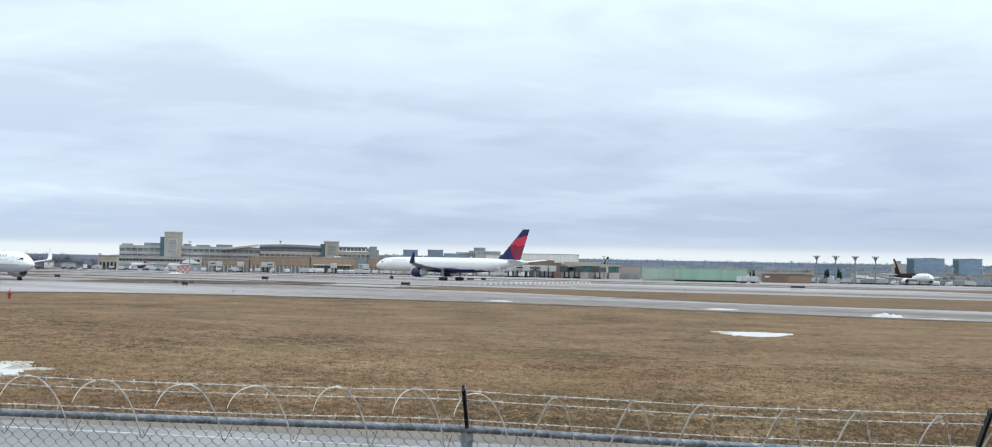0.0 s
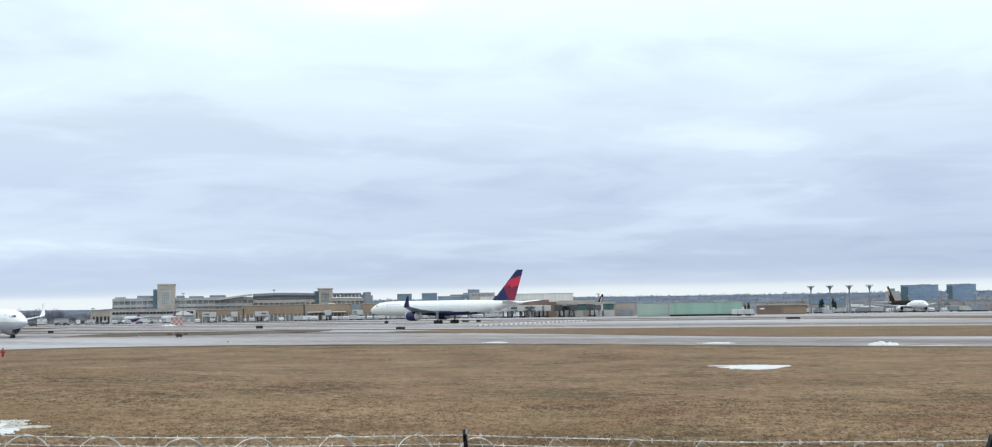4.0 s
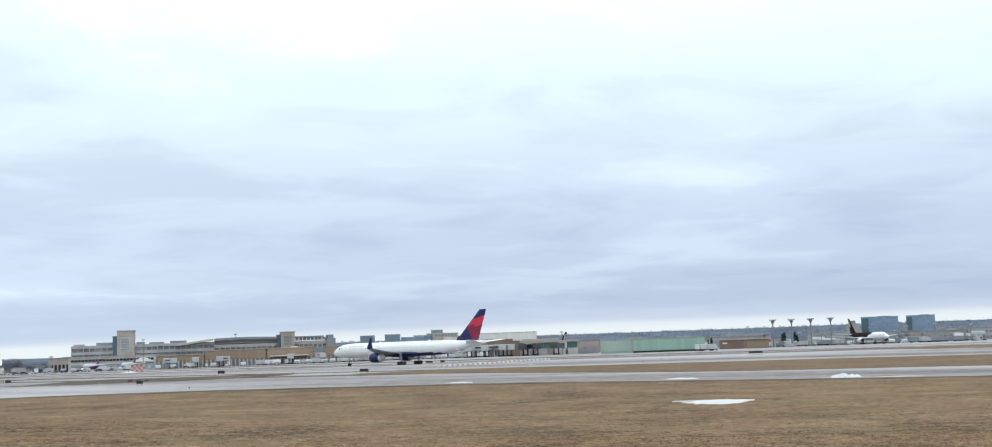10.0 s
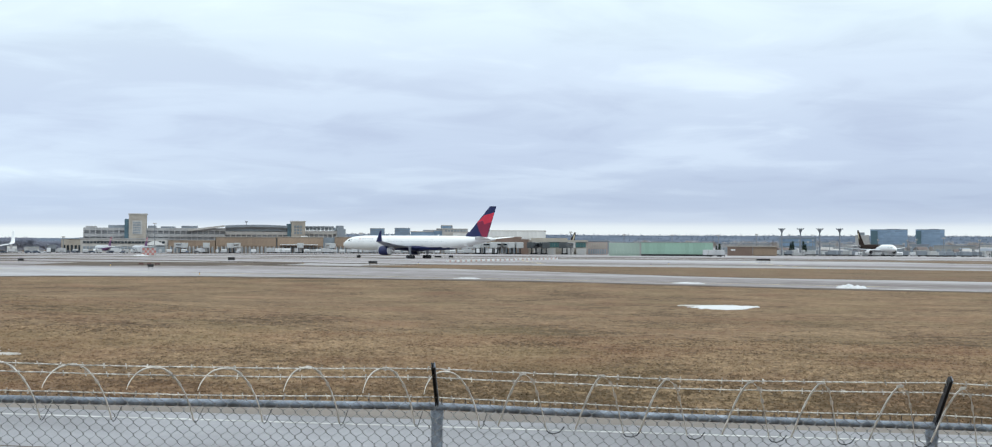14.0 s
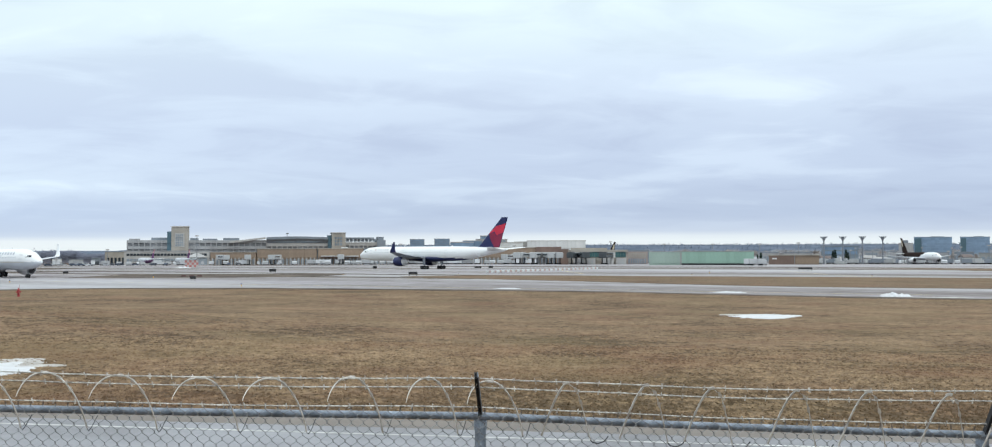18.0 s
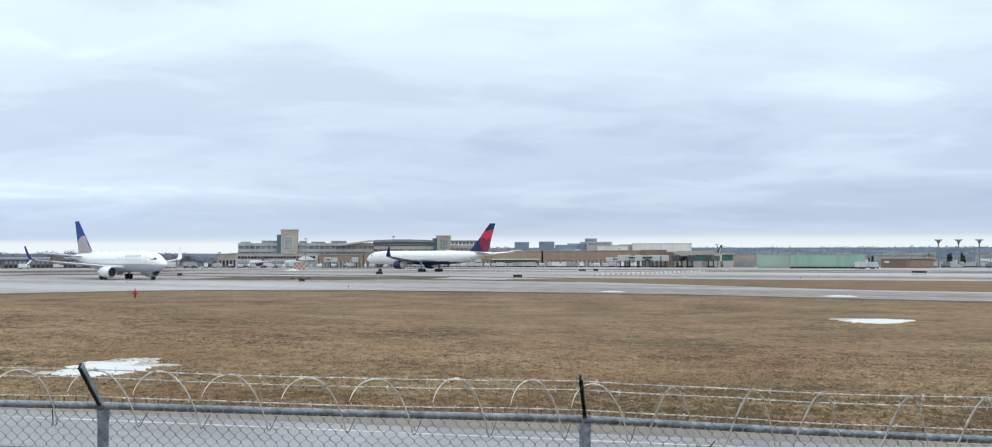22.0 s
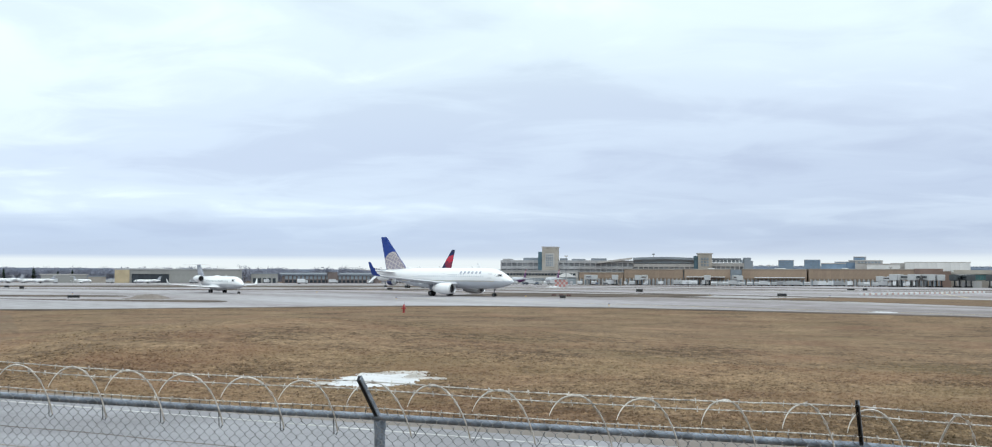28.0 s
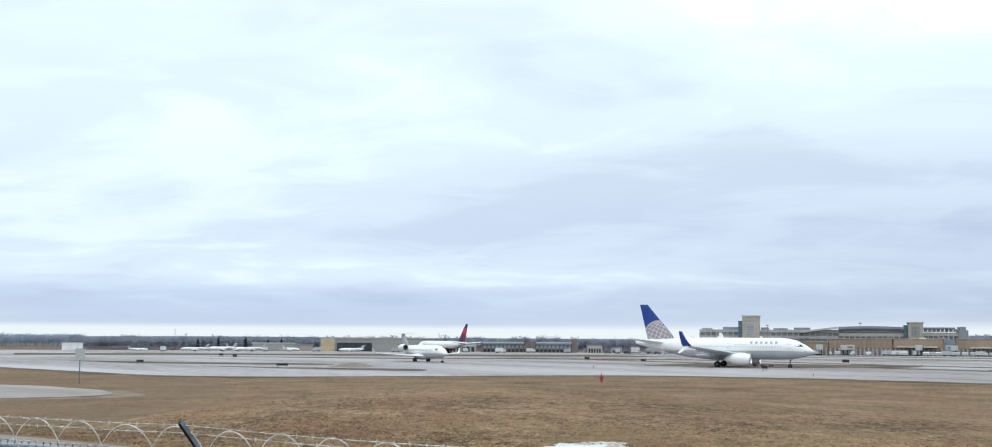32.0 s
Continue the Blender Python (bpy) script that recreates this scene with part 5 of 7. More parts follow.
jet_regional = airliner(dict(
    each_window=True, name="regional_jet", label="small white regional jet with rear engines and T-tail", nose=13.6, zc=2.25, paint="fuselage_white", belly_paint="title_pale", belly=lambda x, z: z < -0.35,
    fuse=[(0, 0.05, 0.05, -0.45), (0.35, 0.35, 0.32, -0.4), (1.1, 0.65, 0.62, -0.3), (2.2, 0.98, 1.0, -0.14), (3.8, 1.26, 1.27, -0.02), (5, 1.34, 1.34, 0), (17.5, 1.34, 1.34, 0),
          (20.5, 1.15, 1.12, 0.15), (23, 0.75, 0.78, 0.38), (24.8, 0.3, 0.35, 0.55), (25.4, 0.1, 0.14, 0.6)],
    fuse_r=(1.34, 1.34), cockpit=(11.9, 0.3), glass_h=0.4, windows=(8.4, -3.5, 0.8, 0.15), doors=((10.6, 0.8),), wing_paint="fuselage_white",
    wing=[(0.9, 3.6, 5.0, 1.25, 0.12), (4.0, 1.2, 3.3, 1.4, 0.11), (9.8, -1.8, 1.4, 1.85, 0.1)], winglet=(1.15, 0.5, 0.9, 0.45), winglet_paint="fuselage_white",
    tail=[(0.1, -10.1, 2.3, 6.15, 0.09), (3.1, -11.8, 1.1, 6.05, 0.08)], engine=(-4.0, 2.15, 3.05, 3.9, 0.68), rear_engines=True, engine_paint="fuselage_white", pylon_paint="fuselage_white",
    fairing=(4.5, -3.5), fairing_paint="fuselage_white", fin=FIN_C, fin_paint="title_blue", fin_label="grey fin with a pale band", fin_art=art_c, ngear=11.4, wheel_n=(0.22, 0.15, 0.34),
    wheel_m=(0.38, 0.26, 0.5), axles=(0.0,), track=3.17, antennas=(("antenna", 5.0, 1.3),)))

# the cargo jet far off and jets parked at the gates
SPEC_CARGO = dict(
    name="cargo_jet", label="white cargo jet with a dark brown tail on a far apron", nose=23.4, zc=4.3, paint="fuselage_white", belly_paint="brown_tail_paint", belly=lambda x, z: x < 3.5 + 2.5 * z,
    fuse=[(0, 0.06, 0.06, -0.55), (0.35, 0.42, 0.4, -0.5), (1.0, 0.8, 0.75, -0.42), (2.0, 1.15, 1.15, -0.3), (3.5, 1.5, 1.6, -0.12), (5.5, 1.78, 1.92, -0.02), (7.5, 1.88, 2.02, 0),
          (30, 1.88, 2.02, 0), (34, 1.8, 1.85, 0.13), (38, 1.5, 1.45, 0.42), (42, 1.02, 1.0, 0.75), (45.5, 0.55, 0.58, 1.02), (47.2, 0.2, 0.28, 1.15)],
    fuse_r=(1.88, 2.02), cockpit=(21.2, 0.42), windows=(18.0, 17.0, 0.56, 0.28), doors=((18.8, 0.9),),
    wing=[(1.2, 8.6, 8.6, 3.2, 0.12), (6.6, 4.0, 5.9, 3.55, 0.11), (12, 0.2, 4.0, 4.0, 0.1), (18.6, -4.3, 2.0, 4.7, 0.09)],
    tail=[(0.5, -16.6, 4.9, 5.35, 0.09), (7.6, -21.5, 1.9, 6.0, 0.08)], engine=(7.6, 6.55, 2.25, 6.2, 1.28), engine_paint="fuselage_white", fairing=(9.5, -6.5),
    fin=FIN_A, fin_paint="brown_tail_paint", fin_label="dark brown fin", fin_art=lambda f: [decal("tail_emblem", [clip([(-20.6, 9.6), (-21.2, 8.9), (-22.6, 10.2), (-23.2, 12.6), (-22.0, 12.6)], quad_of(FIN_A))], fin_half(FIN_A), "gold_stripe", f, "dull gold tail emblem")],
    ngear=18.29, wheel_n=(0.4, 0.28, 0.62), wheel_m=(0.5, 0.36, 1.0), axles=(-0.57, 0.57), track=7.32)


def parked(spec, az, d, head, size=1.0, **over):
    x, y = at(az, d)
    return airliner(dict(spec, pose=pose(x, y, ground_z(x, y) + 0.06, 0, 0, 90 - head) @ Matrix.Scale(size, 4), **over))


parked(SPEC_CARGO, 24.1, 760, 179, 1.1, wing_paint="title_pale")
GATE = dict(
    name="airliner", nose=17.2, zc=3.5, paint="fuselage_white", belly_paint="belly_grey", belly=lambda x, z: z < -0.72,
    fuse=[(0, 0.05, 0.05, -0.62), (0.3, 0.4, 0.36, -0.58), (0.9, 0.78, 0.72, -0.48), (1.8, 1.15, 1.15, -0.32), (3.2, 1.55, 1.65, -0.1), (4.8, 1.8, 1.92, -0.02), (6.2, 1.88, 2.0, 0),
          (20, 1.88, 2.0, 0), (23.5, 1.78, 1.8, 0.15), (27, 1.4, 1.35, 0.45), (30, 0.9, 0.9, 0.75), (33.4, 0.18, 0.26, 1.05)],
    fuse_r=(1.88, 2.0), cockpit=(15.4, 0.42), windows=(11.6, -9.4, 0.7, 0.22), doors=((13.4, 0.86),), wing=[(1.2, 5.6, 7.4, 2.35, 0.12), (5.2, 2.2, 4.6, 2.75, 0.11), (16.4, -5.0, 1.7, 3.95, 0.09)],
    tail=[(0.4, -10.2, 4.3, 4.5, 0.09), (7.1, -15.0, 1.6, 5.25, 0.08)], engine=(6.6, 4.83, 1.55, 4.6, 1.08), engine_paint="fuselage_white", fairing=(6.5, -5.5), fin=FIN_B,
    ngear=12.6, wheel_n=(0.36, 0.24, 0.5), wheel_m=(0.56, 0.4, 0.86), axles=(0.0,), track=5.72)
mat("plum_paint", (0.11, 0.025, 0.12), 0.5, vary=0.1, scale=0.5)
mat("pink_paint", (0.62, 0.34, 0.38), 0.5, vary=0.1, scale=0.5)


def art_gate(fin):
    """Plum foot and a pink flash on a white fin."""
    h_, q = fin_half(FIN_B), quad_of(FIN_B)
    yield decal("tail_emblem", [clip([(-5, 5.0), (-16, 5.0), (-16, 9.6), (-5, 7.6)], q)], h_, "plum_paint", fin, "plum foot of the tail")
    yield decal("tail_emblem", [clip([(-5, 9.6), (-16, 10.8), (-16, 11.4), (-5, 10.6)], q)], h_, "dark_red_paint", fin, "dark red flash on the tail")


for az, d, head in ((-10.62, 985, 328), (-9.06, 990, 331)):
    parked(GATE, az, d, head, label="white airliner with a plum and pink tail at a gate", paint="title_pale", fin_paint="pink_paint", fin_art=art_gate, fairing_paint="plum_paint", belly_paint="plum_paint", belly=lambda x, z: z < -0.2 - 0.06 * x)
parked(SPEC_CARGO, 9.75, 800, 338, label="parked cargo jet with a dark brown tail behind a concourse")
for az, d, head, sc in ((-34.4, 900, 250, 0.8), (-33.2, 930, 262, 0.95), (-32.6, 950, 100, 0.9), (-31.9, 915, 255, 0.85), (-27.4, 880, 262, 0.75), (-36.9, 900, 80, 0.6), (-30.2, 960, 110, 0.8)):
    x, y = at(az, d)
    j = copy_thing(jet_regional, pose(x, y, ground_z(x, y) + 0.06, 0, 0, 90 - head) @ Matrix.Scale(sc, 4))
    tagged(j, "small white business jet parked on a far apron", "airplane", "parked business jets")

# ---- far buildings ----
mat("tan_stone", (0.37, 0.337, 0.3), 0.85, vary=0.12, scale=0.15, bump=0.2, bump_scale=3.0)
mat("grey_concrete", (0.36, 0.36, 0.37), 0.85, vary=0.14, scale=0.12, bump=0.2, bump_scale=2.0)
mat("pale_concrete", (0.45, 0.435, 0.425), 0.85, vary=0.12, scale=0.12, bump=0.2, bump_scale=2.0)
mat("brown_brick", (0.3, 0.222, 0.165), 0.9, vary=0.14, scale=0.1, bump=0.3, bump_scale=4.0, random_part=0.06)
mat("red_brick", (0.21, 0.145, 0.12), 0.9, vary=0.14, scale=0.15, bump=0.3, bump_scale=4.0)
mat("slate_roof", (0.22, 0.25, 0.29), 0.6, vary=0.12, scale=0.1)
mat("office_glass", (0.27, 0.37, 0.5), 0.3, metal=0.5, vary=0.12, scale=0.1, random_part=0.1)
mat("blue_glass", (0.185, 0.275, 0.39), 0.5, vary=0.15, scale=0.1, random_part=0.12)
mat("dark_glass", (0.035, 0.045, 0.055), 0.15, vary=0.2, scale=0.2, random_part=0.2)
mat("grey_glass", (0.23, 0.27, 0.31), 0.3, vary=0.15, scale=0.1, random_part=0.12)
mat("core_glass", (0.075, 0.14, 0.18), 0.35, vary=0.15, scale=0.1, random_part=0.1)
mat("teal_glass", (0.045, 0.12, 0.125), 0.35, vary=0.15, scale=0.1, random_part=0.12)
mat("green_pale", (0.33, 0.42, 0.37), 0.55, vary=0.1, scale=0.08, random_part=0.08)
mat("green_sheet", (0.26, 0.4, 0.33), 0.55, vary=0.1, scale=0.08, random_part=0.08)
mat("white_metal", (0.72, 0.73, 0.74), 0.5, vary=0.08, scale=0.3, random_part=0.06)
mat("tan_metal", (0.46, 0.37, 0.24), 0.6, vary=0.1, scale=0.2)
mat("olive_metal", (0.3, 0.3, 0.29), 0.6, vary=0.1, scale=0.2)
mat("dull_brick", (0.17, 0.138, 0.13), 0.9, vary=0.16, scale=0.15, bump=0.3, bump_scale=4.0)
mat("blue_roof", (0.125, 0.15, 0.185), 0.5, vary=0.12, scale=0.2)
mat("steel_grey", (0.22, 0.23, 0.245), 0.5, metal=0.3, vary=0.15, scale=0.5)
# blue-grey of distance haze is put into the twigs' base colour
mat("twigs_haze_tint", (0.295, 0.315, 0.4), 0.95, vary=0.2, scale=0.02, second=(0.365, 0.385, 0.465), space="World", spec=0.1)
mat("far_twigs_haze_tint", (0.36, 0.43, 0.55), 0.95, vary=0.15, scale=0.01, second=(0.42, 0.48, 0.59), space="World", spec=0.1)
mat("pink_stone", (0.36, 0.29, 0.27), 0.85, vary=0.12, scale=0.15, bump=0.2, bump_scale=3.0)
mat("bridge_grey", (0.42, 0.43, 0.44), 0.55, vary=0.1, scale=0.4)
mat("maroon_dark", (0.035, 0.016, 0.016), 0.6, vary=0.2, scale=1.0)
mat("bridge_dark", (0.05, 0.058, 0.065), 0.6, vary=0.2, scale=0.6)
mat("mast_grey", (0.2, 0.215, 0.245), 0.5, metal=0.2, vary=0.12, scale=0.5)
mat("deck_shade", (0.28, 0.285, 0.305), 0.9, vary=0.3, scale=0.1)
mat("bark", (0.1, 0.085, 0.07), 0.95, vary=0.3, scale=0.5, spec=0.1)
mat("conifer_green", (0.035, 0.055, 0.04), 0.9, vary=0.35, scale=0.4, spec=0.1)
mat("pale_twigs", (0.4, 0.41, 0.44), 0.95, vary=0.2, scale=0.02, second=(0.5, 0.5, 0.53), space="World", spec=0.1)
mat("brown_twigs", (0.37, 0.33, 0.31), 0.95, vary=0.2, scale=0.02, second=(0.46, 0.42, 0.4), space="World", spec=0.1)
# far woods and ridge: base colours carry the blue of distance haze
mat("pale_woods_haze_tint", (0.165, 0.2, 0.26), 0.95, vary=0.2, scale=0.012, second=(0.215, 0.25, 0.31), space="World", spec=0.05)
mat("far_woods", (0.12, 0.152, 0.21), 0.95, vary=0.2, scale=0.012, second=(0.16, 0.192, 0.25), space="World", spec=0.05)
mat("orange_paint", (0.47, 0.18, 0.165), 0.6, vary=0.12, scale=1.0)


# translucency evens out the shading of far twigs, standing in for haze
for name_ in ("twigs_haze_tint", "far_twigs_haze_tint", "brown_twigs", "pale_twigs"):
    tree_ = MATS[name_].node_tree
    shade_, out_ = tree_.nodes["Principled BSDF"], [n for n in tree_.nodes if n.type == "OUTPUT_MATERIAL"][0]
    thin_, both_ = tree_.nodes.new("ShaderNodeBsdfTranslucent"), tree_.nodes.new("ShaderNodeMixShader")
    both_.inputs[0].default_value = 0.5
    tree_.links.new(shade_.inputs["Base Color"].links[0].from_socket, thin_.inputs["Color"])
    tree_.links.new(shade_.outputs[0], both_.inputs[1])
    tree_.links.new(thin_.outputs[0], both_.inputs[2])
    tree_.links.new(both_.outputs[0], out_.inputs[0])


def zt(el, d):
    return 5 + d * math.tan(radians(el))


class Site:
    """A frame of its own for a building: x to the right as seen from the field, y away, z up from its ground."""

    def __init__(self, name, label, az0, az1, d, category="building", group="", turn=0.0):
        self.d, mid = d, (az0 + az1) / 2
        x, y = at(mid, d)
        self.z0 = ground_z(x, y) - 0.05
        self.w = 2 * d * math.tan(radians((az1 - az0) / 2))
        self.ob = thing(name, label, category, group, pose(x, y, self.z0, 0, 0, -mid + turn))
        self.mid = mid

    def x(self, az):
        return self.d * math.tan(radians(az - self.mid))

    def h(self, el):
        return zt(el, self.d) - self.z0

    def part(self, name, x0, x1, y0, y1, z0, z1, material, label="", parent=None, w=0.0):
        return part(name, bbox(x0, x1, y0, y1, z0, z1, w), material, parent or self.ob, label)

    def row(self, name, x0, x1, n, gap, y, z0, z1, material, parent=None, deep=0.25):
        """n alike panels side by side, standing a little proud, each of its own."""
        step = (x1 - x0) / n
        bm = bbox(-step * (1 - gap) / 2, step * (1 - gap) / 2, -deep, 0.1, z0, z1)
        me = mesh_of(name, bm, material)
        for i in range(n):
            share(name, me, pose(x0 + step * (i + 0.5), y, 0), parent or self.ob)


def deck_block(s, x0, x1, depth, top, floors, piers, front=0.0, wall="grey_concrete", open_mat="deck_shade", base=0.0):
    """Parking decks: slabs with parapets, gaps filled by a darker core, piers in front."""
    hh = (top - base) / floors
    # solid core; the shade between the decks is put into its darker grey
    core = s.part("core", x0 + 0.4, x1 - 0.4, front + 1.2, front + depth, base, top - hh * 0.35, open_mat, "solid deck core, darker grey painted as inner shade")
    for k in range(floors):
        z = base + hh * k
        s.part("deck_parapet", x0, x1, front, front + depth + 0.5, z + hh * 0.55, z + hh, wall, "", None)
    step = (x1 - x0) / piers
    me = mesh_of("pier", bbox(-0.45, 0.45, front - 0.12, front + 0.9, base, top - 0.2), wall)
    for i in range(piers + 1):
        share("pier", me, pose(x0 + step * i, 0, 0), s.ob)
    return core


def terminal():
    s = Site("parking_ramp", "long grey concrete airport parking ramp with two tan stair towers", -11.46, 0.04, 1060, "parking ramp")
    X, Hh = s.x, s.h
    deck_block(s, X(-11.46), X(-9.73), 60, Hh(0.5), 4, 7)
    s.part("roof_block", X(-11.4), X(-11.0), 4, 20, Hh(0.5), Hh(0.57), "grey_concrete")
    s.part("roof_block", X(-10.45), X(-9.75), 4, 30, Hh(0.5), Hh(0.62), "slate_roof")
    s.part("glass_core", X(-9.74), X(-9.52), -1.5, 14, 0, Hh(0.89), "core_glass", "dark teal glazed stair core")
    t1 = s.part("stair_tower", X(-9.55), X(-8.82), -4, 14, 0, Hh(1.12), "tan_stone", "tall tan stone stair tower")
    s.part("tower_panel", X(-9.4), X(-8.98), -4.25, -3.9, Hh(0.2), Hh(0.82), "pale_concrete", "pale recessed grid panel", t1)
    for r in range(5):
        for c in range(4):
            x0 = X(-9.36) + (X(-9.02) - X(-9.36)) * c / 4
            z0 = Hh(0.24) + (Hh(0.8) - Hh(0.24)) * r / 5
            s.part("window", x0, x0 + (X(-9.02) - X(-9.36)) * 0.17, -4.4, -4.2, z0, z0 + (Hh(0.8) - Hh(0.24)) * 0.13, "grey_glass", "", t1)
    s.part("tower_cap", X(-9.58), X(-8.79), -4.4, 14.4, Hh(1.09), Hh(1.135), "pale_concrete", "", t1)
    deck_block(s, X(-8.82), X(-5.36), 60, Hh(0.5), 4, 14)
    s.part("roof_block", X(-8.75), X(-8.45), 3, 30, Hh(0.5), Hh(0.6), "slate_roof")
    s.part("roof_block", X(-8.2), X(-7.6), 3, 30, Hh(0.5), Hh(0.57), "slate_roof")
    s.part("roof_block", X(-7.3), X(-6.6), 3, 30, Hh(0.5), Hh(0.6), "slate_roof")
    # sloping car ramp
    bm = bmesh.new()
    loft(bm, [[(X(-7.0), y, Hh(0.36)), (X(-7.0), y, Hh(0.44)), (X(-5.4), y, Hh(0.64)), (X(-5.4), y, Hh(0.56))] for y in (-2.5, 6)])
    bmesh.ops.recalc_face_normals(bm, faces=bm.faces[:])
    part("sloping_ramp", bm, "pale_concrete", s.ob, "pale sloping car ramp")
    deck_block(s, X(-5.36), X(-2.57), 55, Hh(0.36), 3, 12, wall="pale_concrete")
    # curved metal roof hall
    bm = bmesh.new()
    n = 14
    loft(bm, [[(X(-5.36) + (X(-2.6) - X(-5.36)) * k / n, y, z + 0.7 * math.sin(math.pi * k / n)) for y, z in ((-3, Hh(0.53)), (-3, Hh(0.63)), (40, Hh(0.66)), (40, Hh(0.3)), (2, Hh(0.3)))] for k in range(n + 1)])
    bmesh.ops.recalc_face_normals(bm, faces=bm.faces[:])
    part("curved_roof", bm, "slate_roof", s.ob, "dark curved metal roof")
    s.row("window", X(-5.3), X(-2.65), 16, 0.12, -0.4, Hh(0.39), Hh(0.54), "grey_glass")
    s.part("glass_core", X(-2.6), X(-2.4), -1.5, 14, 0, Hh(0.72), "core_glass", "dark teal glazed stair core")
    t2 = s.part("stair_tower", X(-2.42), X(-1.8), -4, 14, 0, Hh(0.84), "tan_stone", "tan stone stair tower")
    s.part("tower_cap", X(-2.45), X(-1.77), -4.4, 14.4, Hh(0.81), Hh(0.855), "pale_concrete", "", t2)
    for r in range(3):
        for c in range(3):
            x0 = X(-2.3) + (X(-1.92) - X(-2.3)) * c / 3
            z0 = Hh(0.25) + (Hh(0.68) - Hh(0.25)) * r / 3
            s.part("window", x0, x0 + (X(-1.92) - X(-2.3)) * 0.24, -4.3, -4.0, z0, z0 + (Hh(0.68) - Hh(0.25)) * 0.24, "grey_glass", "", t2)
    deck_block(s, X(-1.8), X(-0.35), 50, Hh(0.4), 3, 7, wall="pale_concrete")
    s.part("roof_slab", X(-1.8), X(-0.5), -3, 40, Hh(0.56), Hh(0.62), "slate_roof", "dark overhanging roof slab")
    s.row("window", X(-1.78), X(-0.4), 8, 0.12, -0.3, Hh(0.42), Hh(0.56), "grey_glass")
    s.part("end_block", X(-0.35), X(0.04), -2, 20, 0, Hh(0.5), "slate_roof", "dark grey end block")
    s.part("end_block", X(-0.3), X(-0.05), -2, 20, Hh(0.5), Hh(0.65), "slate_roof", "dark grey end block")
    # flagpole-like light on the roof
    s.part("roof_post", X(-4.43), X(-4.41), 10, 10.3, Hh(0.6), Hh(0.83), "steel_grey")
    s.part("roof_post_head", X(-4.48), X(-4.36), 9.6, 10.6, Hh(0.78), Hh(0.83), "steel_grey")


terminal()


def concourse():
    s = Site("concourse", "long brown brick airport concourse with pale service level", -7.86, 8.2, 860, "terminal")
    X, Hh = s.x, s.h
    segs = [(-7.86, -5.82, -0.04, 12), (-5.79, -3.1, 0.11, 15), (-3.05, -0.97, 0.12, 12), (-0.45, 2.41, 0.13, 16), (2.49, 8.17, 0.145, 30)]
    for a, b, top, n in segs:
        s.part("wall", X(a), X(b), 0.6, 30, 0, Hh(top) - 0.3, "brown_brick", "brown brick wall")
        s.part("roof_edge", X(a) - 0.3, X(b) + 0.3, -0.1, 30.4, Hh(top) - 0.3, Hh(top) + 0.15, "tan_stone", "thin tan roof edge")
        s.row("brick_panel", X(a) + 0.3, X(b) - 0.3, n, 0.035, 0.5, Hh(-0.3), Hh(top) - 0.35, "brown_brick")
        s.row("service_window", X(a) + 0.5, X(b) - 0.5, n, 0.3, 0.4, 0.4, Hh(-0.36), "grey_glass")
        s.row("service_pier", X(a), X(b), n, 0.78, -0.3, 0, Hh(-0.31), "pale_concrete", None, 0.6)
    s.part("glass_link", X(-0.97), X(-0.45), 3, 20, 0, Hh(0.1), "grey_glass", "grey glazed link between the wings")
    s.part("glass_link", X(-3.1), X(-3.05), 2, 20, 0, Hh(0.08), "grey_glass", "grey glazed slot between the wings")
    s.part("canopy", X(-2.9), X(-1.2), -6, 0, Hh(-0.25), Hh(-0.22), "white_metal", "thin white canopy over the service level")
    s.part("canopy", X(0.1), X(2.3), -6, 0, Hh(-0.27), Hh(-0.24), "white_metal", "thin white canopy over the service level")
    s.part("red_block", X(7.0), X(8.17), -0.9, 6, Hh(-0.1), Hh(0.17), "red_brick", "reddish brick corner block")
    s.part("roof_unit", X(-2.0), X(-1.7), 8, 14, Hh(0.12), Hh(0.17), "white_metal", "white rooftop unit")
    s.part("roof_unit", X(1.0), X(1.5), 8, 14, Hh(0.13), Hh(0.17), "white_metal", "white rooftop unit")
    s.part("roof_unit", X(4.0), X(4.25), 8, 14, Hh(0.14), Hh(0.19), "white_metal", "white rooftop unit")

    g = Site("gate_building", "low pale grey gate building with window bands", -11.6, -7.9, 1040, "terminal")
    X, Hh = g.x, g.h
    g.part("wall", X(-11.6), X(-7.9), 0.5, 24, 0, Hh(0.0), "pale_concrete")
    g.row("window", X(-11.5), X(-8.0), 24, 0.15, 0.4, Hh(-0.2), Hh(-0.1), "dark_glass")
    g.row("window", X(-11.5), X(-8.0), 24, 0.2, 0.4, Hh(-0.45), Hh(-0.33), "grey_glass")
    g.part("roof_edge", X(-11.65), X(-7.85), 0.1, 24.4, Hh(-0.02), Hh(0.03), "grey_concrete")
    bm = bmesh.new()
    n = 10
    loft(bm, [[(X(-8.9) + (X(-8.0) - X(-8.9)) * k / n, y, 6.0 + 3.4 * math.sin(math.pi * k / n)) for k in range(n + 1)] for y in (-6, 8)], True, closed=False)
    part("atrium_roof", bm, "white_metal", g.ob, "pale rounded atrium roof")
    g.part("atrium", X(-8.9), X(-8.0), -5, 6, 0, 6.0, "grey_glass", "glazed rounded hall")

    h_ = Site("gate_building", "low beige concourse end with a dark teal glazed front", 8.2, 12.15, 720, "terminal")
    X, Hh = h_.x, h_.h
    h_.part("wall", X(8.2), X(11.2), 0.5, 24, 0, Hh(-0.02), "tan_stone")
    h_.part("wall", X(11.2), X(12.15), 0.3, 20, 0, Hh(-0.06), "pink_stone", "pinkish stone wall")
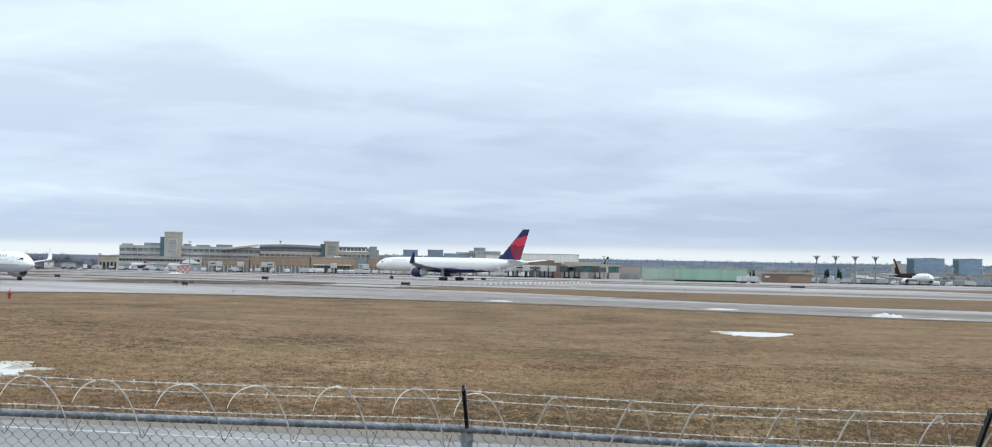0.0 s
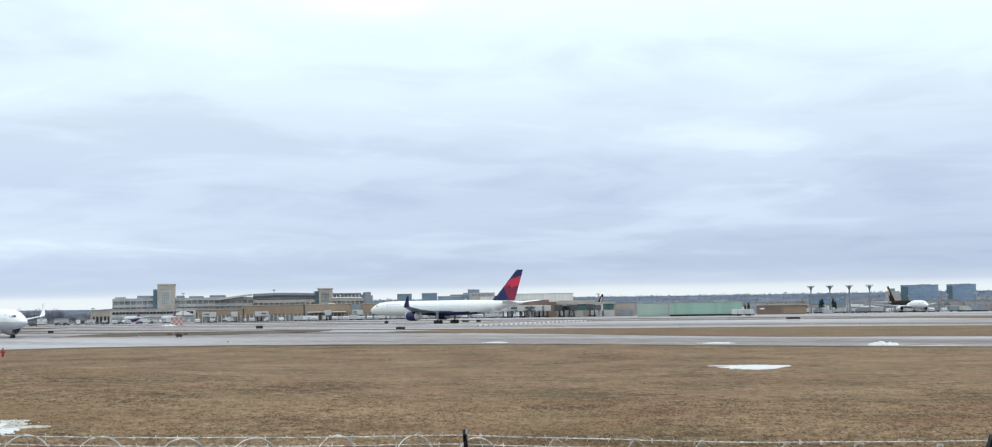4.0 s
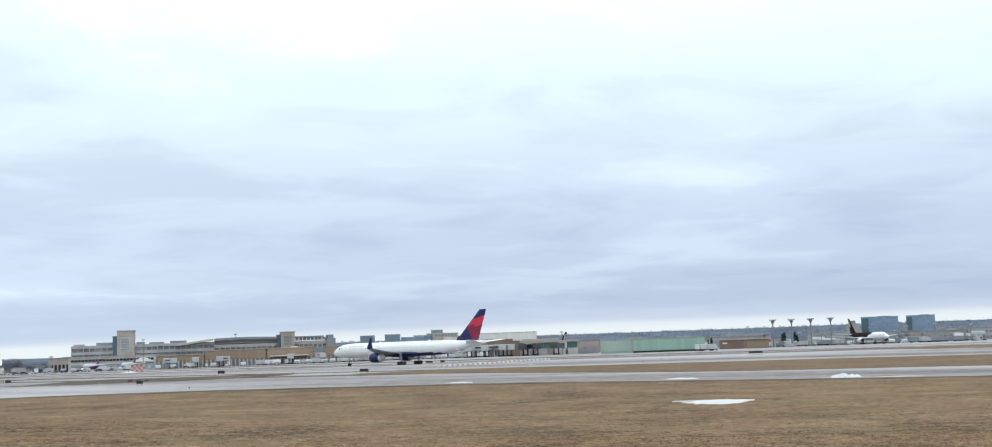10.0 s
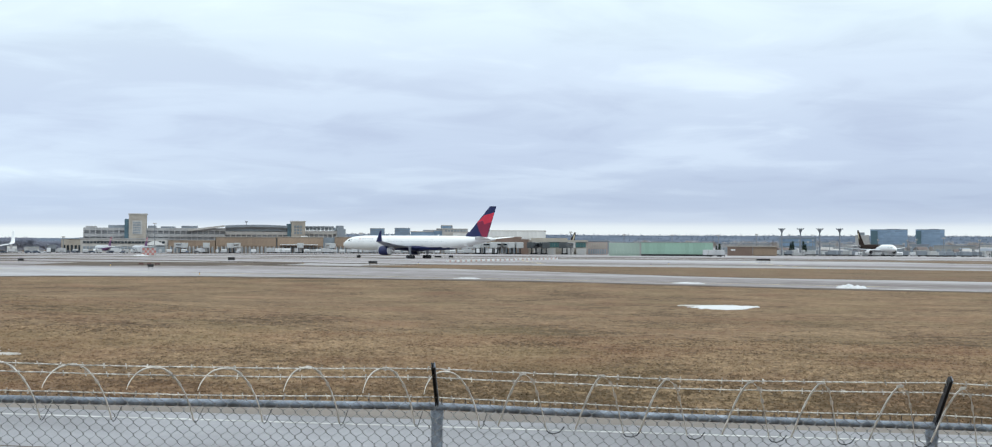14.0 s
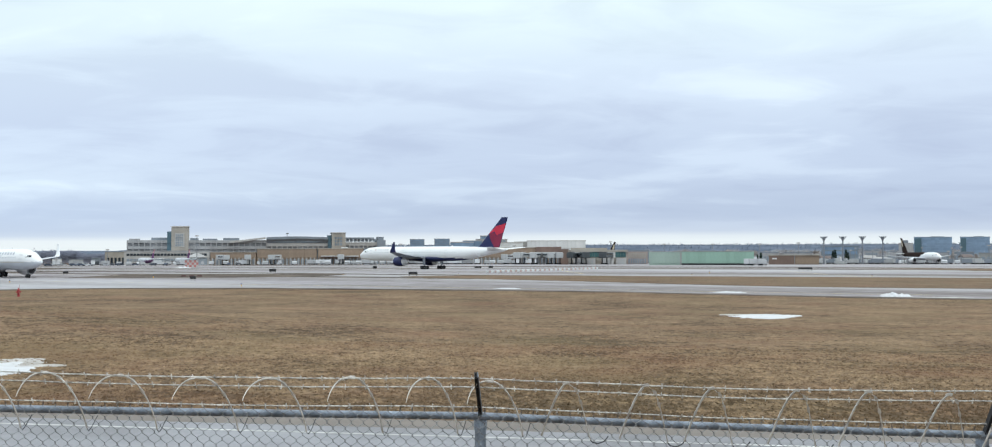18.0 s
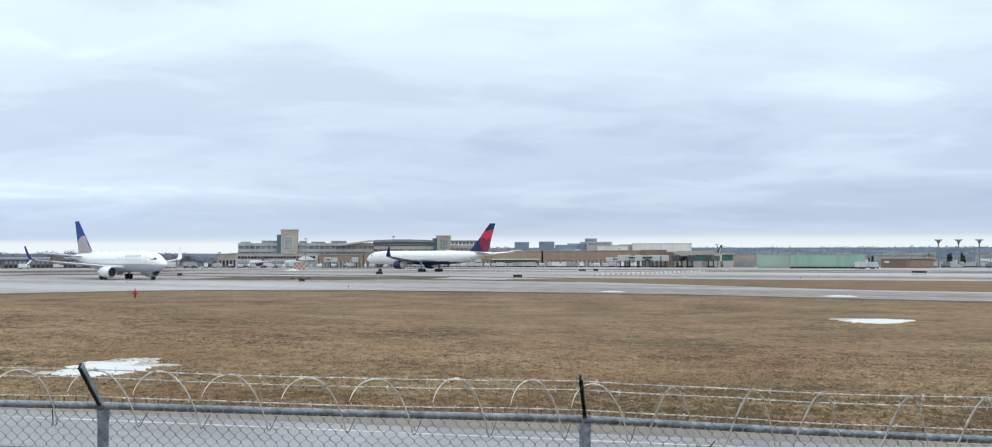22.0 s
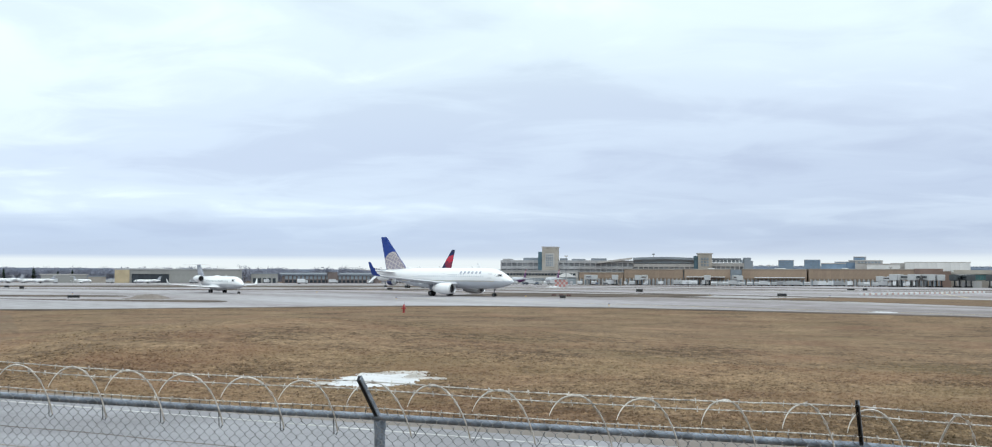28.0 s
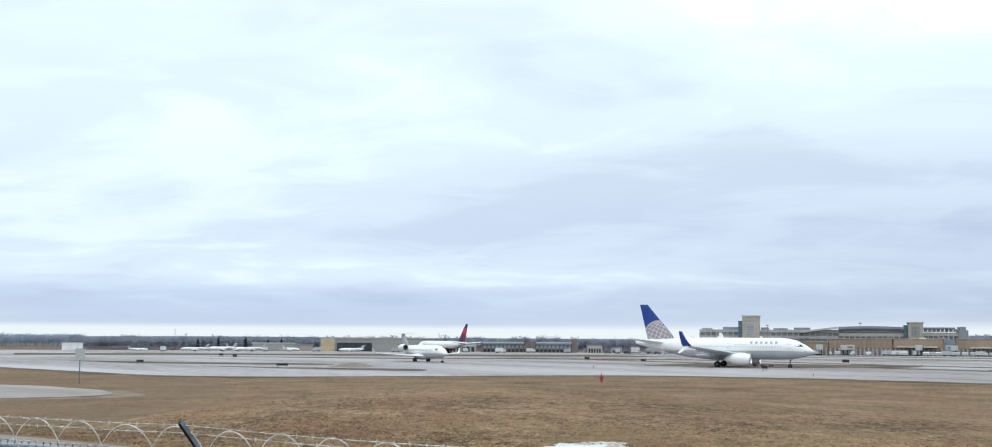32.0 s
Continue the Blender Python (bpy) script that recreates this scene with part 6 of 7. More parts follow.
    h_.part("roof_edge", X(8.15), X(11.25), -0.6, 24.4, Hh(-0.06), Hh(0.03), "tan_stone", "wide beige roof fascia")
    h_.part("penthouse", X(8.6), X(10.3), 6, 18, Hh(0.03), Hh(0.12), "tan_stone")
    h_.part("brick_block", X(8.05), X(8.5), -3, 8, 0, Hh(0.06), "red_brick", "reddish brick end block")
    h_.row("window", X(8.52), X(11.15), 22, 0.07, 0.35, Hh(-0.31), Hh(-0.08), "teal_glass")
    h_.row("brick_panel", X(11.25), X(12.1), 8, 0.3, 0.25, Hh(-0.34), Hh(-0.1), "tan_stone")
    h_.row("service_window", X(11.25), X(12.1), 8, 0.35, 0.25, 0.5, Hh(-0.38), "grey_glass")
    for a, b, k in ((8.75, 9.75, 3), (10.05, 10.6, 2), (10.7, 11.15, 2)):
        hall = h_.part("loading_hall", X(a), X(b), -8, 0.2, 0, Hh(-0.36), "pale_concrete", "low pale loading hall")
        h_.row("dock_door", X(a) + 0.8, X(b) - 0.8, k * 2, 0.35, -8, 0.3, 3.0, "bridge_grey", hall, 0.12)


concourse()


def right_side():
    s = Site("cargo_shed", "low long pale green sheet-metal shed", 12.21, 16.95, 640, "shed")
    X, Hh = s.x, s.h
    s.part("wall", X(12.21), X(13.66), 0.4, 18, 0, Hh(-0.09), "green_pale", "faded pale green sheet wall")
    s.part("wall", X(13.66), X(16.95), 0.4, 18, 0, Hh(-0.07), "green_sheet")
    s.row("panel", X(12.21), X(13.62), 8, 0.012, 0.35, 1.0, Hh(-0.11), "green_pale")
    s.row("panel", X(13.7), X(16.95), 18, 0.012, 0.35, 1.0, Hh(-0.09), "green_sheet")
    s.part("roof_edge", X(12.2), X(16.96), 0.2, 18.3, Hh(-0.07), Hh(-0.045), "olive_metal")
    s.part("door", X(13.62), X(13.7), -0.2, 0.3, 0, Hh(-0.1), "olive_metal", "narrow grey door")
    s.part("plinth", X(13.7), X(16.95), -0.4, 0.3, 0, 0.9, "dark_hole", "dark lower strip")
    s.part("roof_hump", X(14.4), X(15.3), 4, 12, Hh(-0.05), Hh(-0.01), "slate_roof", "dark low roof hump")
    b = Site("brick_hut", "low reddish brown brick service building", 17.6, 19.8, 690, "building")
    X, Hh = b.x, b.h
    b.part("wall", X(17.6), X(18.72), 0, 14, 0, Hh(-0.25), "red_brick", "dark reddish brick wall")
    b.part("wall", X(18.74), X(19.8), 0.6, 14, 0, Hh(-0.24), "brown_brick", "lighter brown brick wall")
    b.part("roof_edge", X(17.55), X(19.85), -0.3, 14.4, Hh(-0.25), Hh(-0.21), "tan_stone")
    b.part("sign_panel", X(17.75), X(17.95), -0.15, 0.05, Hh(-0.42), Hh(-0.36), "white_metal", "small white panel")
    b.row("brick_panel", X(18.8), X(19.75), 6, 0.03, 0.55, 0.4, Hh(-0.29), "brown_brick")
    for az0, az1, n in ((23.84, 25.41, 9), (25.74, 26.94, 7)):
        t = Site("office_tower", "distant blue glass office block", az0, az1, 1650, "office building", "distant blue office blocks")
        X, Hh = t.x, t.h
        t.part("wall", X(az0), X(az1), 0.5, 26, 0, Hh(0.545), "office_glass", "blue reflecting glass body")
        for r in range(8):
            z0 = 4 + (Hh(0.53) - 4) * r / 8
            t.row("window", X(az0) + 0.6, X(az1) - 0.6, n, 0.07, 0.4, z0 + 0.5, z0 + (Hh(0.53) - 4) / 8 - 0.5, "office_glass")
        t.part("roof_edge", X(az0) - 0.3, X(az1) + 0.3, 0, 26.5, Hh(0.54), Hh(0.56), "grey_glass")
        wide = X(az1) - X(az0)
        t.part("glass_wing", X(az0) + wide * 0.02, X(az0) + wide * 0.2, -3.5, 0.2, 0, Hh(0.5), "core_glass", "darker glazed strip standing proud of the front")
        t.part("plant_room", X(az0) + wide * 0.45, X(az0) + wide * 0.8, 8, 18, Hh(0.56), Hh(0.58), "slate_roof", "low rooftop plant room")
    t = Site("stair_block", "distant grey building beside the office blocks", 23.2, 23.8, 1600)
    t.part("wall", t.x(23.2), t.x(23.8), 0, 20, 0, t.h(0.3), "grey_concrete")
    t.part("penthouse", t.x(23.3), t.x(23.6), 2, 12, t.h(0.3), t.h(0.42), "slate_roof")
    t = Site("office_building", "low dark blue-grey glazed office building", 19.9, 21.5, 1100, "office building")
    X, Hh = t.x, t.h
    t.part("wall", X(19.9), X(21.5), 0.4, 20, 0, Hh(0.16), "grey_glass")
    t.row("window", X(19.95), X(21.45), 14, 0.1, 0.3, Hh(0.0), Hh(0.12), "blue_glass")
    t.row("window", X(19.95), X(21.45), 14, 0.1, 0.3, Hh(-0.2), Hh(-0.06), "blue_glass")
    t.part("roof_edge", X(19.85), X(21.55), 0, 20.4, Hh(0.15), Hh(0.19), "slate_roof")
    for az0, az1, d, el, m_, rows_ in ((21.75, 22.35, 1180, -0.04, "grey_concrete", 2), (22.7, 23.1, 1150, -0.1, "grey_concrete", 1), (18.3, 19.5, 1120, -0.12, "grey_concrete", 1), (24.4, 25.3, 1120, -0.14, "grey_concrete", 1),
                                       (25.5, 26.3, 1080, -0.12, "slate_roof", 1), (26.5, 28.2, 1180, -0.16, "olive_metal", 1), (17.1, 18.0, 1060, -0.12, "grey_concrete", 1), (28.4, 29.6, 1250, -0.1, "pale_concrete", 2), (10.9, 12.2, 1150, -0.02, "slate_roof", 1)):
        k = Site("warehouse", "low distant warehouse among bare trees", az0, az1, d, "warehouse", "distant warehouses")
        k.part("wall", k.x(az0), k.x(az1), 0.3, 22, 0, k.h(el), m_)
        k.part("roof", k.x(az0) - 0.4, k.x(az1) + 0.4, -0.2, 22.4, k.h(el), k.h(el + 0.03), "slate_roof")
        for r in range(rows_):
            z0 = k.h(el) * (r + 0.25) / rows_
            k.row("window", k.x(az0) + 1, k.x(az1) - 1, 7, 0.35, 0.2, z0, z0 + k.h(el) * 0.4 / rows_, "grey_glass")
    # hotel blocks and a white hall behind the concourse
    for az0, az1, el in ((1.17, 1.84, 0.525), (2.3, 3.01, 0.545)):
        t = Site("hotel_block", "distant blue-grey glass hotel block", az0, az1, 1500, "building", "distant hotel blocks")
        X, Hh = t.x, t.h
        t.part("wall", X(az0), X(az1), 0.4, 14, 0, Hh(el), "grey_glass")
        for r in range(5):
            z0 = Hh(0.1) + (Hh(el) - Hh(0.1)) * r / 5
            t.row("window", X(az0) + 0.4, X(az1) - 0.4, 6, 0.1, 0.3, z0 + 0.4, z0 + (Hh(el) - Hh(0.1)) / 5 - 0.4, "blue_glass")
        t.part("roof_edge", X(az0) - 0.2, X(az1) + 0.2, 0, 14.4, Hh(el) - 0.4, Hh(el) + 0.4, "slate_roof")
    t = Site("hangar", "distant white and grey stepped airport hall", 3.04, 9.3, 1250, "hangar")
    X, Hh = t.x, t.h
    for a, b, e, m_, y0 in ((3.04, 4.1, 0.4, "blue_glass", 0), (3.6, 4.5, 0.47, "blue_glass", 8), (4.2, 5.0, 0.54, "slate_roof", 12), (4.41, 4.92, 0.7, "slate_roof", 14), (4.5, 5.66, 0.53, "pale_concrete", 2),
                         (5.0, 6.4, 0.38, "white_metal", -2), (6.0, 7.1, 0.41, "pale_concrete", 4), (6.6, 9.3, 0.455, "white_metal", 0)):
        w = t.part("wall", X(a), X(b), y0 + 0.4, y0 + 40, 0, Hh(e), m_)
        t.part("roof_edge", X(a) - 0.2, X(b) + 0.2, y0, y0 + 40.3, Hh(e) - 0.5, Hh(e) + 0.25, "pale_concrete", "", w)
    t.row("window", X(4.45), X(4.88), 4, 0.2, 14.2, Hh(0.53), Hh(0.66), "blue_glass")
    t.row("window", X(4.6), X(5.6), 7, 0.3, 2.2, Hh(0.4), Hh(0.48), "grey_glass")
    t.row("panel", X(6.65), X(9.25), 14, 0.02, 0.3, Hh(0.1), Hh(0.44), "white_metal")


right_side()


def left_side():
    s = Site("hangar", "wide olive-grey hangar with dark open doors and tan end", -28.83, -23.3, 1100, "hangar")
    X, Hh = s.x, s.h
    s.part("wall", X(-28.83), X(-28.2), -1, 40, 0, Hh(-0.03), "tan_metal", "tan sheet-metal end wall")
    s.part("wall", X(-28.2), X(-23.3), 0.5, 50, 0, Hh(0.0), "olive_metal", "olive-grey sheet-metal wall")
    s.row("panel", X(-26.4), X(-23.4), 14, 0.02, 0.4, 0.3, Hh(-0.04), "olive_metal")
    s.part("roof_edge", X(-28.85), X(-23.25), -0.2, 50.5, Hh(-0.02), Hh(0.03), "grey_concrete")
    # closed slab on the wall; its black stands for the unlit hangar inside
    s.part("hangar_opening", X(-28.1), X(-26.5), -0.6, 0.6, 0, Hh(-0.2), "dark_hole", "black slab painted as the open doorway's shade")
    s.row("door_leaf", X(-28.1), X(-26.5), 6, 0.03, -0.5, 0, Hh(-0.22), "dark_glass")
    t = Site("terminal_wing", "low dull brick building with a blue-grey roof", -21.5, -17.06, 1040, "building")
    X, Hh = t.x, t.h
    t.part("wall", X(-21.5), X(-17.06), 0.5, 16, 0, Hh(-0.25), "dull_brick")
    t.row("window", X(-21.4), X(-17.3), 22, 0.35, 0.4, Hh(-0.42), Hh(-0.27), "grey_glass")
    t.row("window", X(-21.4), X(-17.3), 22, 0.3, 0.3, 0.6, Hh(-0.46), "dark_glass")
    for a, b in ((-21.6, -19.5), (-18.95, -17.3)):
        bm = bmesh.new()
        loft(bm, [[(x, -0.8, Hh(-0.24)), (x, -0.6, Hh(-0.18)), (x, 8, Hh(-0.12)), (x, 17, Hh(-0.18)), (x, 17, Hh(-0.24))] for x in (X(a), X(b))])
        bmesh.ops.recalc_face_normals(bm, faces=bm.faces[:])
        part("roof", bm, "blue_roof", t.ob, "shallow blue-grey metal roof")
    t.part("stair_block", X(-19.45), X(-19.0), -1.5, 12, 0, Hh(-0.1), "dull_brick", "dull brick stair block")
    t.part("stair_block", X(-17.3), X(-17.06), -1.5, 12, 0, Hh(0.0), "dull_brick", "dull brick stair block")
    u = Site("warehouse", "distant white warehouse by the woods", -40.06, -39.2, 1250, "warehouse")
    u.part("wall", u.x(-40.06), u.x(-39.2), 0, 30, 0, u.h(-0.28), "white_metal")
    u.part("roof", u.x(-40.1), u.x(-39.15), -0.4, 30.4, u.h(-0.28), u.h(-0.25), "pale_concrete")
    u.row("panel", u.x(-39.85), u.x(-39.25), 6, 0.05, -0.05, 0.5, u.h(-0.32), "white_metal")
    v = Site("hangar", "low greenish grey hangar by the woods", -31.9, -30.0, 1150, "hangar")
    v.part("wall", v.x(-31.9), v.x(-30.0), 0.4, 30, 0, v.h(-0.26), "olive_metal")
    v.part("roof", v.x(-31.95), v.x(-29.95), 0, 30.4, v.h(-0.26), v.h(-0.22), "pale_concrete")
    v.row("door_leaf", v.x(-31.8), v.x(-30.1), 8, 0.04, 0.35, 0, v.h(-0.33), "olive_metal")
    w = Site("hangar", "small tan airport building near parked jets", -29.95, -29.2, 1120, "hangar")
    w.part("wall", w.x(-29.95), w.x(-29.2), 0.4, 20, 0, w.h(-0.33), "tan_stone")
    w.part("roof", w.x(-30.0), w.x(-29.15), 0, 20.4, w.h(-0.33), w.h(-0.3), "slate_roof")
    # low sheds between the woods and the ramp
    for az0, az1, d, el, m_ in ((-16.6, -15.9, 1150, -0.26, "pale_concrete"), (-15.5, -15.0, 1120, -0.36, "grey_concrete"), (-14.6, -14.2, 1120, -0.33, "white_metal"), (-13.9, -13.3, 1150, -0.36, "bridge_grey"),
                                (-12.95, -12.6, 1120, -0.3, "slate_roof"), (-12.4, -11.5, 1180, -0.02, "tan_stone"), (-22.9, -21.7, 1150, -0.18, "olive_metal")):
        k = Site("shed", "low distant airport shed", az0, az1, d, "shed", "distant sheds")
        k.part("wall", k.x(az0), k.x(az1), 0.3, 18, 0, k.h(el), m_)
        k.part("roof", k.x(az0) - 0.3, k.x(az1) + 0.3, 0, 18.3, k.h(el), k.h(el + 0.025), "slate_roof")
        k.row("door", k.x(az0) + 1, k.x(az1) - 1, 5, 0.4, 0.2, 0, k.h(el) * 0.55, "dark_glass")


left_side()


def houses():
    """Small pitched-roof houses scattered among the trees beyond the cargo apron."""
    rnd = random.Random(31)
    for k in range(84):
        az, d = rnd.uniform(16.9, 32.5), rnd.uniform(1000, 1500)
        w, deep, hh = rnd.uniform(6, 10), rnd.uniform(6, 8), rnd.uniform(2.8, 5.0)
        x, y = at(az, d)
        t = thing("house", "small distant pitched-roof house among bare trees", "house", "distant houses", pose(x, y, ground_z(x, y) - 0.05, 0, 0, -az + rnd.uniform(-35, 35)))
        part("wall", bbox(-w / 2, w / 2, -deep / 2, deep / 2, 0, hh), rnd.choice(("pale_concrete", "white_metal", "grey_concrete", "tan_stone", "bridge_grey")), t)
        bm = bmesh.new()
        loft(bm, [[(xx, -deep / 2 - 0.4, hh - 0.1), (xx, 0, hh + deep * 0.3), (xx, deep / 2 + 0.4, hh - 0.1)] for xx in (-w / 2 - 0.4, w / 2 + 0.4)])
        bmesh.ops.recalc_face_normals(bm, faces=bm.faces[:])
        part("roof", bm, rnd.choice(("slate_roof", "grey_concrete", "dull_brick", "pale_concrete")), t)
        for i in (-0.28, 0.22):
            part("window", bbox(w * i - 0.6, w * i + 0.6, -deep / 2 - 0.06, -deep / 2 + 0.02, 1.0, 2.3), "dark_glass", t)


houses()


# ---- masts and posts ----
def mast(az, d, el, label, group, w=2.6, tee=True):
    s = Site("light_mast", label, az - 0.1, az + 0.1, d, "light mast", group)
    top = s.h(el)
    bm = bmesh.new()
    tube(bm, [(0, 0, 0), (0, 0, top * 0.5), (0, 0, top)], [0.55, 0.45, 0.36] if tee else [0.35, 0.28, 0.2], 8)
    part("pole", bm, "mast_grey" if tee else "steel_grey", s.ob, soft=True)
    if tee:
        s.part("crossbar", -w / 2, w / 2, -0.3, 0.3, top - 0.5, top - 0.15, "mast_grey")
        for i in range(4):
            x = -w / 2 + w * i / 3
            s.part("floodlight", x - 0.38, x + 0.38, -0.75, 0.15, top - 0.2, top + 0.45, "mast_grey", "square grey floodlight", None, 0.05)
        bm = turned(bmesh.new(), [(top - 2.6, 0.42), (top - 1.9, w * 0.17), (top - 1.1, w * 0.3), (top - 0.55, w * 0.34), (top - 0.5, 0.3)], "z", (0, 0, 0), 12)
        part("lamp_ring", bm, "mast_grey", s.ob, "grey tapered lamp carrier", soft=True)
    else:
        s.part("lamp_head", -w / 2, w / 2, -0.6, 0.6, top - 0.9, top, "pale_concrete")


for az in (20.01, 20.83, 21.67, 22.53):
    mast(az, 800, 0.57, "tall grey steel apron floodlight mast", "apron floodlight masts", 3.6)
for az, el in ((10.45, 0.42), (12.9, 0.3), (15.1, 0.3), (17.2, 0.29), (18.9, 0.34), (0.75, 0.33), (-8.45, 0.72), (-12.3, 0.1), (6.0, 0.25), (26.9, 0.2)):
    mast(az, 1000, el, "thin distant grey lamp post on the apron", "apron lamp posts", 2.6, False)
mast(-35.3, 1480, 0.37, "thin distant radio mast over the woods", "radio masts", 1.2, False)


# ---- trees ----
def tree_points(rnd, tall, wide, clumps):
    """Bare winter tree as loose triangles: tapered trunk, limbs, and many twig tufts with an uneven outline."""
    v, f = [], []

    def stick(a, b, ra, rb):
        i = len(v)
        for p, r in ((a, ra), (b, rb)):
            for k in range(3):
                v.append((p[0] + r * math.cos(2.1 * k), p[1] + r * math.sin(2.1 * k), p[2]))
        f.extend([(i + k, i + (k + 1) % 3, i + 3 + (k + 1) % 3, i + 3 + k) for k in range(3)])

    stick((0, 0, 0), (0, 0, tall * 0.55), tall * 0.02, tall * 0.011)
    tips = []
    for k in range(9):
        a, z0 = rnd.uniform(0, 6.28), tall * rnd.uniform(0.22, 0.55)
        reach = wide * rnd.uniform(0.45, 1.0)
        tip = (reach * math.cos(a), reach * math.sin(a), min(tall * 0.97, z0 + tall * rnd.uniform(0.2, 0.5)))
        stick((0, 0, z0), tip, tall * 0.007, tall * 0.002)
        tips.append(tip)
    tips.append((0, 0, tall * 0.9))
    for k in range(clumps):
        t = rnd.choice(tips)
        u = rnd.random() ** 0.6
        s = rnd.uniform(0.25, 0.62) * tall / 14
        if k % 4:
            # most twigs fill a rounded crown with lobes
            a, b, r = rnd.uniform(0, 6.28), math.asin(rnd.uniform(-0.8, 1)), rnd.random() ** 0.4
            r *= 0.8 + 0.2 * math.sin(3 * a + 5 * b) + 0.12 * math.sin(7 * a)
            c = [wide * r * math.cos(a) * math.cos(b), wide * r * math.sin(a) * math.cos(b), tall * (0.56 + 0.4 * r * math.sin(b))]
        else:
            c = [t[0] * u + rnd.gauss(0, wide * 0.2), t[1] * u + rnd.gauss(0, wide * 0.2), min(tall * 0.95, tall * 0.14 + (t[2] - tall * 0.14) * u + rnd.gauss(0, tall * 0.04))]
        i = len(v)
        for _ in range(3):
            v.append((c[0] + rnd.gauss(0, s), c[1] + rnd.gauss(0, s), max(0.2, c[2] + rnd.gauss(0, s))))
        f.append((i, i + 1, i + 2))
    return np.array(v), f


def woods(name, label, spots, kinds, material, seed):
    rnd = random.Random(seed)
    vs, fs, base = [], [], 0
    for x, y, z, sc in spots:
        v, f = kinds[rnd.randrange(len(kinds))]
        a = rnd.uniform(0, 6.28)
        c, s = math.cos(a), math.sin(a)
        w = v @ np.array([[c, s, 0], [-s, c, 0], [0, 0, 1]]) * sc + (x, y, z)
        vs.append(w)
        fs.extend([tuple(i + base for i in q) for q in f])
        base += len(v)
    me = bpy.data.meshes.new(name)
    me.from_pydata(np.concatenate(vs).tolist(), [], fs)
    me.materials.append(MATS[material])
    tagged(new(name, me), label, "trees", kind="stuff")


def all_trees():
    rnd = random.Random(21)
    kinds = [tree_points(rnd, 15, rnd.uniform(5.2, 7.0), 760) for _ in range(7)]
    spots = []
    az = -39.6
    while az < -10.6:
        for d in (1380, 1430, 1490, 1560, 1640):
            dd = d + rnd.uniform(-25, 25)
            x, y = at(az + rnd.uniform(-0.2, 0.2), dd)
            size = 0.78 + 0.36 * (0.5 + 0.8 * noise.noise((az * 0.35, d * 0.01, 0))) + 0.2 * noise.noise((az * 1.4, d * 0.01, 4)) + rnd.uniform(-0.08, 0.1)
            spots.append((x, y, ground_z(x, y), min(1.25 if az < -13.5 else 0.82, max(0.45, size))))
        az += 0.17
    woods("woodland", "long belt of bare winter trees tinted blue-grey as haze", spots, kinds, "twigs_haze_tint", 5)
    # the belt lies farther off at its west end, and brush fills its foot
    spots = []
    for az in np.arange(-62, -39.2, 0.13):
        for d in (2020, 2120, 2230, 2350):
            x, y = at(az + rnd.uniform(-0.1, 0.1), d + rnd.uniform(-30, 30))
            spots.append((x, y, ground_z(x, y) - 0.3, 1.42 + 0.16 * noise.noise((az * 0.5, d * 0.01, 8)) + rnd.uniform(-0.08, 0.08)))
    woods("woodland", "far belt of bare winter trees, slate-blue haze in their colour", spots, [tree_points(rnd, 15, 7.0, 330) for _ in range(5)], "far_twigs_haze_tint", 6)
    spots = []
    for az in np.arange(-61, -10.6, 0.12):
        for d in (1345, 1365, 1400):
            x, y = at(az + rnd.uniform(-0.08, 0.08), d + rnd.uniform(-9, 9))
            spots.append((x, y, ground_z(x, y) - 0.2, rnd.uniform(0.7, 1.15) if az > -39.6 else rnd.uniform(0.3, 0.8)))
    woods("brush", "low winter brush, haze-tinted grey, along the foot of the woods", spots, [tree_points(rnd, 5.5, 4.2, 120) for _ in range(5)], "twigs_haze_tint", 7)
    # taller single bare trees over the roofs
    for az, d, tall in ((-25.6, 1250, 17), (-23.2, 1240, 18), (-22.6, 1250, 16), (-18.7, 1200, 17), (-17.9, 1200, 16), (-28.4, 1300, 17), (-34.9, 1430, 19), (-17.2, 1190, 15.5), (-24.6, 1250, 15), (-21.0, 1230, 14.5),
                        (-19.9, 1210, 14.5), (-16.0, 1250, 14), (-14.6, 1250, 13.5)):
        v, f = tree_points(rnd, tall, tall * 0.38, 620)
        x, y = at(az, d)
        t = thing("tree", "bare winter tree with a ragged haze-tinted grey crown", "tree", "bare trees behind the hangars", pose(x, y, ground_z(x, y) - 0.1, 0, 0, rnd.uniform(0, 360)))
        quads, tris = [q for q in f if len(q) == 4], [q for q in f if len(q) == 3]
        for nm, fc, m_ in (("trunk", quads, "bark"), ("crown", tris, "twigs_haze_tint")):
            me = bpy.data.meshes.new(nm)
            me.from_pydata(v.tolist(), [], fc)
            me.materials.append(MATS[m_])
            ob = new(nm, me)
            ob.parent = t
            bm = bmesh.new()
            bm.from_mesh(me)
            bmesh.ops.delete(bm, geom=[q for q in bm.verts if not q.link_faces], context="VERTS")
            bm.to_mesh(me)
            bm.free()
    # far wooded ridge all round
    bm = bmesh.new()
    rows = []
    for d, k in ((2500, 0.0), (2800, 0.8), (3100, 1.0), (3600, 0.7), (4300, 0.0)):
        row = []
        for i in range(0, 361, 3):
            x, y = at(i, d)
            el = 0.25 + 0.05 * noise.noise((i * 0.09, 0, 3)) - 0.22 * (abs(i - 325) < 26)
            row.append(bm.verts.new((x, y, ground_z(x, y) - 0.5 + k * (17 + 3100 * math.tan(radians(el))))))
        rows.append(row)
    for a, b in zip(rows, rows[1:]):
        for p, q, r_, s_ in zip(a, a[1:], b[1:], b):
            bm.faces.new((p, q, r_, s_))
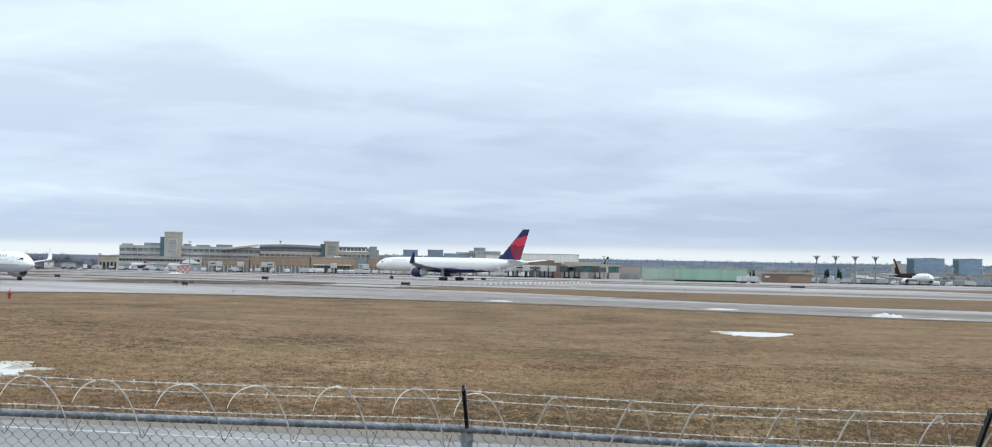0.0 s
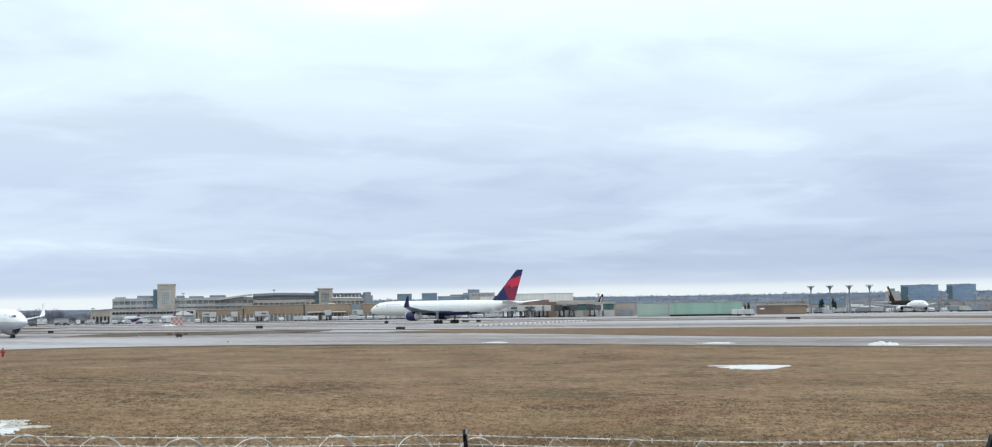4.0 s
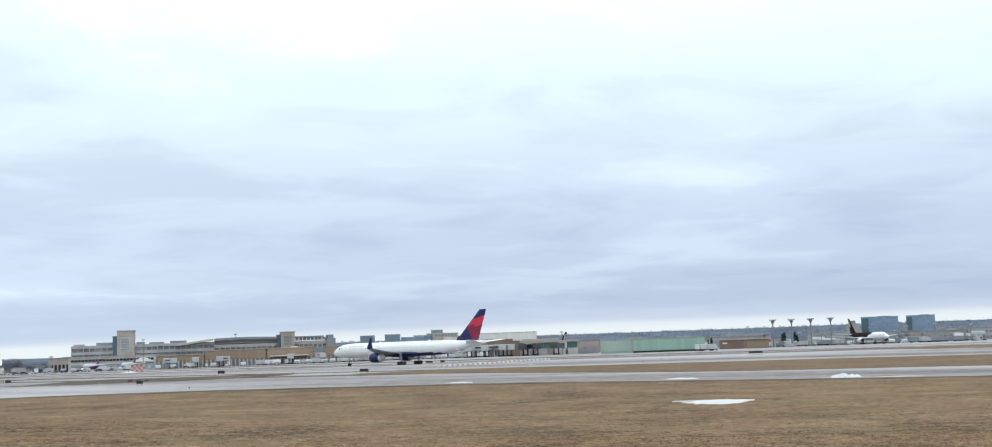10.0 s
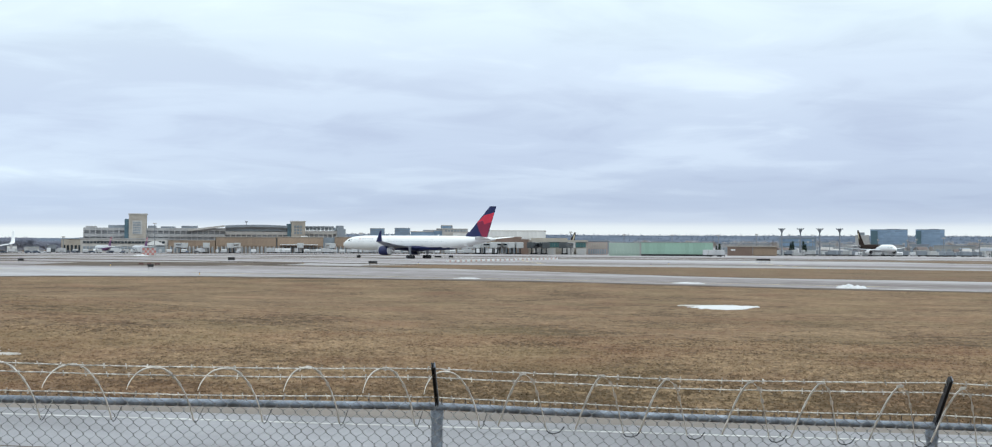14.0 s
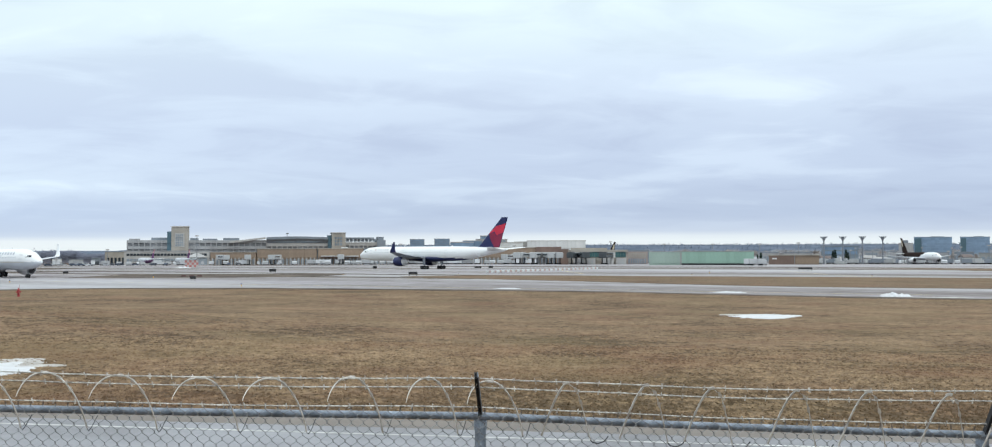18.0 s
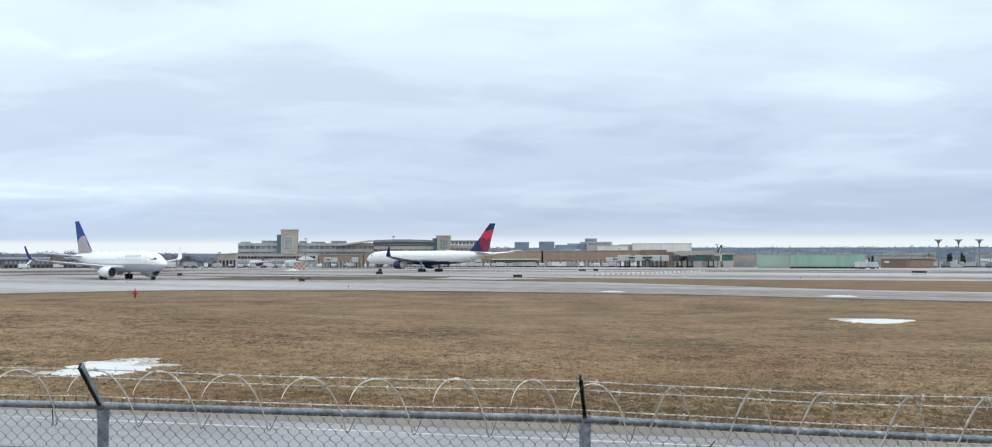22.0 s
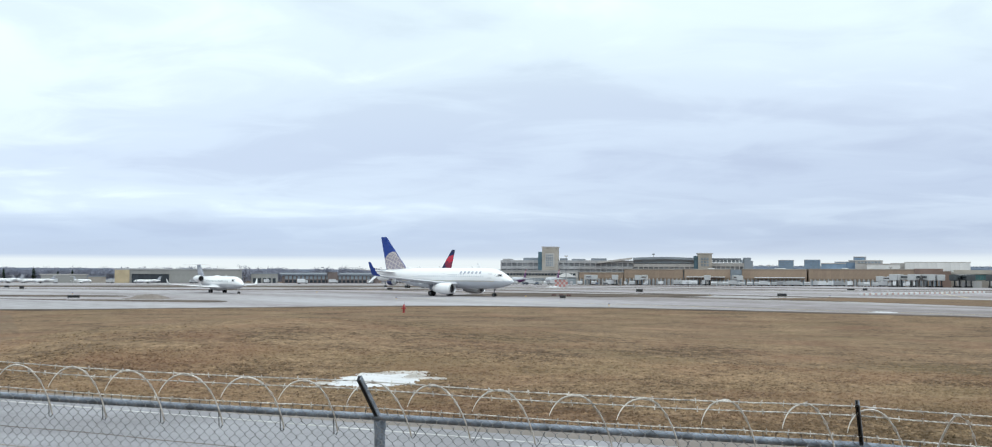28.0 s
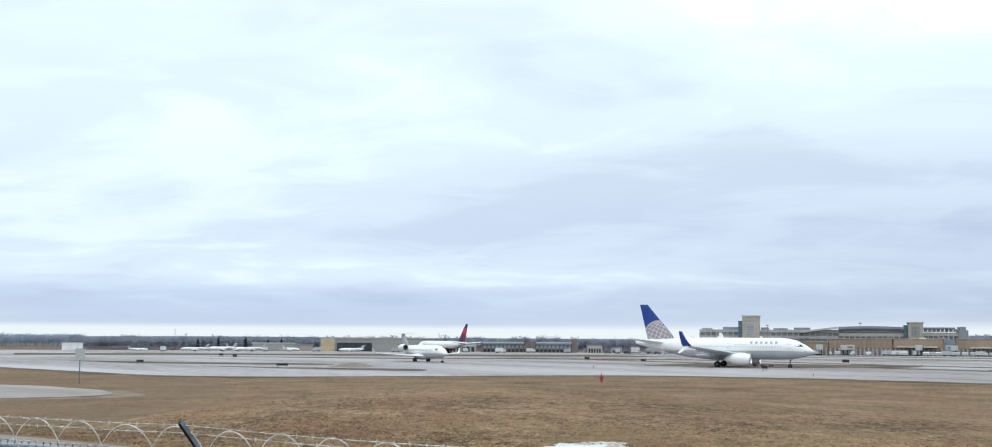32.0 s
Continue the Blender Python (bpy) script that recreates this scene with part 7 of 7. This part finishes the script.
    bmesh.ops.recalc_face_normals(bm, faces=bm.faces[:])
    tagged(part("far_ridge", bm, "far_woods", soft=True), "far low wooded ridge on the horizon, tinted blue as haze", "hills", kind="structure")
    spots = []
    for az in np.arange(-8.8, 36, 0.1):
        for d in (2560, 2650, 2740, 2830, 2930, 3010, 3080):
            x, y = at(az + rnd.uniform(-0.1, 0.1), d + rnd.uniform(-30, 30))
            el = 0.25 + 0.05 * noise.noise((az % 360 * 0.09, 0, 3))
            k = lerp(math.hypot(x, y), ((2500, 0), (2800, 0.8), (3100, 1.0)))
            size = rnd.uniform(0.3, 0.55) if d < 2950 else rnd.uniform(0.1, 0.22) + 0.3 * max(0.0, noise.noise((az * 0.8, 7, 1)))
            spots.append((x, y, ground_z(x, y) - 1 + k * (17 + 3100 * math.tan(radians(el))), size))
    belt = []
    for az in np.arange(9.5, 36, 0.16):
        for d in (1240, 1420, 1560, 1780, 2050):
            if rnd.random() < 0.75:
                x, y = at(az + rnd.uniform(-0.15, 0.15), d + rnd.uniform(-60, 60))
                belt.append((x, y, ground_z(x, y) - 0.3, 0.62 + 0.22 * noise.noise((az * 0.5, d * 0.01, 2)) + rnd.uniform(-0.16, 0.16)))
    for az in np.arange(8.5, 36, 0.13):
        for d in (1900, 2120, 2330):
            x, y = at(az + rnd.uniform(-0.1, 0.1), d + rnd.uniform(-60, 60))
            belt.append((x, y, ground_z(x, y) - 0.3, 0.95 + 0.5 * noise.noise((az * 0.9, d * 0.01, 6)) + rnd.uniform(-0.2, 0.2)))
    woods("woodland", "scattered bare winter trees beyond the cargo apron", belt[::2], kinds, "pale_twigs", 15)
    woods("woodland", "scattered brownish bare trees beyond the cargo apron", belt[1::2], kinds, "brown_twigs", 16)
    far_kinds = [tree_points(rnd, 15, 7.5, 110) for _ in range(5)]
    woods("far_woodland", "far winter woods along the horizon, hazy grey painted in", spots[::2], far_kinds, "far_woods", 9)
    woods("far_woodland", "far paler winter woods along the horizon, haze painted in", spots[1::2], far_kinds, "pale_woods_haze_tint", 10)


all_trees()


def conifer(az, d, tall, rnd):
    x, y = at(az, d)
    t = thing("conifer", "dark green conifer by far buildings", "tree", "conifers", pose(x, y, ground_z(x, y) - 0.1))
    bm = tube(bmesh.new(), [(0, 0, 0), (0, 0, tall * 0.9)], [tall * 0.02, 0.03], 6)
    part("trunk", bm, "bark", t)
    bm = bmesh.new()
    for k in range(420):
        h = rnd.random() ** 0.8
        a, r = rnd.uniform(0, 6.28), tall * 0.19 * (1 - h) * rnd.uniform(0.5, 1.1)
        c = Vector((r * math.cos(a), r * math.sin(a), tall * (0.1 + 0.9 * h)))
        s = tall * 0.045
        bm.faces.new([bm.verts.new(c + Vector((rnd.gauss(0, s), rnd.gauss(0, s), rnd.gauss(0, s * 0.6)))) for _ in range(3)])
    part("crown", bm, "conifer_green", t, "ragged dark green needles")


rnd_c = random.Random(2)
for az, d, tall in ((20.4, 900, 9), (20.5, 905, 10), (20.95, 900, 10), (21.05, 900, 8), (-33.4, 1300, 13), (-32.2, 1320, 14), (-31.2, 1300, 11), (-34.3, 1320, 12), (-30.6, 1310, 12), (17.25, 760, 7), (17.1, 765, 6)):
    conifer(az, d, tall, rnd_c)


# ---- apron vehicles and jet bridges ----
mat("truck_white", (0.5, 0.51, 0.53), 0.45, vary=0.06, scale=0.6, random_part=0.45)
mat("car_grey", (0.3, 0.31, 0.33), 0.4, vary=0.06, scale=0.6, random_part=0.7)
mat("car_dark", (0.06, 0.08, 0.12), 0.4, vary=0.06, scale=0.6, random_part=0.5)
mat("faded_red", (0.56, 0.4, 0.36), 0.6, vary=0.15, scale=1.0)
mat("maroon_paint", (0.12, 0.06, 0.055), 0.6, vary=0.15, scale=1.0)


def box_truck(paint="truck_white", look_="white"):
    t = thing("box_truck", look_ + " airport service truck on the far apron", "truck", "apron trucks")
    part("cargo_box", bbox(-3.2, 2.0, -1.15, 1.15, 0.9, 3.3, 0.05), paint, t)
    cab = part("cab", bbox(2.15, 3.7, -1.05, 1.05, 0.7, 2.5, 0.15), paint, t)
    part("window", bbox(3.05, 3.72, -0.95, 0.95, 1.6, 2.3), "cabin_glass", cab)
    part("chassis", bbox(-3.2, 3.6, -0.5, 0.5, 0.5, 0.8), "black_steel", t)
    for x in (-2.0, 2.8):
        for y in (-0.95, 0.95):
            part("wheel", turned(bmesh.new(), [(-0.13, 0.42), (0, 0.45), (0.13, 0.42)], "y", (x, y, 0.45), 12), "tyre_rubber", t)
    return t


def cargo_trailer():
    t = thing("baggage_trailer", "white covered baggage trailer on the far apron", "trailer", "baggage trailers")
    bm = bmesh.new()
    loft(bm, [[(x, -0.95, 0.7), (x, 0.95, 0.7), (x, 0.95, 2.0), (x, 0.5, 2.6), (x, -0.5, 2.6), (x, -0.95, 2.0)] for x in (-1.7, 1.7)])
    bmesh.ops.recalc_face_normals(bm, faces=bm.faces[:])
    part("body", bm, "truck_white", t)
    part("curtain", bbox(-1.3, 1.3, -0.99, -0.94, 0.9, 1.9), "bridge_grey", t, "grey side curtain")
    for x in (-1.1, 1.1):
        for y in (-0.8, 0.8):
            part("wheel", turned(bmesh.new(), [(-0.1, 0.3), (0, 0.32), (0.1, 0.3)], "y", (x, y, 0.32), 10), "tyre_rubber", t)
    return t


def jet_bridge(skin="bridge_grey", look_="grey"):
    t = thing("jet_bridge", look_ + " passenger boarding bridge on dark legs", "jet bridge", "jet bridges")
    part("tunnel", bbox(-1.5, 1.5, -16, 4, 4.0, 6.6, 0.08), skin, t)
    part("cab", bbox(-2.0, 2.0, -19.2, -16, 3.7, 6.9, 0.2), skin, t)
    part("window_band", bbox(-1.53, 1.53, -15, 2, 5.2, 5.9), "dark_glass", t)
    part("rotunda", turned(bmesh.new(), [(0, 0.7), (3.6, 0.7), (3.6, 2.3), (7.0, 2.3)], "z", (0, 5, 0), 14), "pale_concrete", t)
    for x in (-1.3, 1.3):
        part("leg", bbox(x - 0.3, x + 0.3, -13.4, -12.8, 0.6, 4.0), "black_steel", t)
    part("bogie", bbox(-1.9, 1.9, -13.9, -12.3, 0.25, 0.9), "tyre_rubber", t)
    return t


def service_car(paint="car_grey", look_="grey"):
    t = thing("service_car", look_ + " airport service car on the far apron", "car", "apron cars")
    bm = bmesh.new()
    loft(bm, [[(x, y * s, z) for x, z in ((-2.2, 0.4), (2.2, 0.4), (2.25, 0.8), (1.4, 1.0), (0.7, 1.55), (-1.6, 1.6), (-2.2, 1.05))] for y, s in ((0.85, -1), (0.85, 1))])
    bmesh.ops.recalc_face_normals(bm, faces=bm.faces[:])
    body = part("body", bm, paint, t)
    part("window", bbox(-1.5, 0.75, -0.87, 0.87, 1.08, 1.45), "cabin_glass", body)
    for x in (-1.35, 1.35):
        for y in (-0.78, 0.78):
            part("wheel", turned(bmesh.new(), [(-0.1, 0.3), (0, 0.33), (0.1, 0.3)], "y", (x, y, 0.33), 10), "tyre_rubber", t)
    return t


def container_stack(paint, look_):
    """Air-freight boxes with a cut-off lower corner, two high."""
    t = thing("container_stack", look_ + " air-freight containers stacked on the apron", "container", "freight containers")
    for x, z, w in ((-1.7, 0.15, 3.2), (1.7, 0.15, 3.2), (-1.6, 2.0, 3.1)):
        bm = bmesh.new()
        loft(bm, [[(x - w / 2 + 0.5, y, z), (x + w / 2, y, z), (x + w / 2, y, z + 1.75), (x - w / 2, y, z + 1.75), (x - w / 2, y, z + 0.6)] for y in (-0.8, 0.8)])
        bmesh.ops.recalc_face_normals(bm, faces=bm.faces[:])
        part("container", bm, paint, t)
    part("pallet", bbox(-3.4, 3.4, -0.9, 0.9, 0, 0.14), "black_steel", t)
    return t


def place(az, d, turn=0.0):
    x, y = at(az, d)
    return pose(x, y, ground_z(x, y) + 0.05, 0, 0, -az + turn)


def apron():
    rnd = random.Random(12)
    a, b, c = box_truck(), cargo_trailer(), jet_bridge()
    a.matrix_basis, b.matrix_basis, c.matrix_basis = place(-3.3, 815), place(-2.6, 800), place(-2.0, 846)
    az = -3.0
    while az < 7.0:
        if rnd.random() < 0.6:
            copy_thing(a, place(az, rnd.uniform(790, 822), rnd.choice((0, 90, 180, 80, 8))))
            az += rnd.uniform(0.28, 0.62)
        else:
            copy_thing(b, place(az, rnd.uniform(785, 815), rnd.uniform(-15, 15)))
            az += rnd.uniform(0.24, 0.4)
    az = -11.8
    while az < -4.0:
        copy_thing(rnd.choice((a, b, b)), place(az, rnd.uniform(800, 860), rnd.choice((0, 90, 180, 20))))
        az += rnd.uniform(0.3, 0.75)
    for az in (-7.4, -6.2, -4.9, -0.7, 5.9):
        copy_thing(c, place(az, 848 + rnd.uniform(-2, 2), rnd.uniform(-20, 20)))
    dark = jet_bridge("bridge_dark", "dark slate")
    dark.matrix_basis = place(8.95, 700, 14)
    copy_thing(dark, place(10.4, 700, -12))
    copy_thing(dark, place(9.12, 704, -20))
    for az in (6.3, 6.75, 7.1, 7.45, 7.8):
        copy_thing(c, place(az, 706, rnd.uniform(-25, 25)))
    d_, e_ = box_truck("slate_roof", "dark slate-grey"), box_truck("bridge_grey", "dull grey")
    d_.matrix_basis, e_.matrix_basis = place(19.3, 800, 30), place(22.1, 820, 70)
    for k in range(70):
        az = rnd.uniform(18.0, 28.5)
        copy_thing(rnd.choice((a, d_, d_, e_, d_, b, e_)), place(az, rnd.uniform(745, 960), rnd.uniform(0, 180)))
    f_, g_ = service_car(), service_car("car_dark", "dark")
    u_, v_ = container_stack("bridge_grey", "dull metal"), container_stack("steel_grey", "dark grey")
    f_.matrix_basis, g_.matrix_basis = place(-14.1, 905, 10), place(-13.0, 915, 170)
    u_.matrix_basis, v_.matrix_basis = place(20.1, 850, 20), place(23.1, 880, -30)
    for k in range(56):
        copy_thing(rnd.choice((f_, f_, g_)), place(rnd.uniform(-17, -4.5), rnd.uniform(780, 1000), rnd.choice((0, 180, 90)) + rnd.uniform(-20, 20)))
    for k in range(34):
        copy_thing(rnd.choice((u_, v_, v_, f_, g_)), place(rnd.uniform(19.9, 29.0), rnd.uniform(790, 990), rnd.uniform(0, 180)))
    for k in range(16):
        mast(rnd.uniform(19.9, 28.5), rnd.uniform(840, 1000), rnd.uniform(-0.2, 0.14), "slim grey lamp post on the cargo apron", "cargo apron lamp posts", 1.6, False)
    for az in (-22.2, -20.6, -19.2, -17.5, -15.2, -14.4, -13.6, -12.9, -12.4, -29.0, -31.3, -35.8, -25.4, 16.7, 17.0, 17.3):
        copy_thing(a, place(az, rnd.uniform(800, 990) if az < 8 else 610, rnd.uniform(0, 180)))


apron()


# ---- small things on the field ----
def field_sign(x, y, w, hgt, face="sign_black", legs=0.35, label="black-backed taxiway sign on short legs"):
    t = thing("taxiway_sign", label, "airfield sign", "taxiway signs", pose(x, y, ground_z(x, y) + 0.03, 0, 0, -math.degrees(math.atan2(x, y))))
    part("panel", bbox(-w / 2, w / 2, -0.12, 0.12, legs, legs + hgt, 0.02), face, t)
    n = max(2, int(w / 0.8))
    for i in range(n):
        xx = -w / 2 + 0.2 + (w - 0.4) * i / (n - 1)
        part("leg", bbox(xx - 0.03, xx + 0.03, -0.03, 0.03, 0, legs), "gear_metal", t)
    part("base", bbox(-w / 2 - 0.15, w / 2 + 0.15, -0.4, 0.4, -0.02, 0.05), "grey_concrete", t)


for x, y, w, hh in ((-25, 281, 1.5, 0.62), (5.6, 244, 1.75, 0.5), (-108, 183, 1.9, 0.4), (-145, 194, 1.3, 0.4), (-85, 285, 1.2, 0.5), (-67, 268, 1.1, 0.5), (26, 345, 1.9, 0.45), (30, 349, 1.3, 0.55), (-31.9, 210.6, 1.0, 0.45), (-187, 285, 1.2, 0.5), (-168, 262, 1.0, 0.6)):
    field_sign(x, y, w, hh)
field_sign(98.9, 284, 3.2, 0.42, "sign_black", 0.45, "dark taxiway guidance sign on thin legs")


field_sign(*at(30.1, 290), 8.6, 0.6, "maroon_dark", 0.3, "long dark red-brown taxiway sign on short legs")
snow("snow_bank", *at(30.7, 283), 3.0, 1.2, 0.2, -0.4, 27, "low white snow heap before a long sign")


def barricade(x, y, turn):
    t = thing("barricade", "low red and white runway barricade", "barricade", "airfield barricades", pose(x, y, ground_z(x, y) + 0.03, 0, 0, turn))
    for i in range(4):
        part("block", bbox(-0.9 + 0.45 * i, -0.45 + 0.45 * i - 0.015, -0.12, 0.12, 0.02, 0.45, 0.03), "faded_red" if i == 2 else "white_metal", t)
    return t


b0 = barricade(23.5, 277, -35)
for i in range(1, 24):
    f_ = i / 23
    x, y = 23.5 + 32 * f_, 277 + 47 * f_
    copy_thing(b0, pose(x, y, ground_z(x, y) + 0.03, 0, 0, -35 + (i * 37) % 11))
for x, y in ((-35.2, 240.5), (-36.8, 241), (-38.3, 241.2)):
    t = thing("marker_board", "small dark red airfield marker board", "marker", "marker boards", pose(x, y, ground_z(x, y) + 0.03, 0, 0, 10))
    part("board", bbox(-0.45, 0.45, -0.05, 0.05, 0.12, 0.42, 0.02), "maroon_paint", t)
    for s in (-0.3, 0.3):
        part("leg", bbox(s - 0.04, s + 0.04, -0.12, 0.12, 0, 0.12), "black_steel", t)


def checker_shelter():
    x, y = at(-8.68, 560)
    t = thing("equipment_shelter", "red and white chequered airfield equipment shelter", "shelter", "", pose(x, y, ground_z(x, y) + 0.03, 0, 0, 8.7))
    part("body", bbox(-2.9, 2.9, -1.6, 1.6, 0.25, 3.4), "pale_concrete", t, "pale wall")
    part("roof", bbox(-3.1, 3.1, -1.8, 1.8, 3.4, 3.55), "pale_concrete", t)
    for r in range(3):
        for c in range(6):
            if (r + c) % 2 == 0:
                part("panel", bbox(-2.9 + 0.967 * c, -2.9 + 0.967 * (c + 1), -1.65, -1.59, 0.25 + 1.05 * r, 0.25 + 1.05 * (r + 1)), "orange_paint", t, "red painted panel")
    part("plinth", bbox(-3.2, 3.2, -1.9, 1.9, 0, 0.25), "grey_concrete", t)


checker_shelter()


def hydrant():
    x, y = -40.6, 142.0
    t = thing("fire_hydrant", "red cast-iron fire hydrant in dry grass", "hydrant", "", pose(x, y, ground_z(x, y)))
    bm = turned(bmesh.new(), [(0, 0.2), (0.06, 0.2), (0.08, 0.13), (0.62, 0.13), (0.64, 0.17), (0.7, 0.17), (0.74, 0.13), (0.86, 0.09), (0.92, 0.05), (0.98, 0.05), (1.0, 0.02)], "z", (0, 0, 0), 14)
    part("barrel", bm, "hydrant_red", t, soft=True)
    for s in (1, -1):
        part("nozzle", turned(bmesh.new(), [(0.1 * s, 0.07), (0.22 * s, 0.07), (0.23 * s, 0.085), (0.28 * s, 0.085)], "x", (0, 0, 0.52), 10), "hydrant_red", t, soft=True)
    part("nozzle", turned(bmesh.new(), [(-0.1, 0.09), (-0.24, 0.09), (-0.25, 0.11), (-0.31, 0.11)], "y", (0, 0, 0.48), 10), "hydrant_red", t, soft=True)
    part("flag_rod", tube(bmesh.new(), [(0.08, 0, 0.7), (0.1, 0, 1.3)], 0.012, 6), "hydrant_red", t)


hydrant()


def road_sign():
    x, y = -88.0, 107.5
    t = thing("road_sign", "grey back of a square road sign on a post", "sign", "", pose(x, y, ground_z(x, y), 0, 0, 39))
    part("post", bbox(-0.05, 0.05, -0.04, 0.04, -0.1, 3.8), "gear_metal", t)
    part("panel", bbox(-0.5, 0.5, -0.07, -0.045, 2.55, 3.8, 0.0), "sign_grey", t, "plain grey sign panel")
    for z in (2.8, 3.5):
        part("bracket", bbox(-0.35, 0.35, -0.045, -0.02, z, z + 0.06), "gear_metal", t)


road_sign()


mat("line_yellow", (0.56, 0.47, 0.27), 0.7, vary=0.25, scale=0.8, space="World")


def stripe(a, b, w, label="faded yellow taxiway line"):
    a, b = Vector(a), Vector(b)
    n = Vector((-(b - a).y, (b - a).x)).normalized() * w / 2
    patch("taxiway_line", [tuple(a - n), tuple(b - n), tuple(b + n), tuple(a + n)], 0.036, "line_yellow", label, "marking", 30.0, 0.004)


stripe(at(8.0, 318), at(9.2, 262), 0.5)
stripe(at(18.2, 300), at(21.5, 238), 0.5)
stripe((-150, 335), (120, 138), 0.35)
stripe((-60, 215), (60, 131), 0.35)
for x, y in ((-8.5, 258), (-43, 236), (-95, 262), (60, 238), (90, 222), (-20, 176), (-60, 205), (15, 252), (-130, 220), (-160, 240), (28, 300), (70, 262)):
    t = thing("taxiway_light", "small taxiway edge light on a stub", "airfield light", "taxiway lights", pose(x, y, ground_z(x, y) + 0.03))
    part("stub", tube(bmesh.new(), [(0, 0, 0), (0, 0, 0.3)], 0.05, 6), "yellow_paint", t)
    part("lens", turned(bmesh.new(), [(0.3, 0.08), (0.38, 0.09), (0.44, 0.05)], "z", (0, 0, 0), 8), "royal_blue_paint", t)


# ---- movement ----
def heading(x, y, az, z=None):
    return pose(x, y, ground_z(x, y) + 0.03 if z is None else z, 0, 0, 90 - az)


def motions():
    # take-off roll: at rest, then even acceleration along the runway
    rows = [(0.0, 0.0), (14.0, 0.0), (14.75, 0.08), (15.5, 0.65), (16.0, 1.4), (16.5, 2.5), (17.0, 4.0), (17.5, 6.1), (18.0, 8.6), (18.5, 11.5), (19.0, 14.7)]
    rows += [(t, 1.146 * (t - 15.55) ** 2 + 0.9 * max(0.0, 1 - (t - 19) / 2.5) + lerp(t, ((23, 0), (25, 1.0), (28, 4.0), (30, 4.4), (32, 1.5)))) for t in [19.5 + 0.5 * k for k in range(26)]]
    c, s = math.cos(radians(37.5)), math.sin(radians(37.5))
    walk(jet_navy, [(t, heading(20.28 - c * d, 338.8 + s * d, -48.5)) for t, d in rows])
    # taxi: at rest, then rolling and turning to its left
    x, y, out, v = -76.4, 248.3, [], 0.0
    out = [(0.0, x, y, 132.0), (18.5, x, y, 132.0)]
    t = 18.5
    while t < 31.99:
        t = round(t + 0.5, 2)
        v = lerp(t, ((18.5, 0), (21, 1.05), (24, 2.2), (26.5, 3.4), (28, 3.95), (32, 4.45)))
        az = lerp(t, ((18, 132), (22, 131.5), (24, 129.5), (25, 127.8), (28, 113.5), (30, 101), (32, 91)))
        x, y = x + 0.5 * v * math.sin(radians(az)), y + 0.5 * v * math.cos(radians(az))
        out.append((t, x, y, az))
    walk(jet_blue, [(t, heading(x, y, az)) for t, x, y, az in out])
    # the regional jet creeps up to the holding point
    rows = []
    for t, d in ((0, 0), (20, 0), (22, 0.3), (24, 1.0), (26, 1.8), (28, 2.5), (30, 3.4), (32, 4.4)):
        rows.append((float(t), heading(-114.6 + 0.72 * d, 250.7 - 0.69 * d, 133.5)))
    walk(jet_regional, rows)


motions()
